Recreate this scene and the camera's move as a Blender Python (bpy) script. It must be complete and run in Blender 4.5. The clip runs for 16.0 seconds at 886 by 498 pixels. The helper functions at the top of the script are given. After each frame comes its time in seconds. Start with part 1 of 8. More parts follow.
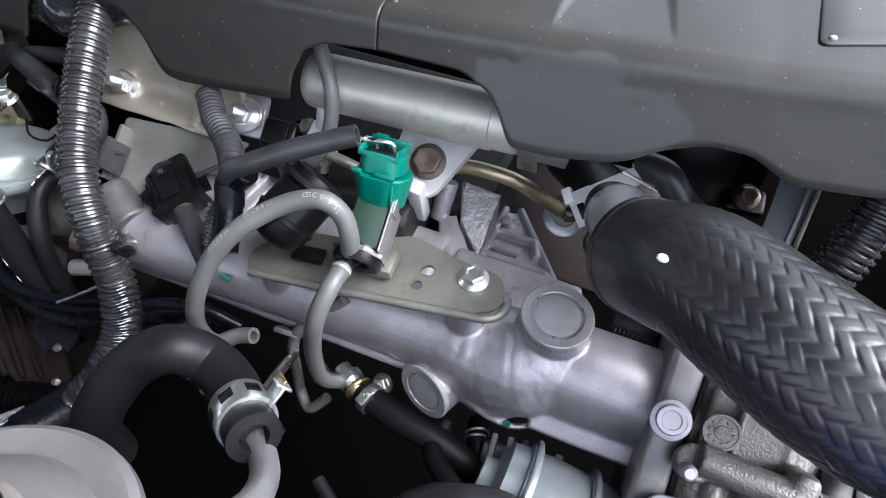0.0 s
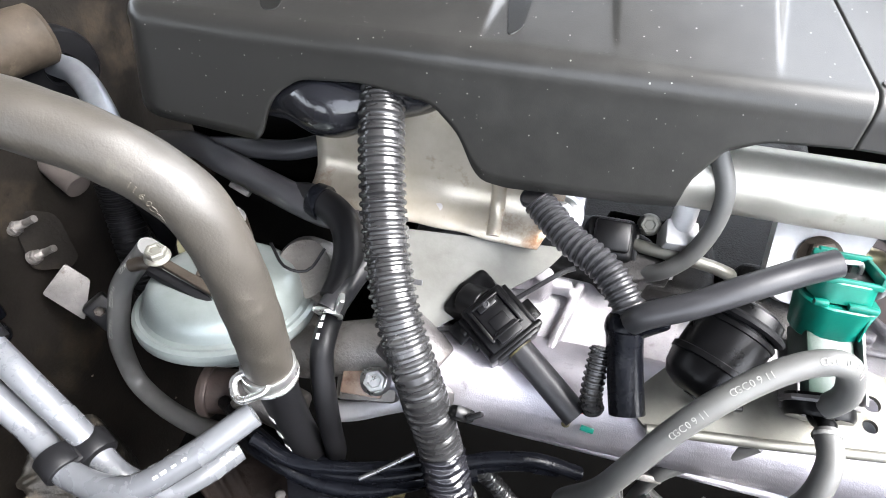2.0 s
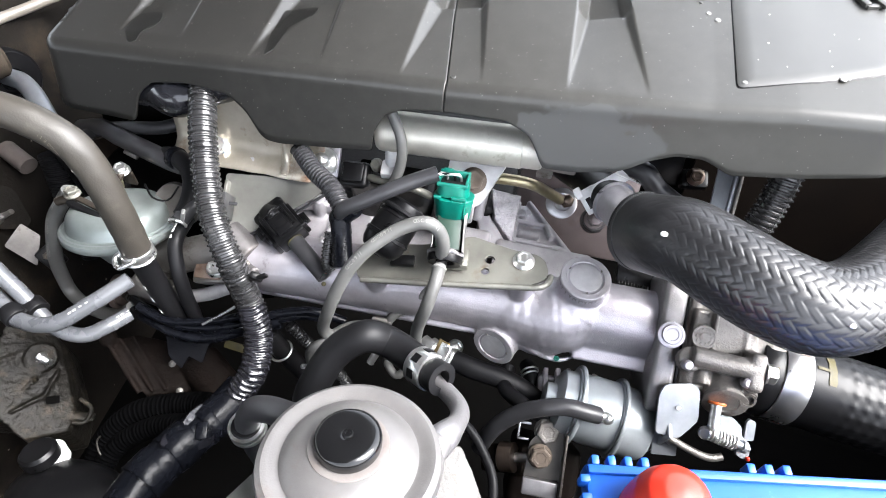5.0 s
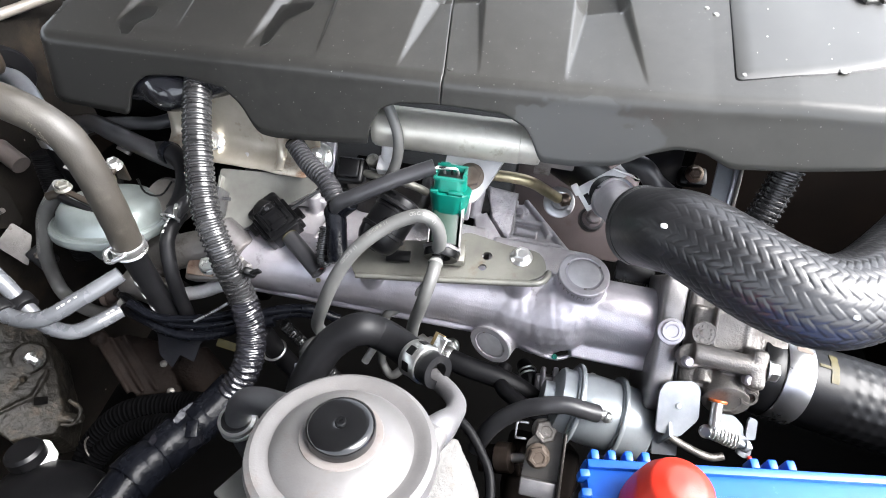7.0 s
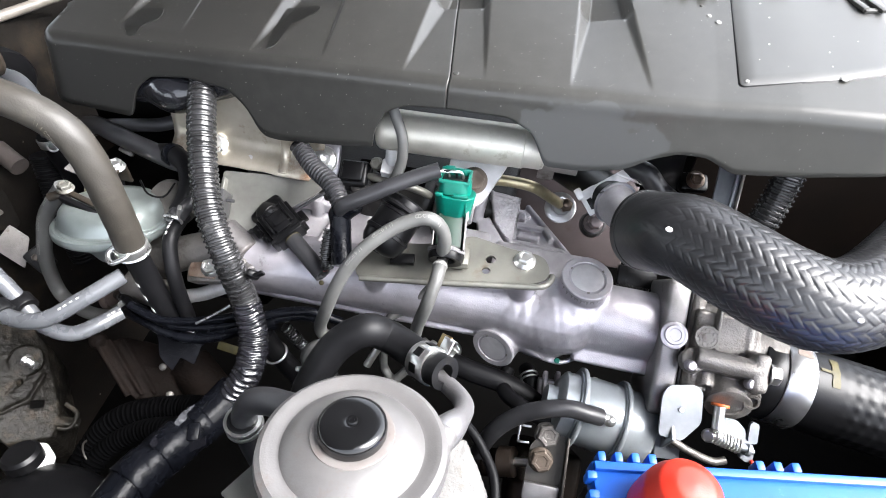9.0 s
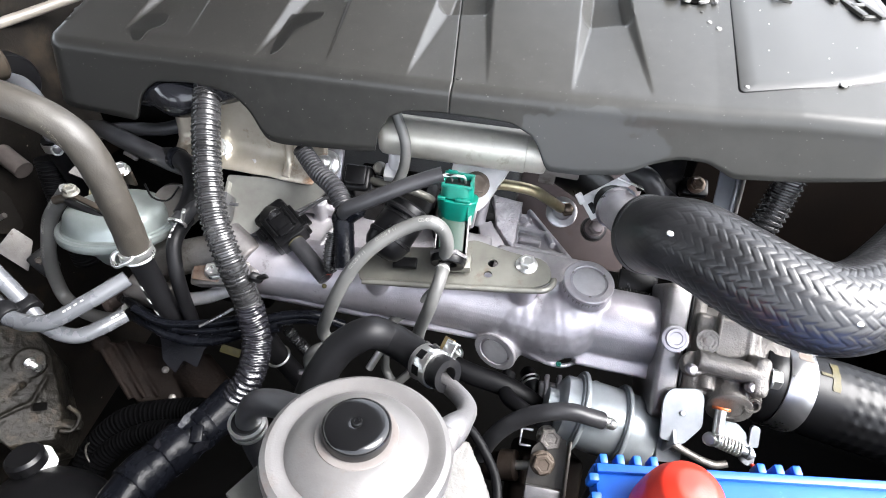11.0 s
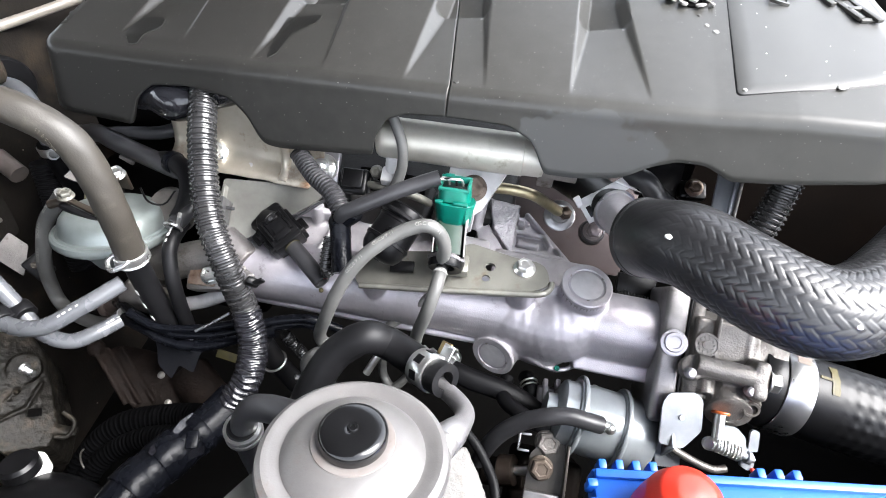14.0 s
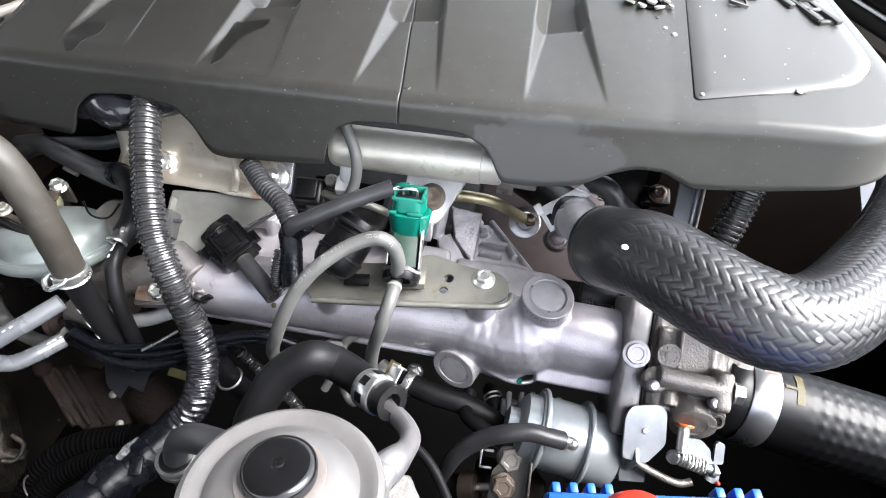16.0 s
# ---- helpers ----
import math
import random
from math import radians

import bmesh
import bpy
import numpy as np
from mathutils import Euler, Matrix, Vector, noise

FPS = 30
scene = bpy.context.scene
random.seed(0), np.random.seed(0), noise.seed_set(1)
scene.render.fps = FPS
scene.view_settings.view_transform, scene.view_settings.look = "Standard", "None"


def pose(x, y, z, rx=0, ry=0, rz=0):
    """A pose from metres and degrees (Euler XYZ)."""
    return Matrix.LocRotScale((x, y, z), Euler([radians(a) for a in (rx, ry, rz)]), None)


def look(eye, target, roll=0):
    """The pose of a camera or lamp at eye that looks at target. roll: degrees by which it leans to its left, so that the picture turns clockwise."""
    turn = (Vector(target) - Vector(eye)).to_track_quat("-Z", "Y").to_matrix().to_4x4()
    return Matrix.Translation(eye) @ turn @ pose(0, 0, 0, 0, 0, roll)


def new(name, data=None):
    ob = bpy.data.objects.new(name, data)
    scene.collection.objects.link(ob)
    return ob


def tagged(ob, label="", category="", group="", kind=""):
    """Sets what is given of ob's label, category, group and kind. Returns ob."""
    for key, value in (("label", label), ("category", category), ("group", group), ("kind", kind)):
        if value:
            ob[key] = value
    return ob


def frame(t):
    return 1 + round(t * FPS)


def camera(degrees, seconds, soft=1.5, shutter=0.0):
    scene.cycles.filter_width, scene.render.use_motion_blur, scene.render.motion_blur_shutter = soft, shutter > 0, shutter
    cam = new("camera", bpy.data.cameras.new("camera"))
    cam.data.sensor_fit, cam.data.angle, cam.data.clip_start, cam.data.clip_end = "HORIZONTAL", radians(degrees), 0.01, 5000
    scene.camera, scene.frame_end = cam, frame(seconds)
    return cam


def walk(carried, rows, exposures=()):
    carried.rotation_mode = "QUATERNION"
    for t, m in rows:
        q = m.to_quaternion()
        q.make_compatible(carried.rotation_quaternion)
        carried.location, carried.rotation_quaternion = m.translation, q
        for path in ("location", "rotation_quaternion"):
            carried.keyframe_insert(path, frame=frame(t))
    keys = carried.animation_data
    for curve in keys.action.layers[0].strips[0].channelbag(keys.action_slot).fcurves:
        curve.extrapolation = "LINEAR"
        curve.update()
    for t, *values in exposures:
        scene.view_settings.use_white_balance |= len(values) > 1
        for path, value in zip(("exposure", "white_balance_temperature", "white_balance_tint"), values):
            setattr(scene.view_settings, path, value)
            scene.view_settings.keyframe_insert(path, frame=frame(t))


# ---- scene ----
cam = camera(74.9, 16.0, 1.0)
PATH = [
    (0, (0.00406, 0.01110, 0.50081), (-0.45823, 1.25432, -0.99608), 3.132),
    (0.5, (-0.06528, 0.04374, 0.50845), (-0.40319, 1.29440, -1.01525), 3.711),
    (1, (-0.12727, 0.04331, 0.49969), (-0.45665, 1.30121, -1.01992), 3.344),
    (1.5, (-0.19518, 0.04338, 0.49741), (-0.50594, 1.27674, -1.04604), 2.769),
    (2, (-0.25111, 0.04236, 0.49175), (-0.55730, 1.27057, -1.05672), 2.023),
    (2.5, (-0.27427, 0.03866, 0.49159), (-0.57734, 1.24324, -1.07594), 1.116),
    (3, (-0.24175, 0.03692, 0.49864), (-0.52790, 1.26226, -1.05592), 1.240),
    (3.5, (-0.19345, 0.03934, 0.51187), (-0.45780, 1.26251, -1.04824), 1.556),
    (4, (-0.16514, 0.00362, 0.54890), (-0.42255, 1.22559, -1.01332), 1.530),
    (4.5, (-0.08889, -0.06622, 0.61056), (-0.32388, 1.16588, -0.94723), 2.374),
    (4.7, (-0.06200, -0.08615, 0.61249), (-0.30012, 1.15272, -0.93945), 2.357),
    (6.8, (-0.06133, -0.09729, 0.59941), (-0.29993, 1.17859, -0.92217), 2.698),
    (7, (-0.06001, -0.09590, 0.59845), (-0.29561, 1.18461, -0.91970), 2.902),
    (7.5, (-0.06535, -0.09807, 0.59489), (-0.29578, 1.18909, -0.91842), 3.184),
    (8, (-0.06836, -0.10185, 0.59571), (-0.29363, 1.19189, -0.91276), 3.510),
    (8.5, (-0.06697, -0.10122, 0.59732), (-0.28667, 1.20003, -0.90551), 3.867),
    (9, (-0.06780, -0.10153, 0.59614), (-0.28515, 1.20524, -0.90223), 4.012),
    (11.5, (-0.06920, -0.10468, 0.59794), (-0.29108, 1.21704, -0.88659), 4.085),
    (12, (-0.06939, -0.10255, 0.59347), (-0.29124, 1.22213, -0.88842), 4.078),
    (12.5, (-0.06678, -0.09987, 0.59406), (-0.28847, 1.22489, -0.88779), 3.993),
    (13, (-0.06403, -0.09902, 0.59606), (-0.28688, 1.22705, -0.88443), 3.949),
    (13.5, (-0.06495, -0.09863, 0.59376), (-0.28944, 1.22931, -0.88481), 3.936),
    (14, (-0.06869, -0.10299, 0.59590), (-0.28621, 1.22684, -0.88202), 4.139),
    (14.5, (-0.06422, -0.09881, 0.59515), (-0.26811, 1.23572, -0.88048), 4.372),
    (15, (-0.05407, -0.08548, 0.58947), (-0.24492, 1.24976, -0.88725), 4.584),
    (15.5, (-0.04967, -0.08268, 0.59095), (-0.22799, 1.25904, -0.88146), 4.745),
    (16, (-0.04878, -0.08187, 0.59096), (-0.21950, 1.26034, -0.88190), 4.786),
]
EXPOSURES = [(0, 2.52, 5950, 12), (0.5, 2.72, 6050, 11), (1.0, 3.0, 6150, 11), (1.6, 3.38, 6250, 11), (2.2, 3.75, 6300, 11), (3.2, 3.75, 6300, 11), (4.0, 3.57, 6300, 11), (4.7, 3.35, 6300, 11), (6.0, 3.19, 6300, 11), (14, 3.20, 6300, 11), (16, 3.16, 6300, 11)]
walk(cam, [(t, look(eye, target, roll)) for t, eye, target, roll in PATH], EXPOSURES)

# ---------------------------------------------------------------- world, sun, exposure
world = bpy.data.worlds.new("sky")
scene.world = world
world.use_nodes = True
_n = world.node_tree.nodes
_sky = _n.new("ShaderNodeTexSky")
_sky.sky_type, _sky.sun_disc = "NISHITA", False
_sky.sun_elevation, _sky.sun_rotation = radians(48), radians(87)
_sky.dust_density, _sky.ozone_density = 2.5, 1.0
_hs = _n.new("ShaderNodeHueSaturation")
_hs.inputs["Saturation"].default_value = 0.25
world.node_tree.links.new(_sky.outputs[0], _hs.inputs["Color"])
world.node_tree.links.new(_hs.outputs[0], _n["Background"].inputs[0])
_n["Background"].inputs[1].default_value = 0.125
sun_data = bpy.data.lights.new("sun", "SUN")
sun_data.energy, sun_data.angle, sun_data.color = 1.35, radians(44), (1.0, 0.97, 0.93)
sun = new("sun", sun_data)
sun.matrix_world = look((0.670, 0.040, 0.741), (0, 0, 0))


# ---------------------------------------------------------------- materials
def surface(name, c1, c2=None, rough=0.5, metal=0.0, scale=60.0, grain=900.0, bump=0.15, rvar=0.12, dirt=None, dirt_amount=0.0, patch=None,
            dirt_scale=25.0, specks=0.0, speck_colour=(0.6, 0.58, 0.54, 1), speck_scale=260.0, spec=0.5, coat=0.0, depth=0.0006, rand=0.0, dirt_sharp=0.18, dirt_detail=8.0, lean=0.0):
    """A procedural surface: two colours mixed by broad noise, fine grain relief, uneven gloss, dirt in patches, dust specks."""
    m = bpy.data.materials.new(name)
    m.use_nodes = True
    nt = m.node_tree
    N, L = nt.nodes, nt.links
    b = N["Principled BSDF"]
    tc = N.new("ShaderNodeTexCoord")
    n1 = N.new("ShaderNodeTexNoise")
    n1.inputs["Scale"].default_value, n1.inputs["Detail"].default_value, n1.inputs["Roughness"].default_value = scale, 6.0, 0.62
    L.new(tc.outputs["Object"], n1.inputs["Vector"])
    r1 = N.new("ShaderNodeValToRGB")
    r1.color_ramp.elements[0].position, r1.color_ramp.elements[1].position = 0.32, 0.7
    c2 = c2 or tuple(v * 0.72 for v in c1)
    r1.color_ramp.elements[0].color, r1.color_ramp.elements[1].color = (*c2, 1), (*c1, 1)
    if lean:
        # one end paler: dust, plus glare from that side put into the colour
        sx = N.new("ShaderNodeSeparateXYZ")
        L.new(tc.outputs["Object"], sx.inputs[0])
        ma = N.new("ShaderNodeMath")
        ma.operation = "MULTIPLY_ADD"
        L.new(sx.outputs["X"], ma.inputs[0])
        ma.inputs[1].default_value = lean
        fine = N.new("ShaderNodeMath")
        fine.operation = "MULTIPLY_ADD"
        L.new(n1.outputs["Fac"], fine.inputs[0])
        fine.inputs[1].default_value, fine.inputs[2].default_value = 0.24, 0.365
        L.new(fine.outputs[0], ma.inputs[2])
        L.new(ma.outputs[0], r1.inputs[0])
    else:
        L.new(n1.outputs["Fac"], r1.inputs[0])
    colour = r1.outputs[0]
    n2 = N.new("ShaderNodeTexNoise")
    n2.inputs["Scale"].default_value, n2.inputs["Detail"].default_value = grain, 4.0
    L.new(tc.outputs["Object"], n2.inputs["Vector"])

    def mixed(a, fac, other):
        mx = N.new("ShaderNodeMix")
        mx.data_type = "RGBA"
        L.new(fac, mx.inputs[0])
        L.new(a, mx.inputs[6])
        mx.inputs[7].default_value = other
        return mx.outputs[2]

    if dirt and dirt_amount:
        n3 = N.new("ShaderNodeTexNoise")
        n3.inputs["Scale"].default_value, n3.inputs["Detail"].default_value, n3.inputs["Roughness"].default_value = dirt_scale, dirt_detail, 0.7
        L.new(tc.outputs["Object"], n3.inputs["Vector"])
        r3 = N.new("ShaderNodeValToRGB")
        r3.color_ramp.elements[0].position = 0.68 - 0.35 * dirt_amount
        r3.color_ramp.elements[1].position = 0.68 - 0.35 * dirt_amount + dirt_sharp
        if patch:
            # one broad stain round a place of the thing, its edge broken up by the noise
            (px, py), (wx, wy), gain = patch
            mp = N.new("ShaderNodeMapping")
            mp.vector_type = "TEXTURE"
            mp.inputs["Location"].default_value = (px, py, 0)
            mp.inputs["Scale"].default_value = (wx, wy, 10.0)
            L.new(tc.outputs["Object"], mp.inputs["Vector"])
            ln = N.new("ShaderNodeVectorMath")
            ln.operation = "LENGTH"
            L.new(mp.outputs[0], ln.inputs[0])
            fall = N.new("ShaderNodeMapRange")
            fall.inputs[1].default_value, fall.inputs[2].default_value, fall.inputs[3].default_value, fall.inputs[4].default_value = 0.3, 1.5, gain, -gain
            L.new(ln.outputs["Value"], fall.inputs[0])
            sm = N.new("ShaderNodeMath")
            L.new(n3.outputs["Fac"], sm.inputs[0])
            L.new(fall.outputs[0], sm.inputs[1])
            L.new(sm.outputs[0], r3.inputs[0])
        else:
            L.new(n3.outputs["Fac"], r3.inputs[0])
        colour = mixed(colour, r3.outputs[0], (*dirt, 1))
        dirt_fac = r3.outputs[0]
    else:
        dirt_fac = None
    if specks:
        v = N.new("ShaderNodeTexVoronoi")
        v.inputs["Scale"].default_value, v.inputs["Randomness"].default_value = speck_scale, 1.0
        L.new(tc.outputs["Object"], v.inputs["Vector"])
        sep = N.new("ShaderNodeSeparateColor")
        L.new(v.outputs["Color"], sep.inputs[0])
        size = N.new("ShaderNodeMapRange")
        size.inputs[1].default_value, size.inputs[2].default_value, size.inputs[3].default_value, size.inputs[4].default_value = 1 - specks, 1.0, 0.0, 0.34
        L.new(sep.outputs[0], size.inputs[0])
        lt = N.new("ShaderNodeMath")
        lt.operation = "LESS_THAN"
        L.new(v.outputs["Distance"], lt.inputs[0])
        L.new(size.outputs[0], lt.inputs[1])
        colour = mixed(colour, lt.outputs[0], speck_colour)
    if rand:
        oi = N.new("ShaderNodeObjectInfo")
        mr = N.new("ShaderNodeMapRange")
        mr.inputs[3].default_value, mr.inputs[4].default_value = 1 - rand, 1 + rand
        L.new(oi.outputs["Random"], mr.inputs[0])
        vm = N.new("ShaderNodeVectorMath")
        vm.operation = "SCALE"
        L.new(colour, vm.inputs[0])
        L.new(mr.outputs[0], vm.inputs["Scale"])
        colour = vm.outputs[0]
    L.new(colour, b.inputs["Base Color"])
    mr = N.new("ShaderNodeMapRange")
    mr.inputs[3].default_value, mr.inputs[4].default_value = max(0.04, rough - rvar), min(1.0, rough + rvar)
    L.new(n1.outputs["Fac"], mr.inputs[0])
    rg = mr.outputs[0]
    if dirt_fac is not None:
        add = N.new("ShaderNodeMath")
        add.operation, add.use_clamp = "MULTIPLY_ADD", True
        L.new(dirt_fac, add.inputs[0])
        add.inputs[1].default_value = 0.25
        L.new(rg, add.inputs[2])
        rg = add.outputs[0]
    L.new(rg, b.inputs["Roughness"])
    if metal:
        b.inputs["Metallic"].default_value = metal
    b.inputs["Specular IOR Level"].default_value = spec
    if coat:
        b.inputs["Coat Weight"].default_value, b.inputs["Coat Roughness"].default_value = coat, 0.12
    bp = N.new("ShaderNodeBump")
    bp.inputs["Strength"].default_value, bp.inputs["Distance"].default_value = bump, depth
    L.new(n2.outputs["Fac"], bp.inputs["Height"])
    L.new(bp.outputs[0], b.inputs["Normal"])
    return m


M_COVER = surface("cover_plastic", (0.048, 0.0472, 0.0432), (0.0140, 0.0137, 0.0129), rough=0.33, scale=70, grain=1800, bump=0.12, rvar=0.05, dirt=(0.0505, 0.0515, 0.0505), dirt_sharp=0.03,
                  dirt_amount=0.35, dirt_scale=13, dirt_detail=4.0, patch=((0.105, -0.0945), (0.068, 0.0135), 0.22), specks=0.042, speck_colour=(0.17, 0.167, 0.155, 1), speck_scale=700, depth=0.0005, lean=0.8, spec=0.42)
M_TORN = surface("torn_pale_plastic", (0.26, 0.25, 0.24), (0.12, 0.115, 0.11), rough=0.5, scale=120, grain=700, bump=0.3)
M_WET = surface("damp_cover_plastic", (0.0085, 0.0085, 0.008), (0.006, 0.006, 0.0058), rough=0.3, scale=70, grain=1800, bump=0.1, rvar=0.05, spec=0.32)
M_PANEL = surface("emblem_plastic", (0.062, 0.062, 0.059), (0.048, 0.048, 0.046), rough=0.38, scale=14, grain=1500, bump=0.15, rvar=0.05, specks=0.02, speck_scale=380, depth=0.0004)
M_ALU = surface("cast_aluminium", (0.52, 0.50, 0.535), (0.36, 0.345, 0.37), rough=0.44, metal=0.80, scale=34, grain=1300, bump=0.28, rvar=0.1, dirt=(0.13, 0.113, 0.108), dirt_amount=0.2, dirt_scale=55, depth=0.0008)
M_RUNNER = surface("rough_cast_runner", (0.47, 0.452, 0.47), (0.31, 0.297, 0.31), rough=0.48, metal=0.45, scale=34, grain=900, bump=0.5, rvar=0.1, dirt=(0.12, 0.105, 0.10), dirt_amount=0.25, dirt_scale=55, depth=0.0009)
M_FLANGE = surface("grey_cast_flange", (0.31, 0.30, 0.305), (0.20, 0.193, 0.196), rough=0.42, metal=0.75, scale=40, grain=1000, bump=0.35, dirt=(0.09, 0.078, 0.07), dirt_amount=0.25, dirt_scale=50, depth=0.0006)
M_ALU_DULL = surface("dull_cast_alloy", (0.25, 0.235, 0.22), (0.14, 0.13, 0.12), rough=0.46, metal=0.65, scale=40, grain=700, bump=0.6, dirt=(0.09, 0.072, 0.054), dirt_amount=0.3, dirt_scale=45, depth=0.0009)
M_PUMPGREY = surface("oily_grey_steel", (0.085, 0.079, 0.072), (0.045, 0.041, 0.036), rough=0.4, metal=0.5, scale=40, grain=900, bump=0.25, dirt=(0.05, 0.04, 0.03), dirt_amount=0.3)
M_HEAD = surface("rough_cast_head", (0.14, 0.133, 0.134), (0.06, 0.056, 0.055), rough=0.45, metal=0.6, scale=40, grain=900, bump=0.35, dirt=(0.06, 0.048, 0.04), dirt_amount=0.35, dirt_scale=30, depth=0.0012)
# Darker copy of the head alloy, with the shade under the cover in its colour.
M_BLOCK = surface("shade_dark_block", (0.030, 0.028, 0.027), (0.013, 0.012, 0.0115), rough=0.5, metal=0.3, scale=40, grain=900, bump=0.35, dirt=(0.02, 0.016, 0.013), dirt_amount=0.35, dirt_scale=30, depth=0.0012, spec=0.3)
M_MACHINED = surface("machined_alloy", (0.66, 0.65, 0.66), (0.52, 0.51, 0.52), rough=0.36, metal=0.5, scale=90, grain=1800, bump=0.12, depth=0.0003)
M_ZINC = surface("yellow_zinc_steel", (0.19, 0.187, 0.165), (0.12, 0.118, 0.102), rough=0.45, metal=0.55, scale=35, grain=1200, bump=0.2, dirt=(0.12, 0.095, 0.06), dirt_amount=0.28, dirt_scale=60, depth=0.0004)
M_STEEL = surface("bright_plated_steel", (0.85, 0.85, 0.84), (0.66, 0.66, 0.65), rough=0.3, metal=0.95, scale=50, grain=1500, bump=0.1, depth=0.0003)
M_RAIL = surface("satin_rail_steel", (0.62, 0.605, 0.545), (0.45, 0.436, 0.385), rough=0.45, metal=0.7, scale=24, grain=1500, bump=0.15, dirt=(0.28, 0.24, 0.165), dirt_amount=0.25, dirt_scale=40, depth=0.0003)
M_WHITEMETAL = surface("pale_cast_bracket", (0.58, 0.58, 0.585), (0.44, 0.44, 0.445), rough=0.4, metal=0.2, scale=60, grain=1300, bump=0.25, dirt=(0.4, 0.36, 0.3), dirt_amount=0.12, depth=0.0004)
M_BAND = surface("brushed_band_steel", (0.46, 0.46, 0.47), (0.34, 0.34, 0.35), rough=0.3, metal=0.95, scale=40, grain=1500, bump=0.08, dirt=(0.2, 0.18, 0.16), dirt_amount=0.15, dirt_scale=50, depth=0.0003)
M_YZINC = surface("bright_yellow_zinc", (0.50, 0.45, 0.30), (0.34, 0.29, 0.17), rough=0.34, metal=0.75, scale=60, grain=1200, bump=0.1, dirt=(0.14, 0.11, 0.06), dirt_amount=0.2, dirt_scale=60, depth=0.0003)
M_PITTED = surface("pitted_sand_cast", (0.46, 0.44, 0.455), (0.28, 0.27, 0.28), rough=0.36, metal=0.75, scale=60, grain=420, bump=1.0, rvar=0.12, dirt=(0.1, 0.09, 0.085), dirt_amount=0.2, dirt_scale=50, depth=0.0016)
M_KNOB = surface("glossy_black_knob", (0.006, 0.006, 0.0065), (0.004, 0.004, 0.0043), rough=0.16, scale=60, grain=600, bump=0.05, rvar=0.05, dirt=(0.05, 0.045, 0.04), dirt_amount=0.1, dirt_scale=90, spec=0.5)
M_STAINED = surface("rust_stained_paint", (0.150, 0.142, 0.138), (0.120, 0.103, 0.094), rough=0.5, scale=70, grain=600, bump=0.3, dirt=(0.075, 0.042, 0.030), dirt_amount=0.24, dirt_scale=120)
M_BARBROWN = surface("rust_brown_steel", (0.044, 0.035, 0.027), (0.024, 0.019, 0.014), rough=0.45, metal=0.4, scale=60, grain=700, bump=0.3, dirt=(0.05, 0.036, 0.026), dirt_amount=0.3)
M_BRASS = surface("tarnished_brass", (0.42, 0.32, 0.16), (0.26, 0.18, 0.08), rough=0.35, metal=0.9, scale=70)
M_CREAM = surface("cream_plastic", (0.17, 0.165, 0.105), (0.11, 0.105, 0.065), rough=0.4, scale=90)
M_BRONZE = surface("dull_bronze", (0.18, 0.14, 0.115), (0.11, 0.084, 0.066), rough=0.32, metal=0.9, scale=70, grain=1000, bump=0.1)
M_RUSTBOLT = surface("brown_rusty_bolt", (0.125, 0.100, 0.080), (0.075, 0.056, 0.043), rough=0.6, metal=0.35, scale=120, bump=0.4)
M_RUBBER = surface("grey_rubber_hose", (0.10, 0.10, 0.097), (0.066, 0.066, 0.064), rough=0.5, scale=30, grain=1500, bump=0.12, rvar=0.08, dirt=(0.24, 0.2, 0.14), dirt_amount=0.1, dirt_scale=30, depth=0.0004)
M_RUBBER_DARK = surface("black_rubber_hose", (0.0075, 0.0075, 0.0083), (0.0045, 0.0045, 0.005), rough=0.44, scale=30, grain=1200, bump=0.15, rvar=0.08, dirt=(0.03, 0.028, 0.025), dirt_amount=0.1, depth=0.0004, spec=0.16)
M_HOSEBLACK = surface("black_moulded_rubber", (0.005, 0.005, 0.0055), (0.0035, 0.0035, 0.0039), rough=0.34, scale=30, grain=1200, bump=0.12, rvar=0.06, depth=0.0004, spec=0.22)
M_RUBBER_PALE = surface("pale_grey_rubber_hose", (0.1025, 0.1025, 0.0984), (0.06724, 0.06724, 0.06478), rough=0.45, scale=30, grain=1500, bump=0.12, rvar=0.08, dirt=(0.24, 0.2, 0.14), dirt_amount=0.1, dirt_scale=30, depth=0.0004)
M_HEATER = surface("dusty_heater_hose", (0.036, 0.0315, 0.0255), (0.021, 0.0185, 0.0148), rough=0.5, scale=26, grain=700, bump=0.3, rvar=0.08, dirt=(0.075, 0.068, 0.055), dirt_amount=0.32, dirt_scale=35, depth=0.0004)
M_BRAID = surface("braided_hose_cover", (0.024, 0.024, 0.0255), (0.013, 0.013, 0.014), rough=0.35, scale=30, grain=1400, bump=0.12, rvar=0.08, depth=0.0003, spec=0.42)
M_LOOM = surface("black_corrugated_loom", (0.030, 0.030, 0.031), (0.011, 0.011, 0.0115), rough=0.25, scale=22, grain=900, bump=0.08, rvar=0.1, dirt=(0.07, 0.066, 0.058), dirt_amount=0.2, dirt_scale=30, spec=0.55)
M_SHINYTAPE = surface("shiny_wrinkled_tape", (0.012, 0.012, 0.015), (0.006, 0.006, 0.008), rough=0.2, scale=45, grain=160, bump=0.5, rvar=0.08, depth=0.0016, spec=0.7)
M_SLICK = surface("slick_blue_black_wrap", (0.012, 0.0125, 0.015), (0.007, 0.0073, 0.009), rough=0.16, scale=40, grain=45, bump=0.35, rvar=0.05, depth=0.003, spec=0.6)
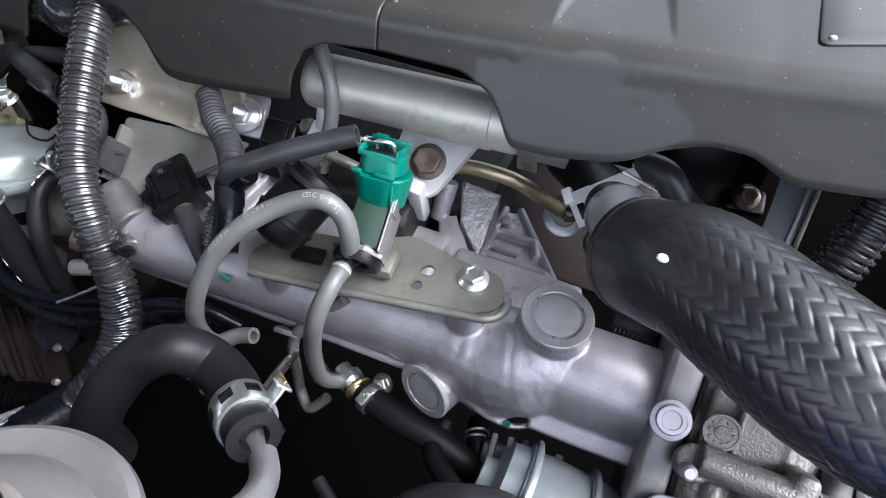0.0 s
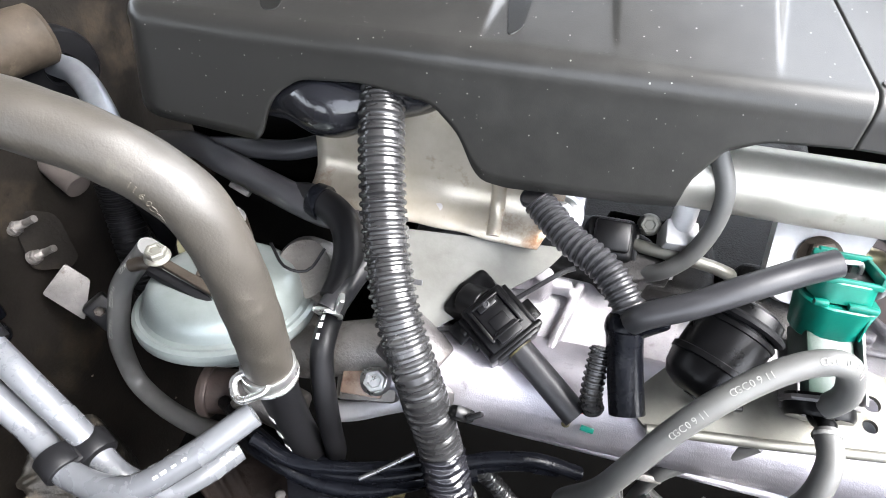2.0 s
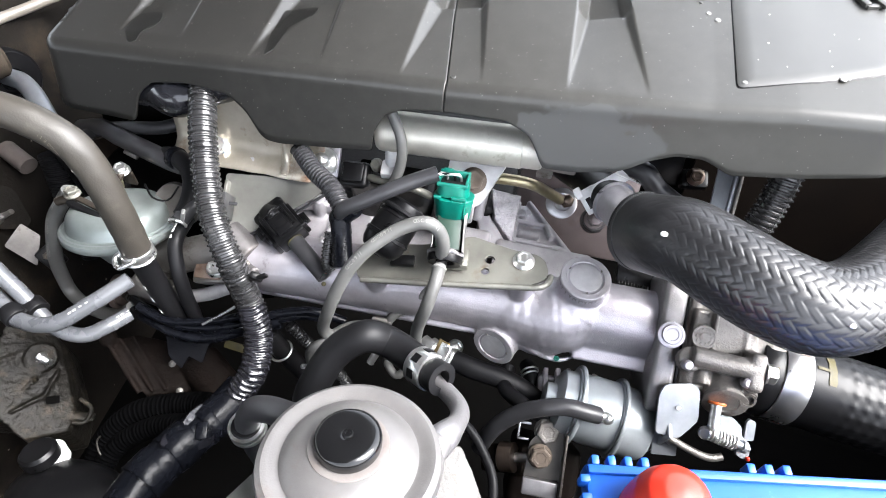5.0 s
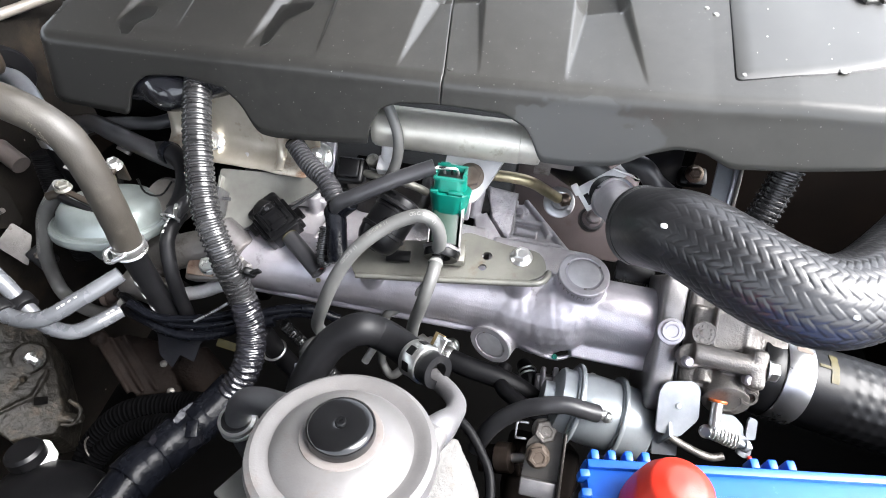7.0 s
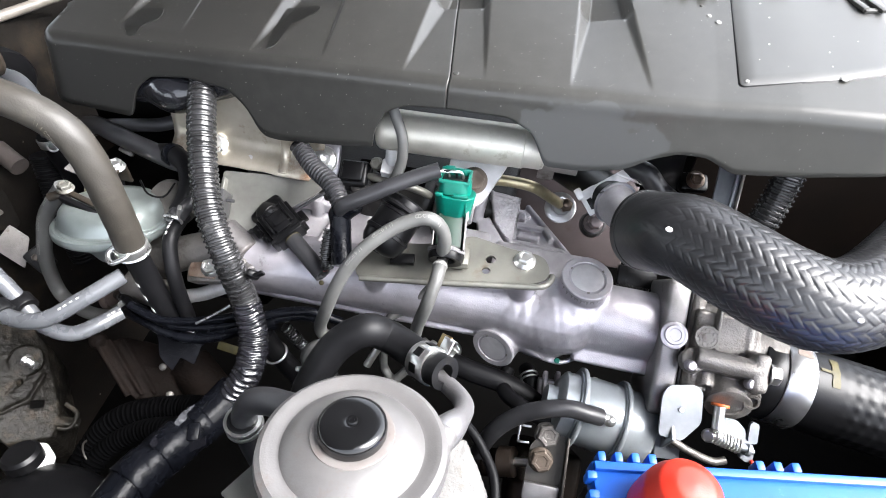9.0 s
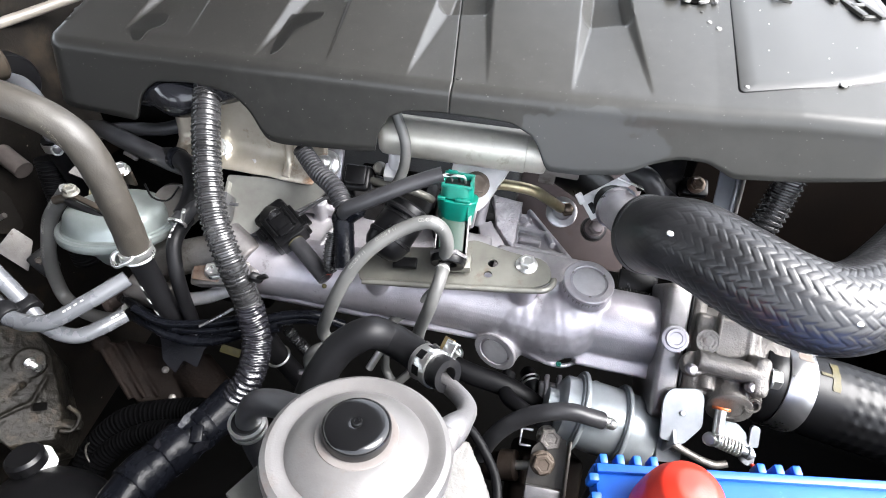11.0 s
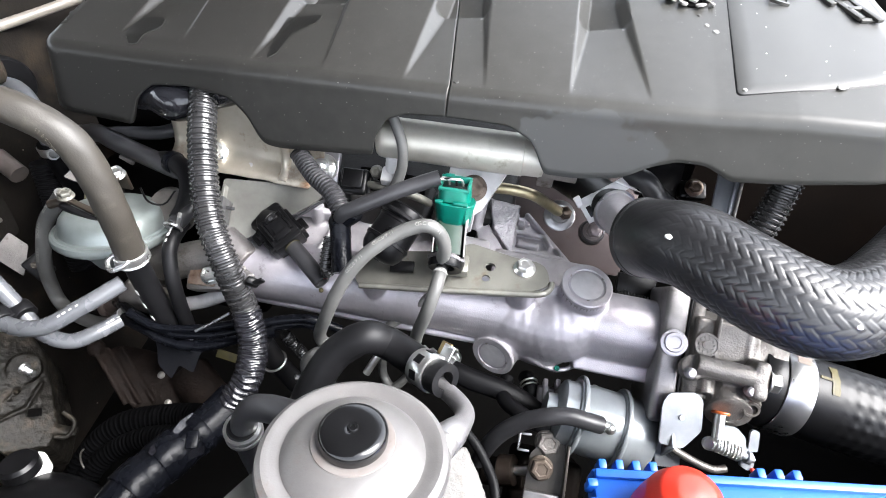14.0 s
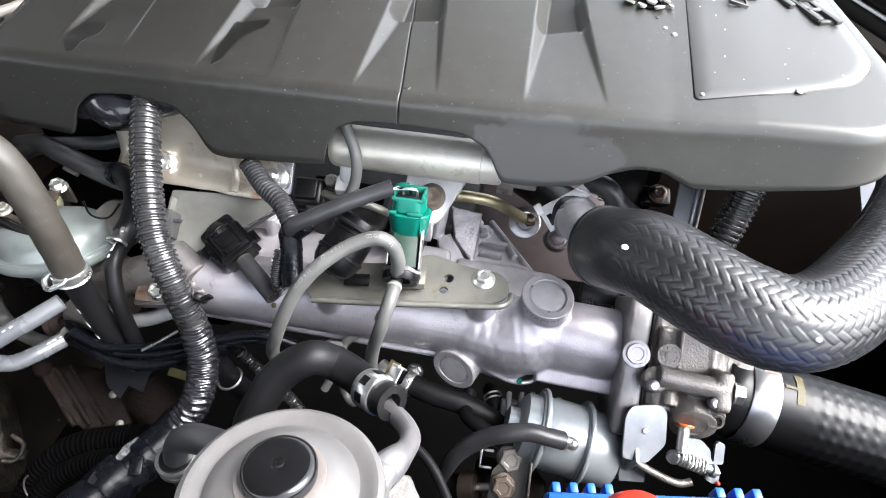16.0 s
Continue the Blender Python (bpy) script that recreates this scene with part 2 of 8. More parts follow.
M_TAPE = surface("glossy_black_tape", (0.0037, 0.0041, 0.0058), (0.0023, 0.0026, 0.0037), rough=0.26, scale=45, grain=350, bump=0.3, rvar=0.1, depth=0.001, spec=0.12)
M_PLASTIC = surface("black_plastic", (0.005, 0.005, 0.0055), (0.003, 0.003, 0.0033), rough=0.3, scale=50, grain=1200, bump=0.08, rvar=0.08, dirt=(0.03, 0.028, 0.023), dirt_amount=0.08, dirt_scale=60, spec=0.18)
M_SHEATH = surface("grey_black_sleeve", (0.028, 0.028, 0.030), (0.017, 0.017, 0.019), rough=0.36, scale=40, grain=1200, bump=0.1, rvar=0.08, spec=0.4)
M_GREEN = surface("green_plastic", (0.0, 0.122, 0.088), (0.0, 0.088, 0.064), rough=0.34, scale=80, grain=1200, bump=0.08, rvar=0.07)
M_CASTPALE = surface("rough_pale_casting", (0.110, 0.107, 0.101), (0.066, 0.063, 0.059), rough=0.6, metal=0.1, scale=60, grain=500, bump=0.6, dirt=(0.085, 0.070, 0.055), dirt_amount=0.3, dirt_scale=70, depth=0.0012)
M_PALEGREEN = surface("pale_green_plastic", (0.022, 0.044, 0.032), (0.014, 0.030, 0.022), rough=0.42, scale=80)
M_BLUE = surface("blue_battery_plastic", (0.010, 0.098, 0.47), (0.008, 0.076, 0.38), rough=0.4, scale=40, grain=1000, bump=0.08, rvar=0.06, dirt=(0.16, 0.3, 0.6), dirt_amount=0.1)
M_RED = surface("red_rubber_boot", (0.52, 0.027, 0.011), (0.42, 0.018, 0.008), rough=0.42, scale=60, grain=1000, bump=0.1, rvar=0.06)
M_FILTER = surface("white_grey_painted_metal", (0.155, 0.149, 0.147), (0.100, 0.096, 0.094), rough=0.4, metal=0.3, scale=22, grain=1000, bump=0.14, rvar=0.1, dirt=(0.13, 0.105, 0.09), dirt_amount=0.3, dirt_scale=42)
M_RUSTRING = surface("rusty_painted_metal", (0.19, 0.18, 0.168), (0.17, 0.115, 0.085), rough=0.5, scale=90, grain=600, bump=0.3)
M_VACUUM = surface("zinc_vacuum_can", (0.255, 0.285, 0.276), (0.175, 0.198, 0.194), rough=0.34, metal=0.5, scale=28, grain=1200, bump=0.1, dirt=(0.29, 0.29, 0.25), dirt_amount=0.18)
M_ACTUATOR = surface("blue_grey_zinc_can", (0.36, 0.392, 0.41), (0.26, 0.285, 0.30), rough=0.34, metal=0.5, scale=28, grain=1200, bump=0.1, dirt=(0.27, 0.27, 0.25), dirt_amount=0.2)
M_GREYTUBE = surface("translucent_grey_tube", (0.096, 0.100, 0.108), (0.066, 0.069, 0.075), rough=0.28, scale=25, grain=900, bump=0.08, rvar=0.08, dirt=(0.105, 0.099, 0.088), dirt_amount=0.15, dirt_scale=30)
M_WHITE = surface("white_ink", (0.75, 0.75, 0.72), (0.62, 0.62, 0.6), rough=0.6, scale=200)
M_INK2 = surface("white_paint_dab", (0.5, 0.5, 0.48), (0.36, 0.36, 0.345), rough=0.6, scale=400)
M_HOSEPRINT = surface("faded_hose_print", (0.10, 0.088, 0.066), (0.04, 0.036, 0.029), rough=0.6, scale=500)
M_INK = surface("pale_hose_print", (0.27, 0.27, 0.255), (0.16, 0.16, 0.15), rough=0.6, scale=500)
M_YELLOW = surface("yellow_paper_tag", (0.065, 0.053, 0.011), (0.03, 0.024, 0.005), rough=0.6, scale=120)
M_ORANGE = surface("orange_seal", (0.55, 0.13, 0.03), (0.42, 0.09, 0.02), rough=0.4, scale=120)
M_SHIELD = surface("stained_heat_shield", (0.56, 0.525, 0.455), (0.40, 0.36, 0.285), rough=0.38, metal=0.65, scale=22, grain=900, bump=0.15, dirt=(0.2, 0.105, 0.052), dirt_amount=0.42, dirt_scale=28, depth=0.0005)
M_PLATEGREEN = surface("drab_plated_bracket", (0.20, 0.201, 0.186), (0.125, 0.124, 0.112), rough=0.4, metal=0.55, scale=30, grain=900, bump=0.12, dirt=(0.1, 0.085, 0.06), dirt_amount=0.2)
M_BROWNPLATE = surface("brown_block_plate", (0.140, 0.112, 0.110), (0.098, 0.078, 0.076), rough=0.5, metal=0.2, scale=20, grain=700, bump=0.2, dirt=(0.1, 0.07, 0.06), dirt_amount=0.2)
# Dusty brown, darkened throughout to stand in for shade low on the firewall.
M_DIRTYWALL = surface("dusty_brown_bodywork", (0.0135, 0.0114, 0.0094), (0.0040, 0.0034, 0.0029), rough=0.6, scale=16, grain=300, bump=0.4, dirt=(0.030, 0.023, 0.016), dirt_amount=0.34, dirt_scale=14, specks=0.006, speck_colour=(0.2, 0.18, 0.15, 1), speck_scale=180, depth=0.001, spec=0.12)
M_DUSTY = surface("brown_dust_coat", (0.052, 0.041, 0.030), (0.022, 0.017, 0.012), rough=0.7, scale=50, grain=500, bump=0.4, dirt=(0.09, 0.072, 0.052), dirt_amount=0.3, dirt_scale=60, spec=0.2)
M_STUB = surface("dull_pinkish_alloy", (0.125, 0.108, 0.100), (0.080, 0.067, 0.061), rough=0.5, metal=0.3, scale=50, grain=500, bump=0.2)
M_BODYGREY = surface("grey_beige_body_paint", (0.22, 0.20, 0.175), (0.14, 0.125, 0.108), rough=0.4, scale=10, grain=500, bump=0.08, dirt=(0.15, 0.12, 0.09), dirt_amount=0.25)
M_BODYWHITE = surface("pale_body_paint", (0.62, 0.63, 0.65), (0.5, 0.51, 0.53), rough=0.35, scale=10, grain=500, bump=0.05)
# Almost no colour: stands in for the deep shade between crowded engine parts.
M_DARKSHELL = surface("shade_black_shell", (0.0022, 0.0021, 0.002), (0.0012, 0.0011, 0.001), rough=0.85, scale=12, grain=300, bump=0.3, dirt=(0.004, 0.0034, 0.0026), dirt_amount=0.3, dirt_scale=14, spec=0.03)
# Casting brown taken down so that it carries the shade of the deep left.
M_GEARBOX = surface("oily_brown_casting_shaded", (0.0165, 0.0148, 0.0120), (0.0045, 0.0041, 0.0034), rough=0.5, metal=0.2, scale=40, grain=260, bump=0.8, dirt=(0.066, 0.054, 0.041), dirt_amount=0.36, dirt_scale=45, depth=0.0014, spec=0.2)
M_PINKSTEEL = surface("pinkish_dull_steel", (0.30, 0.262, 0.262), (0.19, 0.160, 0.158), rough=0.42, metal=0.5, scale=60, grain=800, bump=0.2)
M_RUSTLUG = surface("rust_stained_alloy", (0.30, 0.235, 0.185), (0.17, 0.105, 0.072), rough=0.5, metal=0.3, scale=70, grain=600, bump=0.3, dirt=(0.10, 0.05, 0.028), dirt_amount=0.35, dirt_scale=90)
M_RUSTPIPE = surface("rust_pink_casting", (0.115, 0.088, 0.078), (0.060, 0.045, 0.040), rough=0.5, metal=0.3, scale=50, grain=500, bump=0.4, dirt=(0.06, 0.045, 0.035), dirt_amount=0.3, dirt_scale=60)
# Rust brown, nearly black because shade under the pipes is in the colour.
M_RUSTCAST = surface("rust_brown_casting_shaded", (0.0095, 0.0062, 0.0048), (0.0035, 0.0024, 0.0019), rough=0.75, metal=0.15, scale=45, grain=350, bump=0.6, dirt=(0.018, 0.012, 0.009), dirt_amount=0.3, dirt_scale=60, depth=0.0015, spec=0.12)
# The orange-brown dirt colour paints a warm glow into the dark fan opening.
M_SHROUD = surface("brown_black_shroud", (0.0075, 0.005, 0.0036), (0.003, 0.0022, 0.0018), rough=0.6, scale=7, grain=400, bump=0.2, dirt=(0.030, 0.017, 0.008), dirt_amount=0.2, dirt_scale=8, spec=0.06)
# Black conduit made duller and darker in place of the shade it lies in.
M_CONDUIT = surface("shade_black_conduit", (0.0014, 0.0014, 0.0016), (0.0008, 0.0008, 0.0009), rough=0.9, scale=40, grain=900, bump=0.1, spec=0.02)
M_DARKZINC = surface("dark_blue_grey_plate", (0.19, 0.205, 0.225), (0.13, 0.14, 0.155), rough=0.4, metal=0.4, scale=35, grain=900, bump=0.1)
M_BLUEGREY = surface("blue_grey_zinc_plate", (0.31, 0.33, 0.355), (0.22, 0.233, 0.255), rough=0.38, metal=0.65, scale=35, grain=900, bump=0.12, dirt=(0.2, 0.18, 0.15), dirt_amount=0.12)


# ---------------------------------------------------------------- mesh helpers
OFF = {}


def thing(name, at, label, category, group="", kind=""):
    ob = new(name)
    ob.empty_display_size = 0.02
    ob.location = at
    OFF[ob] = Vector(at)
    return tagged(ob, label, category, group, kind)


def finish(bm, name, smooth=True):
    bmesh.ops.recalc_face_normals(bm, faces=bm.faces)
    if smooth:
        for f in bm.faces:
            f.smooth = True
    me = bpy.data.meshes.new(name)
    bm.to_mesh(me)
    bm.free()
    return me


def part(name, bm, material, parent=None, label="", smooth=True, sharp=38):
    """One mesh object out of a bmesh in world places, under a thing or a part."""
    if parent is not None:
        bmesh.ops.translate(bm, vec=-OFF[parent], verts=bm.verts)
    me = finish(bm, name, smooth)
    if smooth:
        me.set_sharp_from_angle(angle=radians(sharp))
    me.materials.append(material)
    ob = new(name, me)
    if parent is not None:
        ob.parent = parent
        OFF[ob] = OFF[parent]
    else:
        OFF[ob] = Vector((0, 0, 0))
    if label:
        ob["label"] = label
    return ob


def frame_of(axis):
    """Two directions square to an axis."""
    a = Vector(axis).normalized()
    h = Vector((0, 0, 1)) if abs(a.z) < 0.9 else Vector((1, 0, 0))
    u = h.cross(a).normalized()
    return a, u, a.cross(u)


def spline(points, step=0.004):
    """Catmull-Rom through the points, resampled at even steps."""
    P = [Vector(p) for p in points]
    P = [P[0] * 2 - P[1]] + P + [P[-1] * 2 - P[-2]]
    fine = []
    for i in range(1, len(P) - 2):
        p0, p1, p2, p3 = P[i - 1:i + 3]
        k = max(4, int((p2 - p1).length / 0.001))
        for j in range(k):
            t = j / k
            fine.append(0.5 * ((2 * p1) + (p2 - p0) * t + (2 * p0 - 5 * p1 + 4 * p2 - p3) * t * t + (3 * p1 - p0 - 3 * p2 + p3) * t ** 3))
    fine.append(P[-2])
    out, acc = [fine[0]], 0.0
    total = sum((b - a).length for a, b in zip(fine, fine[1:]))
    n = max(2, round(total / step))
    gap, want = total / n, total / n
    for a, b in zip(fine, fine[1:]):
        d = (b - a).length
        while acc + d >= want - 1e-9 and len(out) <= n:
            out.append(a.lerp(b, (want - acc) / d if d else 0))
            want += gap
        acc += d
    return out[:n + 1]


def frames_along(path):
    """Tangent and two carried directions at each place of a path."""
    out = []
    t = (path[1] - path[0]).normalized()
    _, u, v = frame_of(t)
    for i, p in enumerate(path):
        t2 = (path[min(i + 1, len(path) - 1)] - path[max(i - 1, 0)]).normalized()
        u = (u - t2 * u.dot(t2)).normalized()
        out.append((p, t2, u, t2.cross(u)))
    return out


def tube(points, r, seg=18, step=0.004, rfun=None, hollow=0.0, path=None):
    """A round hose through the points. rfun(s, i, angle) gives a radius of its own; hollow: wall thickness shown at open ends."""
    path = path or spline(points, step)
    bm = bmesh.new()
    rings, s = [], 0.0
    for i, (p, t, u, v) in enumerate(frames_along(path)):
        if i:
            s += (path[i] - path[i - 1]).length
        ring = []
        for k in range(seg):
            a = 2 * math.pi * k / seg
            rr = rfun(s, i, a) if rfun else (r(s) if callable(r) else r)
            ring.append(bm.verts.new(p + (u * math.cos(a) + v * math.sin(a)) * rr))
        rings.append(ring)
    for a, b in zip(rings, rings[1:]):
        for k in range(seg):
            bm.faces.new((a[k], a[(k + 1) % seg], b[(k + 1) % seg], b[k]))
    for ring, p, d in ((rings[0], path[0], path[1] - path[0]), (rings[-1], path[-1], path[-2] - path[-1])):
        if hollow:
            f = 1 - hollow
            inner = [bm.verts.new(p + (q.co - p) * f) for q in ring]
            deep = [bm.verts.new(p + (q.co - p) * f + d.normalized() * 0.008) for q in ring]
            for k in range(seg):
                j = (k + 1) % seg
                bm.faces.new((ring[k], ring[j], inner[j], inner[k]))
                bm.faces.new((inner[k], inner[j], deep[j], deep[k]))
            bm.faces.new(deep)
        else:
            bm.faces.new(ring)
    return bm


def corrugated(points, r, pitch=0.0042, depth=0.0016, seg=20, step=0.0007, wander=0.0):
    """A ribbed conduit: flat-topped ribs with narrow grooves."""
    rng = random.Random(5)
    wob = [rng.uniform(-1, 1) for _ in range(400)]

    def rf(s, i, a):
        q = s / pitch
        f = q % 1.0
        k = min(1.0, abs(f - 0.5) / 0.28)
        return r - depth * (0 if k < 0.62 else min(1, (k - 0.62) / 0.38)) + wander * wob[int(q) % 400] * math.cos(a + int(q) * 0.7)
    return tube(points, r, seg, step, rf)


def lathe(prof, at, axis, seg=40, start=0.0):
    """A turned body: prof is (height along the axis, radius) from one end to the other."""
    a, u, v = frame_of(axis)
    at = Vector(at)
    bm = bmesh.new()
    rings = []
    for h, r in prof:
        if r < 1e-6:
            rings.append([bm.verts.new(at + a * h)])
        else:
            rings.append([bm.verts.new(at + a * h + (u * math.cos(start + 2 * math.pi * k / seg) + v * math.sin(start + 2 * math.pi * k / seg)) * r) for k in range(seg)])
    for p, q in zip(rings, rings[1:]):
        for k in range(seg):
            j = (k + 1) % seg
            if len(p) == 1 and len(q) > 1:
                bm.faces.new((p[0], q[j], q[k]))
            elif len(q) == 1 and len(p) > 1:
                bm.faces.new((p[k], p[j], q[0]))
            elif len(p) > 1:
                bm.faces.new((p[k], p[j], q[j], q[k]))
    for ring in (rings[0], rings[-1]):
        if len(ring) > 1:
            bm.faces.new(ring)
    return bm


def rbox(at, size, bevel=0.002, axes=None, segs=2):
    """A box with rounded edges. axes: pose matrix that turns it."""
    bm = bmesh.new()
    bmesh.ops.create_cube(bm, size=1)
    bmesh.ops.scale(bm, vec=size, verts=bm.verts)
    if bevel:
        bmesh.ops.bevel(bm, geom=bm.edges[:], offset=bevel, segments=segs, affect="EDGES", profile=0.5)
    if axes is not None:
        bmesh.ops.transform(bm, matrix=axes.to_4x4(), verts=bm.verts)
    bmesh.ops.translate(bm, vec=Vector(at), verts=bm.verts)
    return bm


def turned(x_dir, up):
    """A rotation whose x goes along x_dir and whose z is near up."""
    x = Vector(x_dir).normalized()
    z = (Vector(up) - x * Vector(up).dot(x)).normalized()
    y = z.cross(x)
    return Matrix((x, y, z)).transposed()


def rounded(poly, r, n=5):
    """A polygon in the plane with its corners rounded."""
    out, k = [], len(poly)
    for i in range(k):
        p, a, b = Vector(poly[i]), Vector(poly[i - 1]), Vector(poly[(i + 1) % k])
        rr = r[i] if isinstance(r, (list, tuple)) else r
        d1, d2 = (a - p), (b - p)
        q = min(rr, d1.length * 0.45, d2.length * 0.45)
        s, e = p + d1.normalized() * q, p + d2.normalized() * q
        for j in range(n + 1):
            t = j / n
            out.append((1 - t) ** 2 * s + 2 * t * (1 - t) * p + t * t * e)
    return out


def plate(outline, thick, at, axes, holes=(), bend=None):
    """A flat plate of any outline with round holes: outline in the plate's own x, y; its top at z = 0."""
    bm = bmesh.new()
    loops = [[Vector(p) for p in outline]]
    for hx, hy, hr in holes:
        loops.append([Vector((hx + hr * math.cos(2 * math.pi * k / 16), hy + hr * math.sin(2 * math.pi * k / 16))) for k in range(16)])
    edges, tops = [], []
    for lp in loops:
        vs = [bm.verts.new((p.x, p.y, 0)) for p in lp]
        tops.append(vs)
        for i in range(len(vs)):
            edges.append(bm.edges.new((vs[i - 1], vs[i])))
    bmesh.ops.triangle_fill(bm, edges=edges, use_beauty=True)
    low = {}
    for v in bm.verts[:]:
        low[v] = bm.verts.new((v.co.x, v.co.y, -thick))
    for f in bm.faces[:]:
        bm.faces.new([low[v] for v in reversed(f.verts)])
    for vs in tops:
        for i in range(len(vs)):
            bm.faces.new((vs[i - 1], vs[i], low[vs[i]], low[vs[i - 1]]))
    if bend:
        for v in bm.verts:
            v.co = bend(v.co)
    bmesh.ops.transform(bm, matrix=axes.to_4x4(), verts=bm.verts)
    bmesh.ops.translate(bm, vec=Vector(at), verts=bm.verts)
    return bm


def hull(points, drop):
    """A solid over a few corners, carried straight down."""
    bm = bmesh.new()
    for p in points:
        bm.verts.new(p)
        bm.verts.new(Vector(p) - Vector((0, 0, drop)))
    res = bmesh.ops.convex_hull(bm, input=bm.verts[:])
    inside = [g for g in res["geom_interior"] if isinstance(g, bmesh.types.BMVert)]
    if inside:
        bmesh.ops.delete(bm, geom=inside, context="VERTS")
    return bm


def soft_edges(ob, width=0.001, segs=2):
    m = ob.modifiers.new("edges", "BEVEL")
    m.width, m.segments, m.limit_method, m.angle_limit = width, segs, "ANGLE", radians(40)
    return ob


def join(*bms):
    out = bmesh.new()
    for b in bms:
        me = bpy.data.meshes.new("tmp")
        b.to_mesh(me)
        b.free()
        out.from_mesh(me)
        bpy.data.meshes.remove(me)
    return out


def casting(name, bms, material, parent, voxel=0.0016, rounds=6, label=""):
    """Several overlapping solids melted into one cast body with filleted joints."""
    ob = part(name, join(*bms), material, parent, label, sharp=180)
    m = ob.modifiers.new("melt", "REMESH")
    m.mode, m.voxel_size, m.use_smooth_shade = "VOXEL", voxel, True
    s = ob.modifiers.new("fillet", "SMOOTH")
    s.factor, s.iterations = 0.5, rounds
    return ob


def uneven(ob, size=0.02, strength=0.006):
    """Lumpy, pitted skin for a rough old casting."""
    tex = bpy.data.textures.new("lumps", "CLOUDS")
    tex.noise_scale, tex.noise_depth = size, 4
    m = ob.modifiers.new("lumps", "DISPLACE")
    m.texture, m.strength, m.mid_level, m.texture_coords = tex, strength, 0.5, "LOCAL"
    return ob


def bolt_mesh(at, axis, af=0.012, h=0.006, flange=0.0, washer=0.0, stud=0.0):
    """A hexagon bolt head with its flange or washer, and the end of a stud where one stands out."""
    at, a = Vector(at), Vector(axis).normalized()
    bms, z = [], 0.0
    if washer:
        bms.append(lathe([(0, washer * 0.98), (0.0004, washer), (0.0014, washer), (0.0018, washer * 0.97)], at, a, 28))
        z = 0.0018
    if flange:
        bms.append(lathe([(z, flange), (z + 0.0008, flange), (z + 0.0026, af * 0.56)], at, a, 28))
        z += 0.0012
    r = af / 1.732
    hexa = lathe([(z, r), (z + h * 0.84, r), (z + h, r * 0.86), (z + h, r * 0.6), (z + h - 0.0006, r * 0.5)], at, a, 6, 0.3)
    bms.append(hexa)
    if stud:
        z2 = z + h
        prof = [(z2 - 0.001, stud)]
        while z2 < h + z + stud * 2.2:
            prof += [(z2, stud), (z2 + 0.0005, stud * 0.86), (z2 + 0.001, stud)]
            z2 += 0.0011
        prof.append((z2 + 0.0006, stud * 0.7))
        bms.append(lathe(prof, at, a, 16))
    return join(*bms)


def bolt(at, axis, parent, af=0.012, h=0.006, flange=0.0, washer=0.0, stud=0.0, material=None, label=""):
    ob = part("bolt", bolt_mesh(at, axis, af, h, flange, washer, stud), material or M_STEEL, parent, label, sharp=25)
    return ob


def ring_band(at, axis, r, width, thick=0.0012, seg=36):
    """A flat band round an axis, centred at a place."""
    w, t = width / 2, thick
    return lathe([(-w, r), (-w, r + t * 0.8), (-w + t * 0.3, r + t), (w - t * 0.3, r + t), (w, r + t * 0.8), (w, r)], at, axis, seg)


def wire_loop(at, axis, r, wire, seg=36, turn=2 * math.pi, start=0.0):
    a, u, v = frame_of(axis)
    n = seg
    pts = [Vector(at) + (u * math.cos(start + turn * k / n) + v * math.sin(start + turn * k / n)) * r for k in range(n + 1)]
    return tube(None, wire, 8, path=pts)


def marks(path_pts, r, s0, pitch, n, side, length=0.002, width=0.0012, seed=1):
    """Small printed bars along a hose, just proud of its surface, on the side that faces `side`."""
    path = spline(path_pts, 0.001)
    fr = frames_along(path)
    rng = random.Random(seed)
    bms = []
    for i in range(n):
        k = min(len(fr) - 2, int((s0 + i * pitch) / 0.001))
        p, t, u, v = fr[k]
        d = Vector(side) - t * Vector(side).dot(t)
        d.normalize()
        bms.append(rbox(p + d * (r + 0.00005), (length * rng.uniform(0.7, 1.1), width * rng.uniform(0.8, 1.3), 0.0004), 0, turned(t, d)))
    return join(*bms)


# ---------------------------------------------------------------- the bay itself
def sheet(name, corners, thick, material, label, nx=1, ny=1, relief=0.0, seed=1):
    """A thick panel over four corners, with some unevenness of its own."""
    a, b, c, d = [Vector(p) for p in corners]
    n = (b - a).cross(d - a).normalized()
    bm = bmesh.new()
    rows = {}
    for side in (0, 1):
        for i in range(nx + 1):
            for j in range(ny + 1):
                u, v = i / nx, j / ny
                p = a.lerp(b, u).lerp(d.lerp(c, u), v)
                w = relief * noise.noise(p * 9 + Vector((seed, 0, 0))) if side == 0 else 0
                rows[side, i, j] = bm.verts.new(p + n * w - n * thick * side)
    for side in (0, 1):
        for i in range(nx):
            for j in range(ny):
                bm.faces.new([rows[side, i, j], rows[side, i + 1, j], rows[side, i + 1, j + 1], rows[side, i, j + 1]])
    edge = [(i, 0) for i in range(nx)] + [(nx, j) for j in range(ny)] + [(i, ny) for i in range(nx, 0, -1)] + [(0, j) for j in range(ny, 0, -1)]
    for (p, q) in zip(edge, edge[1:] + edge[:1]):
        bm.faces.new((rows[0, p[0], p[1]], rows[0, q[0], q[1]], rows[1, q[0], q[1]], rows[1, p[0], p[1]]))
    ob = part(name, bm, material, None)
    return tagged(ob, label, "bodywork", "", "structure")


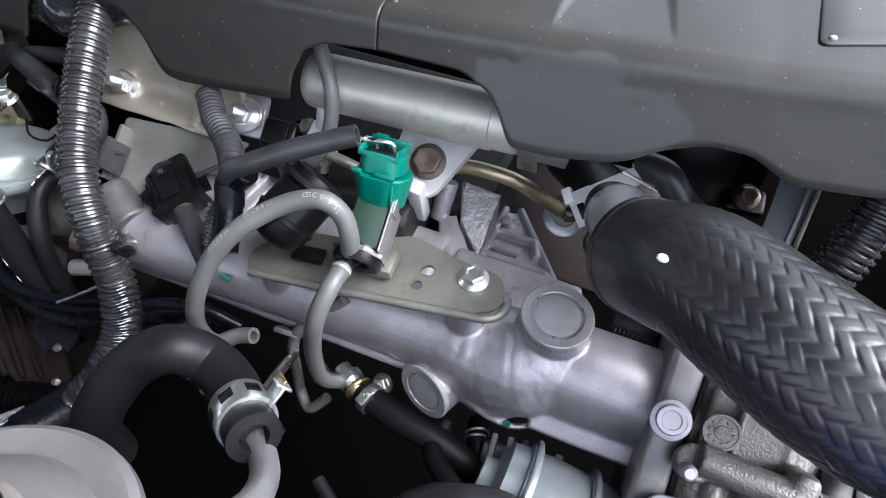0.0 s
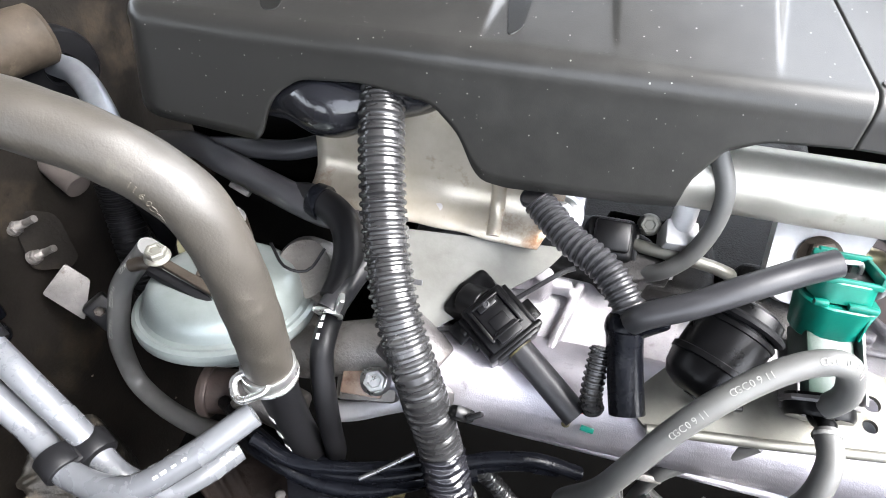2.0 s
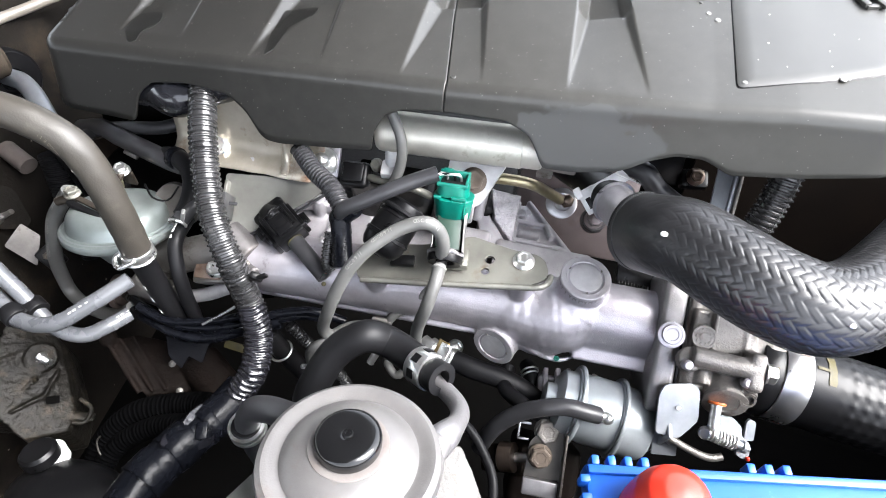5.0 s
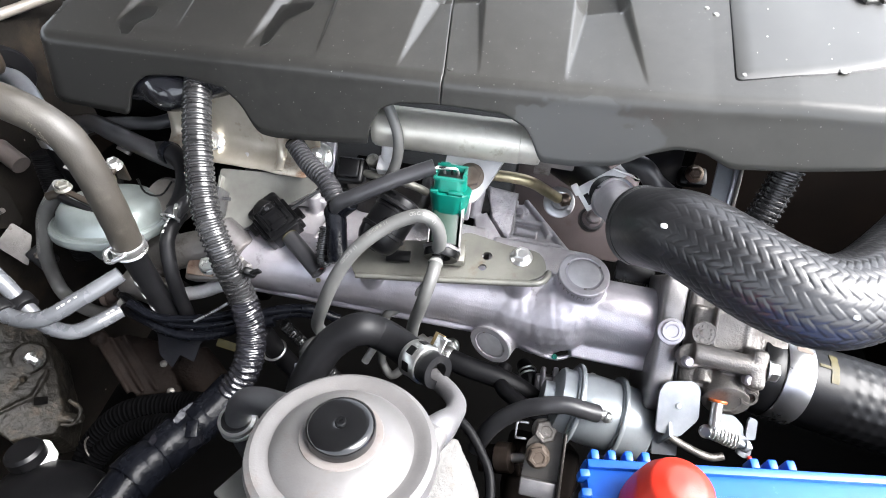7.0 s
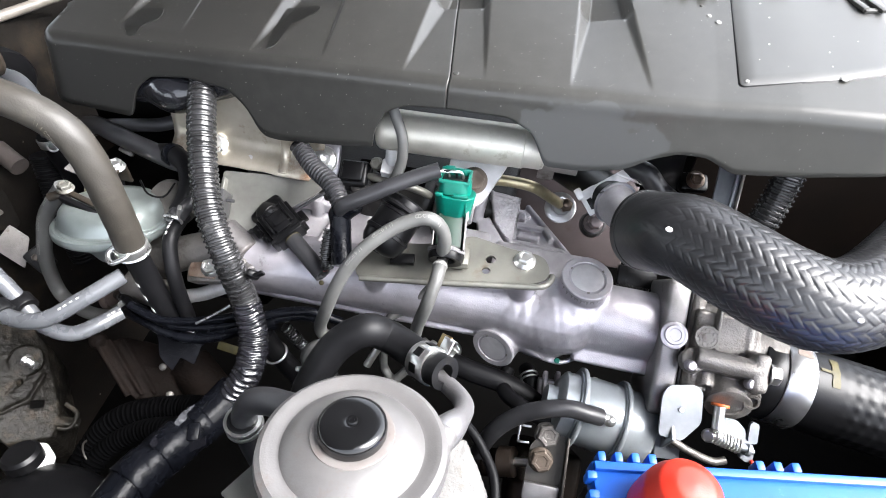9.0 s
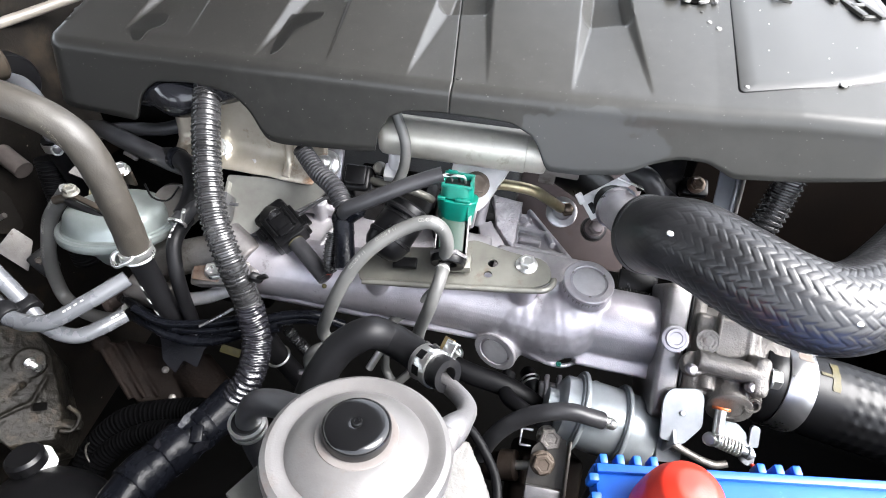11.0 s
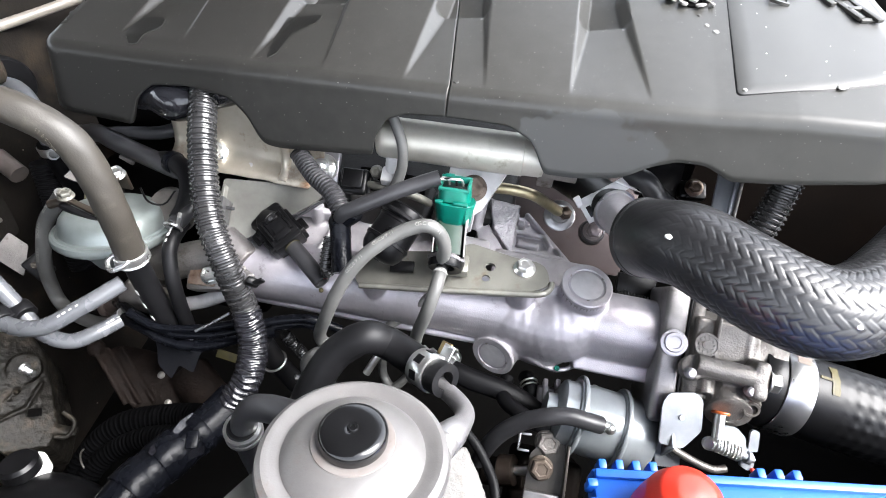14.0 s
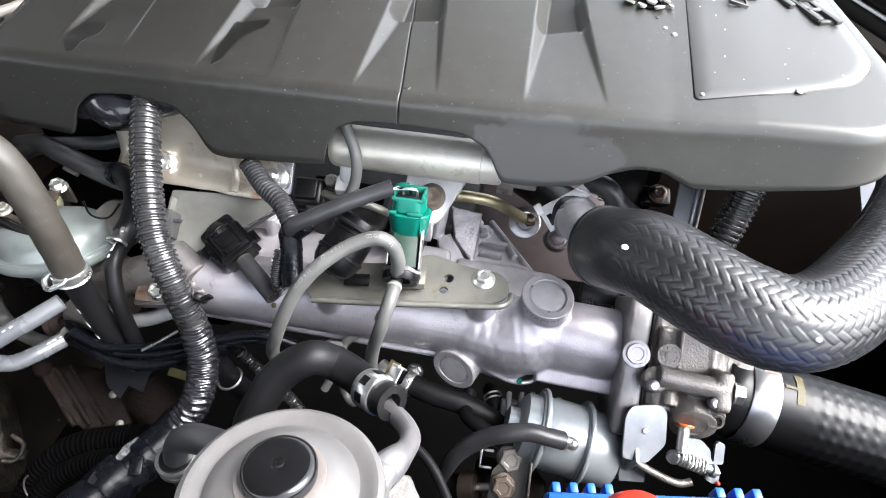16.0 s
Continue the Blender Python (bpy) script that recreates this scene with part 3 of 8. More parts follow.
FLOOR_Z = -0.30
sheet("floor", [(-0.75, -0.45, FLOOR_Z), (0.75, -0.45, FLOOR_Z), (0.75, 0.95, FLOOR_Z), (-0.75, 0.95, FLOOR_Z)], 0.01, M_DARKSHELL, "near-black floor panel painted for the deep shade below the engine", 20, 20, 0.01)
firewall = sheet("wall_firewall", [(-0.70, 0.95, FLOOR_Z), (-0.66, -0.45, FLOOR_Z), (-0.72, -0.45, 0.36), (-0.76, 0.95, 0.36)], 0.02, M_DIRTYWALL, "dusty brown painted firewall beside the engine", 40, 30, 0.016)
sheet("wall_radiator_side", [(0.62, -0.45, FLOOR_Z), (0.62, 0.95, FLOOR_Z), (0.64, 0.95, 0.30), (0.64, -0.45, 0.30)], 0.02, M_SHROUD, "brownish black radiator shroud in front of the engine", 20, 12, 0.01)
sheet("wall_far_fender", [(0.64, 0.93, FLOOR_Z), (-0.76, 0.93, FLOOR_Z), (-0.76, 0.95, 0.36), (0.64, 0.95, 0.36)], 0.02, M_DARKSHELL, "unseen inner wing behind the engine, painted black for shade", 20, 10, 0.01)
# Never in view; set close and high to block low light from the near side.
sheet("wall_near_fender", [(-0.76, -0.20, FLOOR_Z), (0.64, -0.20, FLOOR_Z), (0.64, -0.26, 0.33), (-0.76, -0.26, 0.33)], 0.02, M_DARKSHELL, "unseen near inner wing, raised to block low light", 20, 10, 0.01)
# the raised bonnet, hinged over the firewall; out of view, widened to block sky
sheet("ceiling_bonnet", [(-0.90, -0.62, 0.46), (-0.90, 1.40, 0.46), (0.08, 1.40, 1.28), (0.08, -0.62, 1.28)], 0.03, M_SHROUD, "dark underside of the raised bonnet", 6, 6, 0.0)


# ---------------------------------------------------------------- engine cover
def lerp_table(table, x):
    if x <= table[0][0]:
        return table[0][1]
    for (a, p), (b, q) in zip(table, table[1:]):
        if x <= b:
            return p + (q - p) * (x - a) / (b - a)
    return table[-1][1]


EDGE_Z = [(-0.48, 0.341), (-0.40, 0.344), (-0.25, 0.352), (-0.134, 0.357), (-0.04, 0.363), (0.055, 0.372), (0.107, 0.379), (0.161, 0.383), (0.22, 0.386)]
SKIRT_Z = [(-0.49, 0.284), (-0.407, 0.282), (-0.404, 0.300), (-0.396, 0.311), (-0.383, 0.321), (-0.35, 0.3255), (-0.314, 0.322), (-0.299, 0.309), (-0.2905, 0.292),
           (-0.285, 0.287), (-0.272, 0.286), (-0.21, 0.2925), (-0.1912, 0.2955), (-0.1902, 0.309), (-0.181, 0.3265), (-0.167, 0.334), (-0.133, 0.338), (-0.085, 0.339),
           (-0.067, 0.331), (-0.058, 0.317), (-0.0535, 0.306), (-0.028, 0.3075), (0.0, 0.3135), (0.010, 0.318), (0.022, 0.327), (0.04, 0.335), (0.06, 0.336), (0.072, 0.331),
           (0.080, 0.3275), (0.127, 0.335), (0.182, 0.347), (0.22, 0.352)]
VALLEYS = [(-0.419, -0.360, -0.420, -0.368, 0.290), (-0.296, -0.236, -0.295, -0.243, 0.276), (-0.171, -0.108, -0.170, -0.120, 0.275), (-0.046, 0.012, -0.048, -0.004, 0.278)]


def step01(t):
    t = max(0.0, min(1.0, t))
    return t * t * (3 - 2 * t)


def cover_top(x, y):
    """Height of the cover's upper face, with its four flutes that deepen away from the front edge."""
    z = lerp_table(EDGE_Z, x) + 0.0015 + 0.14 * (y - 0.274) - 0.20 * max(0.0, y - 0.40) ** 2
    for xl, xr, xl2, xr2, tip in VALLEYS:
        g = y - tip
        if g <= 0:
            continue
        k = min(1.5, (y - 0.277) / 0.09)
        a, b = xl + (xl2 - xl) * k, xr + (xr2 - xr) * k
        deep = min(0.0120, 0.115 * g)
        deep += 0.009 * step01((y - 0.371) / 0.004)
        wl, wr = 0.0008 + 0.105 * min(g, 0.1), 0.0008 + 0.045 * min(g, 0.1)
        # a steep flank on one side, a floor that climbs, and a low crease on the other
        u = max(0.0, min(1.0, (x - a) / (b - a)))
        f = max(0.0, min(1.0, (x - a) / wl)) * max(0.0, min(1.0, (b - x) / wr))
        z -= deep * f * (1.0 - 0.55 * u)
    return z


FILLET = 0.010


def skirt_z(x):
    """Lower edge of the skirt, with its arches rounded."""
    if -0.20 < x < -0.176:
        return lerp_table(SKIRT_Z, x)
    return sum(lerp_table(SKIRT_Z, x + 0.0016 * k) * (4 - abs(k)) for k in range(-3, 4)) / 16


def cover_shell(x0, x1, left_end, right_end):
    """One half of the cover: fluted top, rounded front edge and skirt with its cut-outs, 2.5 mm thick."""
    # plan of the outer edge, as (place, outward direction)
    plan = []
    if left_end:
        c = Vector((x0 + 0.016, 0.281))
        for y in (0.58, 0.5, 0.42, 0.36, 0.32, 0.295):
            plan.append((Vector((x0 - 0.03 * (y - 0.28), y)), Vector((-1, 0))))
        for k in range(0, 9):
            a = math.pi + math.pi / 2 * k / 8
            plan.append((c + Vector((math.cos(a), math.sin(a))) * 0.016, Vector((math.cos(a), math.sin(a)))))
        xs = x0 + 0.017
    else:
        xs = x0
    xe = x1 - 0.05 if right_end else x1
    n = round((xe - xs) / 0.0013)
    for i in range(n + 1):
        x = xs + (xe - xs) * i / n
        plan.append((Vector((x, 0.265)), Vector((0, -1))))
    if right_end:
        c = Vector((xe, 0.315))
        for k in range(1, 15):
            a = -math.pi / 2 + radians(100) * k / 14
            plan.append((c + Vector((math.cos(a), math.sin(a))) * 0.05, Vector((math.cos(a), math.sin(a)))))
        for t in (0.1, 0.25, 0.5, 0.75, 1.0):
            p = plan[-1][0] if t == 0.1 else None
            q0 = Vector((xe + 0.0492, 0.3237))
            plan.append((q0.lerp(Vector((xe - 0.02, 0.58)), t), Vector((0.97, 0.24))))
    bm = bmesh.new()
    cols = []
    # centre line toward which the top is lofted
    for p, d in plan:
        rows = []
        x = p.x
        bottom, edge = skirt_z(x), lerp_table(EDGE_Z, x)
        side = abs(d.y) < 0.5
        if side:
            bottom = 0.284 if left_end and x < -0.3 else 0.35
        ns = 8
        for j in range(ns + 1):
            t = j / ns
            z = bottom + (edge - FILLET - bottom) * t
            out = -0.22 * (z - (edge - FILLET))
            q = p + d * out
            rows.append(Vector((q.x, q.y, z)))
        inner = p - d * FILLET
        top = cover_top(inner.x, inner.y)
        for j in range(1, 6):
            a = math.pi / 2 * j / 5
            q = p - d * FILLET * (1 - math.cos(a))
            z0 = edge - FILLET
            rows.append(Vector((q.x, q.y, z0 + (top - z0) * math.sin(a))))
        cols.append((rows, inner, d))
    # loft of the top from the front to the rear line
    ny = 74
    for rows, inner, d in cols:
        if abs(d.y) < 0.5:
            continue
        rear = Vector((inner.x - 0.036 - 0.045 * (inner.x + 0.30), 0.57))
        for j in range(1, ny + 1):
            t = j / ny
            q = inner.lerp(rear, t ** 1.12)
            rows.append(Vector((q.x, q.y, cover_top(q.x, q.y))))
    made = [[bm.verts.new(q) for q in rows] for rows, *_ in cols]
    for a, b in zip(made, made[1:]):
        for j in range(min(len(a), len(b)) - 1):
            bm.faces.new((a[j], b[j], b[j + 1], a[j + 1]))
    return bm, made


cover = thing("engine_cover", (-0.13, 0.35, 0.30), "dusty dark grey ribbed plastic engine cover with cut-outs over pipes", "engine cover")


def cover_part(x0, x1, left, right):
    bm, made = cover_shell(x0, x1, left, right)
    # side strip between the ends of the top and the side skirt
    ends = [c for c in made]
    if left:
        first_long = next(i for i, c in enumerate(ends) if len(c) > 20)
        strip(bm, [c[-1] for c in ends[:first_long]][::-1], ends[first_long][13:])
    if right:
        last_long = max(i for i, c in enumerate(ends) if len(c) > 20)
        strip(bm, [c[-1] for c in ends[last_long + 1:]], ends[last_long][13:])
    ob = part("cover_panel", bm, M_COVER, cover, sharp=50)
    s = ob.modifiers.new("wall", "SOLIDIFY")
    s.thickness, s.offset = 0.0028, -1.0
    return ob


def strip(bm, short, long):
    """Fills between a short chain of corners and a long one that start at the same end."""
    i = j = 0
    while i < len(short) - 1 or j < len(long) - 1:
        if j >= len(long) - 1 or (i < len(short) - 1 and (short[i + 1].co - long[j].co).length < (long[j + 1].co - short[i].co).length):
            bm.faces.new((short[i], short[i + 1], long[j]))
            i += 1
        else:
            bm.faces.new((short[i], long[j], long[j + 1]))
            j += 1


cover_part(-0.4835, -0.13445, True, False)
cover_part(-0.1337, 0.2150, False, True)

# raised emblem panel on the cover
def on_cover(poly, lift, thick, material, name, parent, label="", grid=0.004):
    """A thin slab that follows the cover's upper face inside an outline."""
    pts = [Vector(p) for p in poly]
    cx, cy = sum(p.x for p in pts) / len(pts), sum(p.y for p in pts) / len(pts)
    c = Vector((cx, cy))
    bm = bmesh.new()
    rings = []
    for f in (1.0, 0.985, 0.8, 0.6, 0.4, 0.2):
        ring = []
        for p in pts:
            q = c + (p - c) * f
            ring.append(bm.verts.new((q.x, q.y, cover_top(q.x, q.y) + lift - (0.0006 if f == 1.0 else 0))))
        rings.append(ring)
    low = [bm.verts.new((p.x, p.y, cover_top(p.x, p.y) + lift - thick)) for p in pts]
    rings.insert(0, low)
    for a, b in zip(rings, rings[1:]):
        for k in range(len(a)):
            j = (k + 1) % len(a)
            bm.faces.new((a[k], a[j], b[j], b[k]))
    mid = bm.verts.new((cx, cy, cover_top(cx, cy) + lift))
    last = rings[-1]
    for k in range(len(last)):
        bm.faces.new((last[k], last[(k + 1) % len(last)], mid))
    return part(name, bm, material, parent, label, sharp=40)


def on_cover_disc(c, r):
    """A thin disc that lies on the cover's upper face."""
    z = cover_top(*c)
    return lathe([(0, 0.0), (0, r), (0.0010, r * 0.96), (0.0011, 0.0)], (c[0], c[1], z + 0.0004), (0, -0.14, 1), 11)


emblem = on_cover(rounded([(0.0690, 0.2895), (0.131, 0.3010), (0.176, 0.3170), (0.1915, 0.341), (0.166, 0.445), (0.068, 0.445)], [0.005, 0.03, 0.02, 0.02, 0.01, 0.01], 8), 0.0013, 0.003, M_PANEL, "emblem_panel", cover, "slightly raised grey emblem panel")
on_cover(rounded([(0.0681, 0.2886), (0.131, 0.3001), (0.1767, 0.3161), (0.1928, 0.3407), (0.1668, 0.446), (0.067, 0.446)], [0.005, 0.03, 0.02, 0.02, 0.01, 0.01], 8), 0.0006, 0.002, M_PLASTIC, "groove", emblem, "dark groove round the panel")
# raised lettering: one clear letter, the rest plain bars
def letter_mesh(text, size, depth):
    cu = bpy.data.curves.new("letter", "FONT")
    cu.body, cu.size, cu.extrude = text, size, depth
    ob = new("letter", cu)
    bpy.context.view_layer.update()
    me = bpy.data.meshes.new_from_object(ob.evaluated_get(bpy.context.evaluated_depsgraph_get()))
    bm = bmesh.new()
    bm.from_mesh(me)
    bpy.data.objects.remove(ob)
    return bm


bm = letter_mesh("D", 0.022, 0.0012)
bmesh.ops.transform(bm, matrix=Matrix.Translation((0.1120, 0.3960, cover_top(0.105, 0.403) + 0.0018)) @ pose(0, 0, 0, 7, 0, 84) @ Matrix.Diagonal((1.15, 0.95, 1, 1)), verts=bm.verts)
part("letter", bm, M_COVER, emblem, "raised dark letter D", smooth=False)
for x, y, l, w, a in ((0.128, 0.408, 0.020, 0.005, -62), (0.142, 0.397, 0.036, 0.005, -66), (0.155, 0.396, 0.036, 0.005, -66), (0.1435, 0.4115, 0.013, 0.004, 18), (0.1485, 0.397, 0.013, 0.004, 18), (0.1545, 0.3825, 0.013, 0.004, 18), (0.098, 0.409, 0.02, 0.004, 2)):
    part("letter_bar", rbox((x + 0.012, y + 0.002, cover_top(x + 0.012, y + 0.002) + 0.0022), (l, w, 0.003), 0.0007, pose(0, 0, 0, 6, 0, a).to_3x3()), M_COVER, emblem, "raised dark lettering bar")
# broken mounting point
rng = random.Random(8)
for x, y, w in ((0.024, 0.404, 0.013), (0.034, 0.398, 0.010), (0.041, 0.405, 0.012), (0.046, 0.396, 0.009), (0.052, 0.406, 0.010), (0.030, 0.413, 0.014), (0.056, 0.398, 0.006)):
    shard = rounded([(w * rng.uniform(0.35, 0.6) * math.cos(k * 1.05), w * rng.uniform(0.35, 0.6) * math.sin(k * 1.05)) for k in range(6)], 0.0008, 2)
    part("torn_flap", plate(shard, 0.0016, (x, y, cover_top(x, y) + 0.0030), pose(0, 0, 0, rng.uniform(-22, 14), rng.uniform(-24, 24), 0).to_3x3()), M_TORN, cover, "torn pale flap of plastic")
# Flat black disc paints the shade inside the broken hole.
part("mounting_hole", on_cover_disc((0.040, 0.404), 0.0095), M_DARKSHELL, cover, "near-black disc standing in for the shaded broken mounting hole")
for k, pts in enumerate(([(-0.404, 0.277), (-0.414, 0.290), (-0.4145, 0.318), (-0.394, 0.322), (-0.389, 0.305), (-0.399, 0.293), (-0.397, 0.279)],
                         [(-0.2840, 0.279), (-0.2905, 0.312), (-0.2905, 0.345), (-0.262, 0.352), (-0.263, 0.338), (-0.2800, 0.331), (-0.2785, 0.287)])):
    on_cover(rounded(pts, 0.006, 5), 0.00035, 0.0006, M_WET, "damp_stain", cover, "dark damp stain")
for x, y, s in ((0.0515, 0.372, 0.002), (0.046, 0.385, 0.0015), (0.058, 0.364, 0.0024), (-0.135 + 0.0045, 0.279, 0.0025), (0.0735, 0.2940, 0.0018), (0.136, 0.3030, 0.0028), (0.139, 0.3040, 0.002)):
    part("chip", lathe([(0, s), (0.0006, s * 0.8), (0.0008, 0)], (x, y, cover_top(x, y) + 0.0001 + (0.0013 if x > 0.07 else 0)), (0, -0.14, 1), 9), M_INK if x > 0.05 else M_COVER, cover, "pale chip in the plastic")


# ---------------------------------------------------------------- intake manifold
MAN_A, MAN_B = Vector((-0.306, 0.197, 0.190)), Vector((-0.03, 0.211, 0.186))
manifold = thing("intake_manifold", (-0.14, 0.205, 0.15), "silver cast aluminium intake manifold with round plugs and bosses", "manifold")
P1, N1 = Vector((0.0, 0.2125, 0.236)), Vector((0.02, -0.10, 1)).normalized()
P2, N2 = Vector((-0.0640, 0.1715, 0.1670)), Vector((-0.34, -0.92, 0.17)).normalized()


def rod(a, b, r, seg=28):
    a, b = Vector(a), Vector(b)
    return lathe([(0, r), ((b - a).length, r)], a, b - a, seg)


def ball(c, r, squash=(1, 1, 1)):
    bm = bmesh.new()
    bmesh.ops.create_icosphere(bm, subdivisions=3, radius=r)
    bmesh.ops.scale(bm, vec=squash, verts=bm.verts)
    bmesh.ops.translate(bm, vec=Vector(c), verts=bm.verts)
    return bm


body = casting("body", [
    tube([MAN_A, (-0.25, 0.200, 0.190), (-0.15, 0.204, 0.190), (-0.08, 0.209, 0.187), MAN_B], lambda s: 0.0280 + 0.004 * step01((s - 0.19) / 0.09), 36, 0.006),
    *[ball(c, r) for c, r in (((-0.050, 0.2070, 0.185), 0.0315), ((-0.041, 0.2062, 0.1845), 0.0322), ((-0.032, 0.2052, 0.184), 0.0328), ((-0.023, 0.2045, 0.185), 0.0334),
                              ((-0.017, 0.2047, 0.1865), 0.0335), ((-0.0105, 0.2050, 0.188), 0.0330), ((-0.0060, 0.2060, 0.1905), 0.0315), ((-0.003, 0.2075, 0.195), 0.0290), ((-0.001, 0.2095, 0.199), 0.0265), ((0.0, 0.2110, 0.203), 0.0235))],
    rod(P1 - N1 * 0.05, P1 - N1 * 0.0008, 0.0205),
    rod(P2 - N2 * 0.045, P2 - N2 * 0.0008, 0.0192),
    rod((-0.01, 0.2105, 0.189), (0.066, 0.211, 0.189), 0.0302, 48),
    rod((-0.051, 0.2035, 0.17), (-0.0505, 0.2035, 0.2335), 0.0118, 24),
    rod((-0.172, 0.190, 0.18), (-0.171, 0.1875, 0.2225), 0.0105, 20),
    # lower joint lip
    rbox((-0.19, 0.1865, 0.1655), (0.29, 0.012, 0.006), 0.0015, pose(0, 0, 0, 30, 0, 1.2).to_3x3()),
    ball((-0.026, 0.197, 0.170), 0.026, (1.2, 0.95, 0.75)),
    tube([(-0.046, 0.180, 0.170), (-0.030, 0.1735, 0.171), (-0.018, 0.1735, 0.1650), (-0.004, 0.1745, 0.1640), (0.012, 0.1835, 0.167)], 0.0022, 10),
    rbox((0.036, 0.186, 0.1745), (0.066, 0.022, 0.020), 0.001, pose(0, 0, 0, 40, 0, 0).to_3x3()),
    rbox((-0.314, 0.181, 0.184), (0.034, 0.014, 0.007), 0.003, pose(0, 0, 0, 25, 0, 12).to_3x3()),
    rod((-0.335, 0.176, 0.180), (-0.300, 0.186, 0.190), 0.006, 16),
], M_ALU, manifold, 0.0012, 5)
casting("runner_web", [
    rbox((-0.245, 0.232, 0.196), (0.105, 0.075, 0.03), 0.004, pose(0, 0, 0, 12, 0, 2).to_3x3()),
    rbox((-0.135, 0.236, 0.19), (0.10, 0.07, 0.03), 0.004, pose(0, 0, 0, 8, 0, 0).to_3x3()),
    rbox((-0.035, 0.245, 0.185), (0.09, 0.05, 0.028), 0.004, pose(0, 0, 0, 8, 0, 0).to_3x3()),
    rbox((-0.228, 0.225, 0.214), (0.005, 0.062, 0.010), 0.001, pose(0, 0, 0, 12, 0, -14).to_3x3()),
    rbox((-0.262, 0.245, 0.223), (0.072, 0.006, 0.010), 0.001, pose(0, 0, 0, 0, 0, 5).to_3x3()),
    rod((-0.243, 0.246, 0.21), (-0.243, 0.247, 0.233), 0.006, 16),
], M_RUNNER, manifold, 0.0014, 3, "rough cast runner web with ribs")
for p, n, r, h in ((P1, N1, 0.0206, 0.017), (P2, N2, 0.0193, 0.010)):
    part("boss", lathe([(-h, r * 0.985), (-0.0036, r * 0.992), (-0.0034, r * 0.9)], p, n, 48), M_FLANGE, manifold, "turned boss side")
for p, n, r0, r1 in ((P1, N1, 0.0208, 0.0142), (P2, N2, 0.0195, 0.0130)):
    face = part("plug_face", lathe([(-0.004, r0 * 0.985), (-0.0008, r0), (0, r0 - 0.0008), (0, r1 + 0.0012), (-0.0016, r1), (-0.0022, r1 - 0.0004), (-0.0022, 0)], p, n, 48), M_RUNNER, manifold, "machined round boss face")
    part("plug", lathe([(-0.0022, r1 - 0.0006), (-0.001, r1 - 0.001), (-0.0007, r1 - 0.0022), (-0.0009, r1 * 0.5), (-0.001, 0)], p + n * 0.0003, n, 48), M_MACHINED, face, "pressed-in bright core plug")
    for k in range(3):
        a, u, v = frame_of(n)
        d = u * math.cos(2.2 + k * 2.1) + v * math.sin(2.2 + k * 2.1)
        part("stake_mark", rbox(p + d * (r1 + 0.0006), (0.0022, 0.0012, 0.0012), 0.0004, turned(d.cross(n), n)), M_ALU_DULL, face)
part("paint_dot", lathe([(0, 0.0024), (0.0004, 0.002), (0.0004, 0.0012), (0.0001, 0.001)], (-0.0085, 0.1722, 0.1688), (0, -0.75, 0.66), 18), M_GREEN, manifold, "small green inspection paint ring")
part("casting_mark", rbox((0.034, 0.1865, 0.1752), (0.0035, 0.005, 0.0008), 0.0002, turned((1, 0, 0), (0, -0.6, 0.8))), M_ALU, manifold, "cast inspection mark")
part("paint_dot", lathe([(0, 0.0022), (0.0003, 0.0018), (0.0003, 0)], (-0.216, 0.1755, 0.2055), (0, -0.75, 0.66), 12), M_YELLOW, manifold, "small yellow paint dot")
part("paint_mark", rbox((-0.205, 0.1755, 0.2055), (0.007, 0.003, 0.0004), 0.0001, turned((1, 0, -0.2), (0, -0.75, 0.66))), M_GREEN, manifold, "faded green paint mark")
# nut on a stud under the manifold
bolt((-0.098, 0.181, 0.137), (-0.1, -0.75, 0.62), manifold, 0.011, 0.007, 0.0075, stud=0.0028)
bolt((-0.3213, 0.178, 0.1910), (0.1, -0.5, 0.86), manifold, 0.012, 0.007, 0.009, label="plated flange bolt")
part("rust_patch_tab", rbox((-0.3290, 0.1790, 0.1897), (0.024, 0.022, 0.004), 0.0012, turned((1, 0.1, 0), (0.1, -0.5, 0.86))), M_RUSTLUG, manifold, "rust-stained beige lug")
casting("end_boss", [rod((-0.316, 0.200, 0.214), (-0.288, 0.188, 0.204), 0.017, 22), ball((-0.286, 0.1815, 0.198), 0.0125), rod((-0.286, 0.1815, 0.198), (-0.278, 0.172, 0.204), 0.006, 14)], M_HEAD, manifold, 0.0016, 4, "dark cast end boss")
for p in ((-0.2905, 0.1825, 0.2170), (-0.2860, 0.1775, 0.2105)):
    part("boss_screw", lathe([(0, 0.0026), (0.0014, 0.0024), (0.002, 0.0012), (0.002, 0)], p, (0, -0.6, 0.8), 12), M_ALU_DULL, manifold, "small pale screw")
part("lug_arm", tube([(-0.3530, 0.1680, 0.1500), (-0.335, 0.1715, 0.1560), (-0.318, 0.1765, 0.1640), (-0.300, 0.182, 0.172)], 0.0066, 14), M_MACHINED, manifold, "bright cast lug arm")
part("lug_web", rbox((-0.3270, 0.1830, 0.1790), (0.036, 0.024, 0.020), 0.003, turned((1, 0.15, 0.1), (0.1, -0.5, 0.86))), M_ALU_DULL, manifold, "dull cast web")

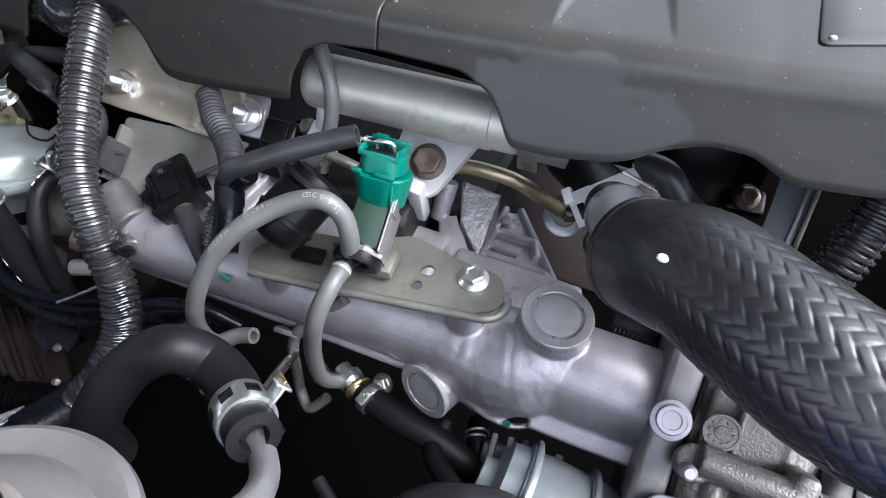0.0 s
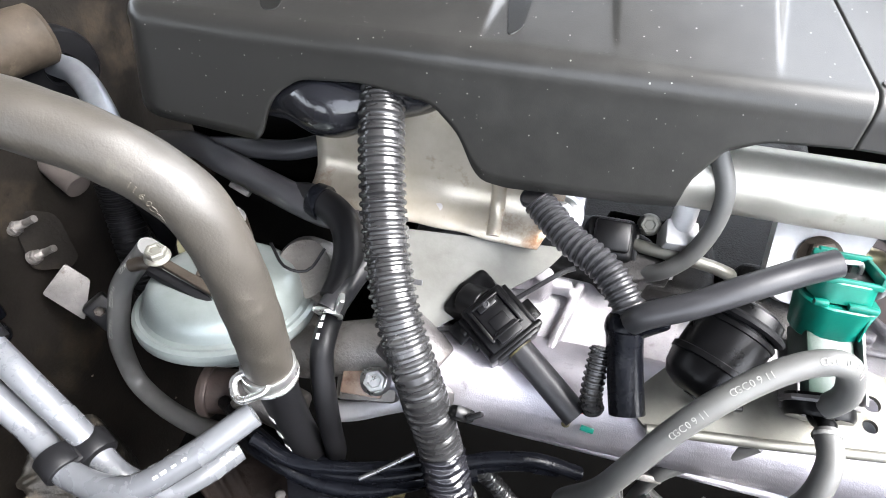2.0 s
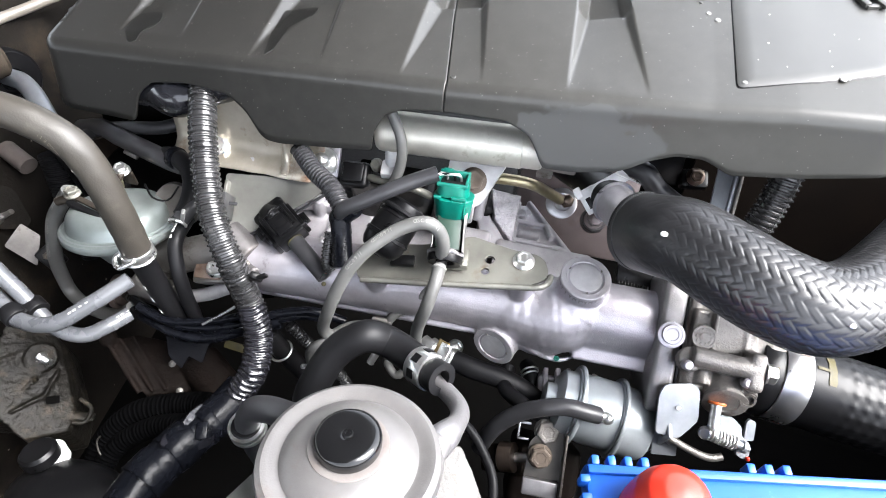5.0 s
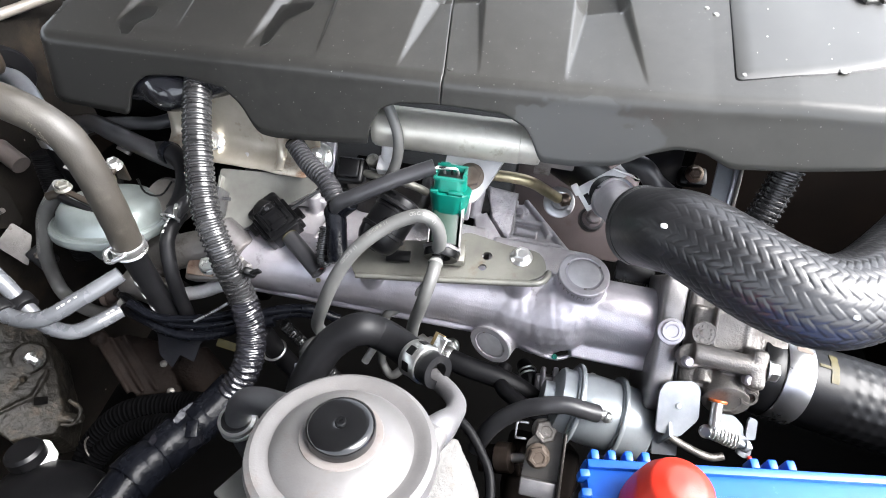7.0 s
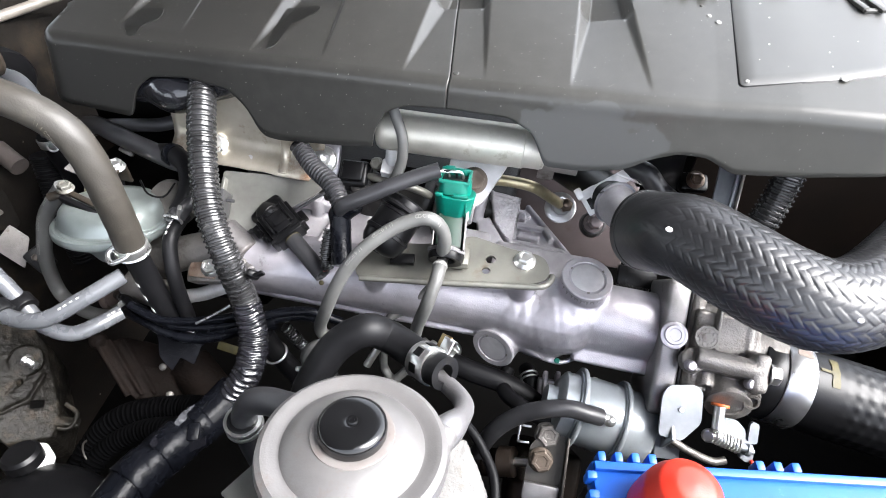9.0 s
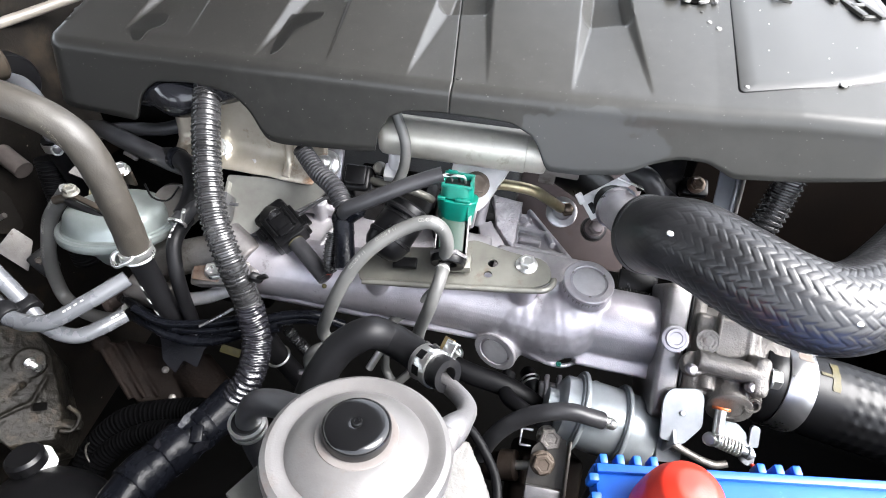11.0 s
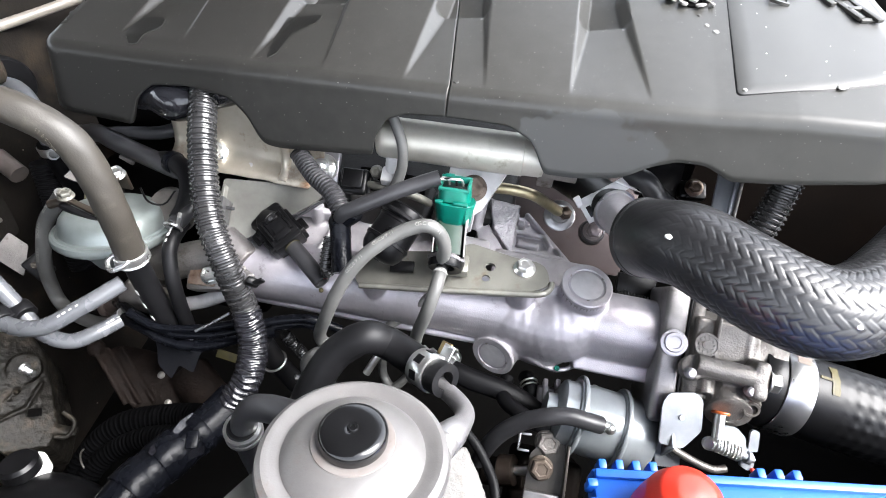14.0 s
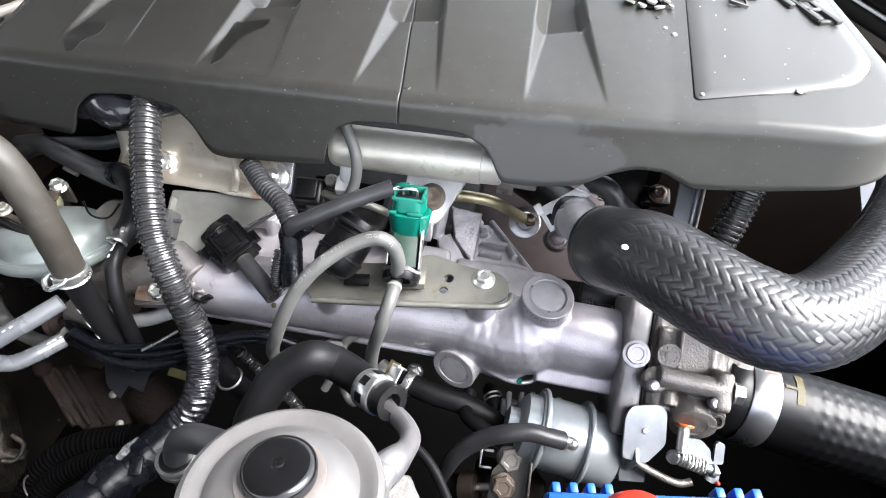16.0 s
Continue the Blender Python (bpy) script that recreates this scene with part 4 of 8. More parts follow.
# ---------------------------------------------------------------- throttle body and flange
throttle = thing("throttle_body", (0.11, 0.19, 0.17), "grey cast throttle body bolted to the manifold", "throttle body")
CY, CZ = 0.208, 0.191
flange_axes = pose(0, 0, 0, 38, 0, 0).to_3x3()
part("flange", rbox((0.0725, CY - 0.008, CZ - 0.006), (0.0185, 0.108, 0.070), 0.004, flange_axes, 3), M_FLANGE, throttle, "thick cast joint flange")
part("gasket", rbox((0.0825, CY - 0.007, CZ - 0.005), (0.0018, 0.100, 0.068), 0.0005, flange_axes), M_PLASTIC, throttle, "thin dark gasket")
casting("housing", [
    rod((0.0835, CY, CZ), (0.150, CY - 0.004, CZ - 0.001), 0.0325, 40),
    rbox((0.0895, CY - 0.001, CZ), (0.012, 0.090, 0.066), 0.005, flange_axes),
    rod((0.0865, 0.167, 0.2235), (0.136, 0.1655, 0.2225), 0.0078, 24),
    rod((0.086, 0.165, 0.222), (0.086, 0.168, 0.213), 0.0095, 20),
    rbox((0.133, 0.166, 0.2195), (0.013, 0.030, 0.020), 0.004, flange_axes),
    rod((0.1195, 0.185, 0.193), (0.1197, 0.1500, 0.1955), 0.0170, 36),
    rod((0.118, 0.175, 0.200), (0.119, 0.153, 0.198), 0.011, 24),
    rod((0.132, 0.166, 0.205), (0.133, 0.152, 0.204), 0.008, 20),
    rod((0.095, 0.172, 0.196), (0.0955, 0.160, 0.188), 0.013, 20),
    rbox((0.112, 0.188, 0.219), (0.05, 0.045, 0.010), 0.003, flange_axes),
    rbox((0.1015, 0.184, 0.228), (0.003, 0.050, 0.008), 0.001, flange_axes),
    rbox((0.128, 0.190, 0.223), (0.004, 0.040, 0.008), 0.001, flange_axes),
    rod((0.146, 0.198, 0.19), (0.1585, 0.1945, 0.188), 0.0315, 40),
    rbox((0.115, 0.166, 0.215), (0.05, 0.008, 0.006), 0.001, flange_axes),
    rod((0.100, 0.170, 0.205), (0.101, 0.157, 0.200), 0.007, 18),
], M_ALU_DULL, throttle, 0.0011, 2)
part("flat_bolt", lathe([(0, 0.0078), (0.0018, 0.0078), (0.0024, 0.0072), (0.0024, 0.005), (0.0018, 0.0046), (0.0018, 0)], (0.070, 0.1793, 0.2280), (0, -0.62, 0.78), 36), M_ALU, throttle, "flat plated bolt head")
part("screw_seat", lathe([(0, 0.0105), (0.0012, 0.0102), (0.0016, 0.0085)], (0.070, 0.1797, 0.2268), (0, -0.62, 0.78), 28), M_ALU, throttle, "machined bolt seat")
bolt((0.139, 0.1655, 0.2215), (1, 0, 0), throttle, 0.0135, 0.008, 0.0095, material=M_STEEL)
for p in ((0.0828, 0.1605, 0.2195), (0.1275, 0.1575, 0.2165)):
    part("dowel", lathe([(0, 0.0042), (0.005, 0.004), (0.0062, 0.0026), (0.0062, 0)], p, (0.1, -0.62, 0.75), 18), M_ALU, throttle, "pressed dowel")
part("breather_port", lathe([(0, 0.0062), (0.003, 0.006), (0.003, 0.0042), (-0.004, 0.004)], (0.133, 0.1505, 0.2045), (0.05, -0.85, 0.45), 22), M_ALU_DULL, throttle, "hollow port")
# cast date wheel
dw = part("date_wheel", lathe([(0, 0.0092), (0.0006, 0.009), (0.0006, 0.0078), (0.0001, 0.0076), (0.0001, 0.0036), (0.0006, 0.0034), (0.0006, 0)], (0.0935, 0.1805, 0.2312), (0, -0.62, 0.78), 30), M_ALU_DULL, throttle, "cast round date stamp")
for k in range(10):
    a, u, v = frame_of((0, -0.62, 0.78))
    d = u * math.cos(k * 0.628) + v * math.sin(k * 0.628)
    part("date_peg", lathe([(0, 0.0011), (0.0008, 0.0009), (0.0008, 0)], Vector((0.0935, 0.1805, 0.2312)) + d * 0.0057, a, 8), M_ALU_DULL, dw)
# shaft, lever, spring
s_axis = Vector((-0.05, -0.97, 0.12)).normalized()
part("shaft_disc", lathe([(0, 0.0168), (0.0022, 0.0168), (0.0028, 0.0158), (0.0028, 0.0105), (0.0018, 0.0098), (0.0018, 0)], (0.1197, 0.1495, 0.1957), s_axis, 44), M_ALU_DULL, throttle, "round bearing boss")
part("shaft", lathe([(0, 0.0056), (0.002, 0.0056), (0.0022, 0.0042), (0.019, 0.0042), (0.0195, 0.003), (0.021, 0.003)], (0.1133, 0.1462, 0.1972), (-0.02, -0.85, -0.5), 24), M_STEEL, throttle, "bright throttle shaft")
part("shaft_seal", ring_band((0.1133, 0.1455, 0.1970), (-0.02, -0.85, -0.5), 0.0045, 0.0022, 0.0022), M_ORANGE, throttle, "orange shaft seal")
la = turned((1, 0.05, -0.05), (0, -0.63, 0.77))
L0 = Vector((0.1248, 0.1323, 0.1820))
lever = soft_edges(part("lever", plate(rounded([(-0.0128, -0.009), (-0.0128, 0.006), (-0.0095, 0.0105), (0.004, 0.0108), (0.0115, 0.0045), (0.0125, -0.002), (0.0205, -0.008), (0.0205, -0.017), (0.0165, -0.0195), (0.0105, -0.017), (0.0085, -0.004), (-0.0065, 0.0015), (-0.0070, -0.009)], 0.0022), 0.0035, L0, la, [(-0.0098, 0.0072, 0.0014)]), M_BLUEGREY, throttle, "plated throttle lever"), 0.0006)
soft_edges(part("stop_tab", plate(rounded([(0.0165, -0.006), (0.0165, 0.009), (0.0185, 0.0115), (0.0235, 0.010), (0.0240, -0.005)], 0.002), 0.003, L0 - la @ Vector((0, 0, 0.004)), la), M_BLUEGREY, lever, "upright stop tab"), 0.0006)
part("lever_pin", lathe([(0, 0.0052), (0.003, 0.0052), (0.0045, 0.0036), (0.0045, 0)], L0 + la @ Vector((-0.0150, -0.0045, 0.0)), la @ Vector((-0.5, 0, 0.86)), 20), M_STEEL, lever)
coil = []
for k in range(8 * 14 + 1):
    a = 2 * math.pi * k / 14
    s = k / (8 * 14)
    c = L0 + la @ Vector((-0.0135 + 0.0205 * s, -0.003 - 0.0045 * s, 0.0045))
    coil.append(c + la @ (Vector((0.34, 0.94, 0)) * 0.0052 * math.cos(a) + Vector((0, 0, 1)) * 0.0052 * math.sin(a)))
part("coil_spring", tube(None, 0.0010, 8, path=coil), M_STEEL, lever, "bright coil return spring")
part("adjuster_screw", lathe([(0, 0.0032), (0.005, 0.0032), (0.0052, 0.0048), (0.008, 0.0048), (0.0085, 0.002), (0.011, 0.002)], L0 + la @ Vector((0.007, -0.0075, 0.004)), la @ Vector((0.97, -0.22, 0)), 16), M_BLUEGREY, lever)
part("paint_dab", ball(L0 + la @ Vector((0.0195, -0.0182, 0.001)), 0.0018), M_RED, lever, "dab of red paint")

# lower intake hose with its band clamp
HX0, HX1 = Vector((0.142, 0.190, 0.186)), Vector((0.41, 0.1695, 0.162))
low_dir = (HX1 - HX0).normalized()


def dimpled(s, i, a):
    return 0.0335 + 0.0007 * max(0.0, math.cos(a * 11 + s * 330) * math.cos(a * 11 - s * 330)) * step01((s - 0.05) / 0.02)


low_hose = thing("intake_hose", HX0, "black dimpled rubber intake hose clamped to the throttle body", "hose")
part("hose", tube([HX0 + low_dir * 0.004, HX0.lerp(HX1, 0.3), HX0.lerp(HX1, 0.6), HX1], 0.0318, 136, 0.0016, dimpled), M_HOSEBLACK, low_hose)
part("hose_collar", ring_band(HX0 + low_dir * 0.0085, low_dir, 0.0325, 0.017, 0.0022, 60), M_HOSEBLACK, low_hose, "plain black hose end")
cl = part("band_clamp", ring_band(HX0 + low_dir * 0.027, low_dir, 0.0345, 0.021, 0.0013, 72), M_BAND, low_hose, "wide bright steel band clamp")
part("clamp_lug", rbox(HX0 + low_dir * 0.027 + Vector((0, -0.012, -0.036)), (0.013, 0.010, 0.007), 0.001), M_STEEL, cl)
for k in range(2):
    part("paint_tick", rbox(HX0 + low_dir * (0.008 + 0.004 * k) + Vector((0, -0.0160, 0.0309)), (0.0016, 0.007, 0.0008), 0.0002, turned((1, 0, 0), (0, -0.5, 0.87))), M_YELLOW, low_hose, "yellow paint tick")


def hose_patch(s, r, a0, a1, width, thick=0.0006):
    """A thin strip lying round the lower hose, between two angles from straight up towards the near side."""
    bm = bmesh.new()
    up = (Vector((0, 0, 1)) - low_dir * low_dir.z).normalized()
    near = low_dir.cross(up) if low_dir.cross(up).y < 0 else up.cross(low_dir)
    rows_ = []
    for k in range(9):
        a = radians(a0 + (a1 - a0) * k / 8)
        d = up * math.cos(a) + near * math.sin(a)
        w = width * (0.9 + 0.1 * math.sin(k * 2.1)) / 2
        rows_.append([bm.verts.new(HX0 + low_dir * (s + x * w) + d * (r + h)) for x, h in ((-1, -0.001), (-1, thick), (1, thick), (1, -0.001))])
    for p, q in zip(rows_, rows_[1:]):
        for k in range(3):
            bm.faces.new((p[k], p[k + 1], q[k + 1], q[k]))
    return bm


part("tag", hose_patch(0.052, 0.0336, -18, 24, 0.0065), M_YELLOW, low_hose, "torn yellow paper tag")
part("tag_end", hose_patch(0.046, 0.0336, 2, 6, 0.012), M_YELLOW, low_hose, "torn yellow paper tag")
part("rust_stain", hose_patch(0.029, 0.0359, -30, -4, 0.013, 0.0002), M_RUSTRING, cl, "brownish worn patch on the clamp")

# ---------------------------------------------------------------- braided intercooler hose
BR = [(0.0305, 0.2275, 0.2845), (0.0425, 0.2085, 0.3035), (0.0555, 0.1985, 0.3115), (0.0800, 0.1800, 0.3145), (0.1070, 0.1660, 0.3135), (0.1340, 0.1625, 0.3110), (0.1630, 0.1770, 0.3085), (0.1970, 0.2120, 0.3050), (0.2370, 0.2630, 0.3040), (0.2700, 0.3200, 0.3100), (0.2920, 0.3850, 0.3150)]
BRR = 0.0295
STR = 0.0064


def weave(s, i, a):
    """Flat strands in a two-over-two twill, wound both ways round the hose."""
    n = 28
    p = a * n / (2 * math.pi) + s / STR
    q = a * n / (2 * math.pi) - s / STR
    ip, iq = math.floor(p), math.floor(q)
    fp, fq = p - ip - 0.5, q - iq - 0.5
    over = (ip + iq) % 4 < 2
    first = (ip + iq) % 2 == 0
    w, l = (fp, fq) if over else (fq, fp)
    flat = 1 - (2 * abs(w)) ** 6
    # each strand rises out from under its neighbour and dives again two cells on
    along = (l + 0.5 + (0 if first else 1)) / 2
    rise = math.sin(math.pi * max(0.02, min(0.98, along))) ** 0.6
    start = step01((s - 0.006) / 0.08)
    return BRR + start * 0.0007 * flat * (0.30 + 0.70 * rise) + (0.0005 if s < 0.006 else 0)


braid = thing("intercooler_hose", BR[4], "grey-black braided intercooler hose bending over the throttle body", "hose")
part("hose", tube(BR, BRR, 330, 0.0006, weave, hollow=0.1), M_BRAID, braid)
part("hose_lip", ring_band(Vector(BR[0]) + Vector((0.001, -0.0006, 0.001)), Vector(BR[1]) - Vector(BR[0]), BRR - 0.0006, 0.0034, 0.0016, 60), M_HOSEBLACK, braid, "rolled black hose lip")
part("paint_dot", ball((0.0328, 0.1864, 0.3284), 0.0026, (1, 0.8, 0.6)), M_WHITE, braid, "white paint dot")
part("paint_dot", ball((0.1394, 0.1394, 0.3290), 0.0022, (1, 0.8, 0.7)), M_WHITE, braid, "white paint dot")
# pipe that the hose is pushed on, with its clamp
elbow_pipe = thing("intake_pipe", (0.004, 0.25, 0.25), "grey cast intake pipe with a wire clamp and clip", "pipe")
part("pipe", tube([(0.045, 0.222, 0.283), (0.030, 0.236, 0.277), (0.020, 0.258, 0.2705), (0.0115, 0.278, 0.2635)], 0.0168, 36, 0.004), M_RUNNER, elbow_pipe, "light grey cast pipe end")
part("sleeve", tube([(0.0125, 0.2755, 0.2645), (-0.002, 0.311, 0.2495), (-0.018, 0.345, 0.232), (-0.032, 0.372, 0.218)], 0.0172, 36, 0.004, hollow=0.2), M_PLASTIC, elbow_pipe, "black plastic coupling sleeve")
part("bail_ring", ring_band((0.0132, 0.2738, 0.2652), (0.37, -0.85, 0.36), 0.0176, 0.0016, 0.0014, 48), M_BAND, elbow_pipe, "thin bright wire ring")
cc = turned((0.0296, 0.0134, 0.0213), (-0.15, -0.75, 0.65))
CCP = Vector((0.0050, 0.2850, 0.2745))
part("clamp_clip", join(rbox(CCP, (0.034, 0.011, 0.0018), 0.0007, cc), rbox(CCP + cc @ Vector((-0.0185, -0.005, 0.0)), (0.015, 0.022, 0.0018), 0.0007, cc), rbox(CCP + cc @ Vector((-0.025, 0.005, -0.003)), (0.006, 0.010, 0.008), 0.001, cc), rbox(CCP + cc @ Vector((0.0165, 0.001, -0.005)), (0.0018, 0.013, 0.012), 0.0006, cc)), M_WHITEMETAL, elbow_pipe, "bright folded steel clip")
part("clip_slot", rbox(CCP + cc @ Vector((-0.020, -0.007, 0.0004)), (0.0045, 0.010, 0.0014), 0.0004, cc), M_PLASTIC, elbow_pipe, "dark slot in the clip")
part("clip_wire", tube([CCP + cc @ Vector((0.010, 0.005, 0.002)), CCP + cc @ Vector((0.018, -0.006, 0.003)), CCP + cc @ Vector((0.023, -0.013, 0.001))], 0.0010, 8, 0.002), M_STEEL, elbow_pipe, "thin bail wire")
part("breather_tube", tube([(0.018, 0.30, 0.285), (0.032, 0.29, 0.289), (0.045, 0.285, 0.278), (0.065, 0.275, 0.272), (0.09, 0.262, 0.27)], 0.0085, 18), M_SHEATH, elbow_pipe, "dark moulded side tube")
bolt((0.0100, 0.3225, 0.1915), (-0.02, -0.66, 0.75), elbow_pipe, 0.013, 0.013, 0.0095, material=M_PINKSTEEL, stud=0.0052)
part("stud_boss", lathe([(0, 0.013), (0.012, 0.012), (0.014, 0.010)], (0.0110, 0.3320, 0.1800), (-0.02, -0.66, 0.75), 22), M_HEAD, elbow_pipe)

part("edge_comb", join(rbox((0.050, 0.2565, 0.1985), (0.034, 0.018, 0.006), 0.001, turned((1, 0.05, 0), (0, -0.62, 0.78))), *[rbox((0.036 + 0.0027 * k, 0.2445, 0.1925), (0.0011, 0.010, 0.003), 0.0003, turned((1, 0.05, 0), (0, -0.62, 0.78))) for k in range(11)]), M_PLASTIC, elbow_pipe, "dark toothed plastic edge")

# ---------------------------------------------------------------- cylinder head and block behind the manifold
head = thing("cylinder_head", (-0.14, 0.34, 0.1), "rough cast engine block and head under the cover", "engine block")
casting("head_casting", [
    rbox((-0.215, 0.37, 0.155), (0.29, 0.16, 0.12), 0.008),
    rbox((-0.235, 0.285, 0.200), (0.18, 0.05, 0.05), 0.006),
    rbox((-0.125, 0.27, 0.215), (0.03, 0.04, 0.05), 0.004, pose(0, 0, 0, 26, 0, 0).to_3x3()),
    rod((-0.2, 0.272, 0.2), (-0.2, 0.262, 0.247), 0.016, 20),
    rod((-0.212, 0.262, 0.24), (-0.178, 0.262, 0.241), 0.010, 18),
], M_BLOCK, head, 0.0016, 1)
casting("rough_rib", [hull([(-0.0935, 0.306, 0.2265), (-0.0640, 0.305, 0.2235), (-0.0650, 0.2665, 0.1965), (-0.0850, 0.282, 0.2110)], 0.05)], M_PITTED, head, 0.0011, 1, "pitted sand-cast rib")
casting("smooth_facet", [hull([(-0.1015, 0.2835, 0.2050), (-0.0905, 0.2885, 0.2085), (-0.0672, 0.2640, 0.1952), (-0.0925, 0.2590, 0.1940)], 0.05), rod((-0.1030, 0.2875, 0.200), (-0.1015, 0.3005, 0.226), 0.0070, 18)], M_RUNNER, head, 0.0011, 1, "smooth cast facet")
casting("ribbed_floor", [
    hull([(-0.0690, 0.338, 0.176), (-0.0545, 0.345, 0.172), (-0.0065, 0.2665, 0.190), (-0.0690, 0.258, 0.190)], 0.02),
    rod((-0.0555, 0.347, 0.174), (-0.0075, 0.266, 0.1935), 0.0030, 12),
    rod((-0.0660, 0.3080, 0.1850), (-0.0350, 0.3075, 0.1850), 0.0026, 12),
    rod((-0.0350, 0.3075, 0.1850), (-0.0285, 0.2900, 0.1885), 0.0028, 12),
    rod((-0.0680, 0.2760, 0.1925), (-0.0190, 0.2730, 0.1945), 0.0030, 12),
    rod((-0.0190, 0.2730, 0.1945), (-0.0060, 0.2570, 0.1970), 0.0032, 12),
    rod((-0.0605, 0.2895, 0.1890), (-0.0400, 0.2890, 0.1890), 0.0042, 14),
    rod((-0.0660, 0.340, 0.178), (-0.0655, 0.262, 0.195), 0.0032, 12),
    rod((-0.0600, 0.3205, 0.178), (-0.0600, 0.3180, 0.1885), 0.0042, 16),
    rod((-0.0545, 0.3280, 0.172), (-0.0545, 0.3260, 0.1815), 0.0036, 16),
], M_RUNNER, head, 0.0010, 1, "ribbed silver cast floor")
# Two added black blocks fill the hollow that lies in shade here.
part("rear_housing", rbox((-0.435, 0.40, 0.10), (0.14, 0.20, 0.33), 0.02), M_DARKSHELL, head, "added near-black block for the shaded hollow under the cover")
part("side_casting", rbox((-0.41, 0.29, 0.13), (0.16, 0.06, 0.17), 0.02, pose(0, 0, 0, 15, 0, 0).to_3x3()), M_DARKSHELL, head, "added near-black block for the shaded hollow behind the canister")
part("block_plate", rbox((-0.01, 0.385, 0.145), (0.14, 0.012, 0.11), 0.004, pose(0, 0, 0, -34, 0, 0).to_3x3()), M_BROWNPLATE, head, "brown painted block plate")
part("banjo_fitting", join(lathe([(-0.004, 0.016), (0.001, 0.0165), (0.0015, 0.0155), (0.0015, 0.009)], (-0.022, 0.3555, 0.1735), (0.05, -0.62, 0.78), 36),
                                lathe([(0, 0.0095), (0.005, 0.0095), (0.006, 0.0085), (0.006, 0.005)], (-0.0215, 0.3545, 0.1755), (0.05, -0.62, 0.78), 30)), M_BAND, head, "plated washer under the banjo")
part("banjo_bolt", bolt_mesh((-0.018, 0.3515, 0.1815), (0.05, -0.62, 0.78), 0.013, 0.006, 0, 0, 0.0042), M_BRONZE, head, "dull banjo bolt")
part("fuel_return_pipe", tube([(-0.112, 0.308, 0.231), (-0.0914, 0.3110, 0.2345), (-0.070, 0.3125, 0.2345), (-0.054, 0.3170, 0.2285), (-0.0400, 0.3290, 0.2110), (-0.0250, 0.3450, 0.1885)], 0.0054, 18, 0.002), M_YZINC, head, "bent yellow-plated steel pipe")

# ---------------------------------------------------------------- fuel rail in the cover's middle cut-out
rail = thing("fuel_rail", (-0.12, 0.287, 0.29), "satin silver steel fuel rail tube under the cover", "fuel rail")
RC0, RC1 = Vector((-0.194, 0.2865, 0.2905)), Vector((-0.052, 0.2885, 0.296))
rd = (RC1 - RC0).normalized()
part("rail_tube", lathe([(0, 0.0), (0, 0.0155), (0.002, 0.0172), (0.006, 0.0178), (0.124, 0.0178), (0.1245, 0.0170), (0.126, 0.0168), (0.138, 0.0168), (0.141, 0.0155), (0.142, 0.012), (0.142, 0)], RC0, rd, 56), M_RAIL, rail)
part("end_fitting", lathe([(0, 0.011), (0.012, 0.011), (0.013, 0.009), (0.02, 0.009)], RC1, rd, 6), M_RAIL, rail)
lug_axes = turned((1, 0.02, 0), (0.05, -0.62, 0.78))
lug = soft_edges(part("mounting_lug", plate(rounded([(-0.028, -0.020), (-0.016, -0.028), (0.006, -0.022), (0.022, 0.014), (0.026, 0.024), (-0.026, 0.024)], [0.006, 0.008, 0.008, 0.004, 0.002, 0.002]), 0.007, (-0.1045, 0.2765, 0.2605), lug_axes), M_WHITEMETAL, rail, "pale cast mounting lug"))
part("lug_bolt", bolt_mesh((-0.1075, 0.2755, 0.2605), (0.05, -0.62, 0.78), 0.0165, 0.006, 0.0118), M_RUSTBOLT, rail, "large brown flange bolt")
part("lug_leg", rbox((-0.108, 0.262, 0.2375), (0.010, 0.010, 0.045), 0.002, pose(0, 0, 0, 22, 4, 0).to_3x3()), M_WHITEMETAL, rail, "pale cast leg")
part("inlet_block", join(rbox((-0.1795, 0.2690, 0.2595), (0.017, 0.015, 0.019), 0.002, pose(0, 0, 0, 20, 0, 4).to_3x3()), rod((-0.1797, 0.2705, 0.264), (-0.180, 0.2765, 0.279), 0.0062, 20)), M_WHITEMETAL, rail, "pale square fitting under the rail")
part("inlet_nut", lathe([(0, 0.006), (0.006, 0.006), (0.0065, 0.0045), (0.012, 0.0045)], (-0.179, 0.264, 0.2495), (0, -0.35, -0.95), 6), M_STEEL, rail)
part("plated_bolt", bolt_mesh((-0.1945, 0.2745, 0.2600), (-0.1, -0.7, 0.7), 0.009, 0.005, 0.0062), M_ZINC, rail, "dull yellow-plated bolt head")
injector = thing("injector_plug", (-0.2125, 0.268, 0.246), "black plastic injector plug in the dark gap under the rail", "electric plug")
ia = turned((1, 0.06, 0.02), (0, -0.55, 0.84))
IC = Vector((-0.2130, 0.2695, 0.2455))
ib = part("plug_body", rbox(IC, (0.026, 0.024, 0.026), 0.004, ia, 3), M_PLASTIC, injector)
for k in range(4):
    part("grip_rib", rbox(IC + ia @ Vector((0.0135, 0, -0.009 + 0.006 * k)), (0.003, 0.020, 0.0026), 0.0008, ia), M_PLASTIC, ib)
part("plug_cap", rbox(IC + ia @ Vector((0.0, 0.001, 0.0145)), (0.019, 0.017, 0.006), 0.002, ia), M_HOSEBLACK, ib)
part("boot", lathe([(0, 0.0085), (0.004, 0.0095), (0.010, 0.009), (0.012, 0.0075), (0.016, 0.0075), (0.018, 0.006)], IC + ia @ Vector((0.012, -0.004, -0.006)), (0.8, -0.3, -0.3), 24), M_HOSEBLACK, injector, "black rubber boot")
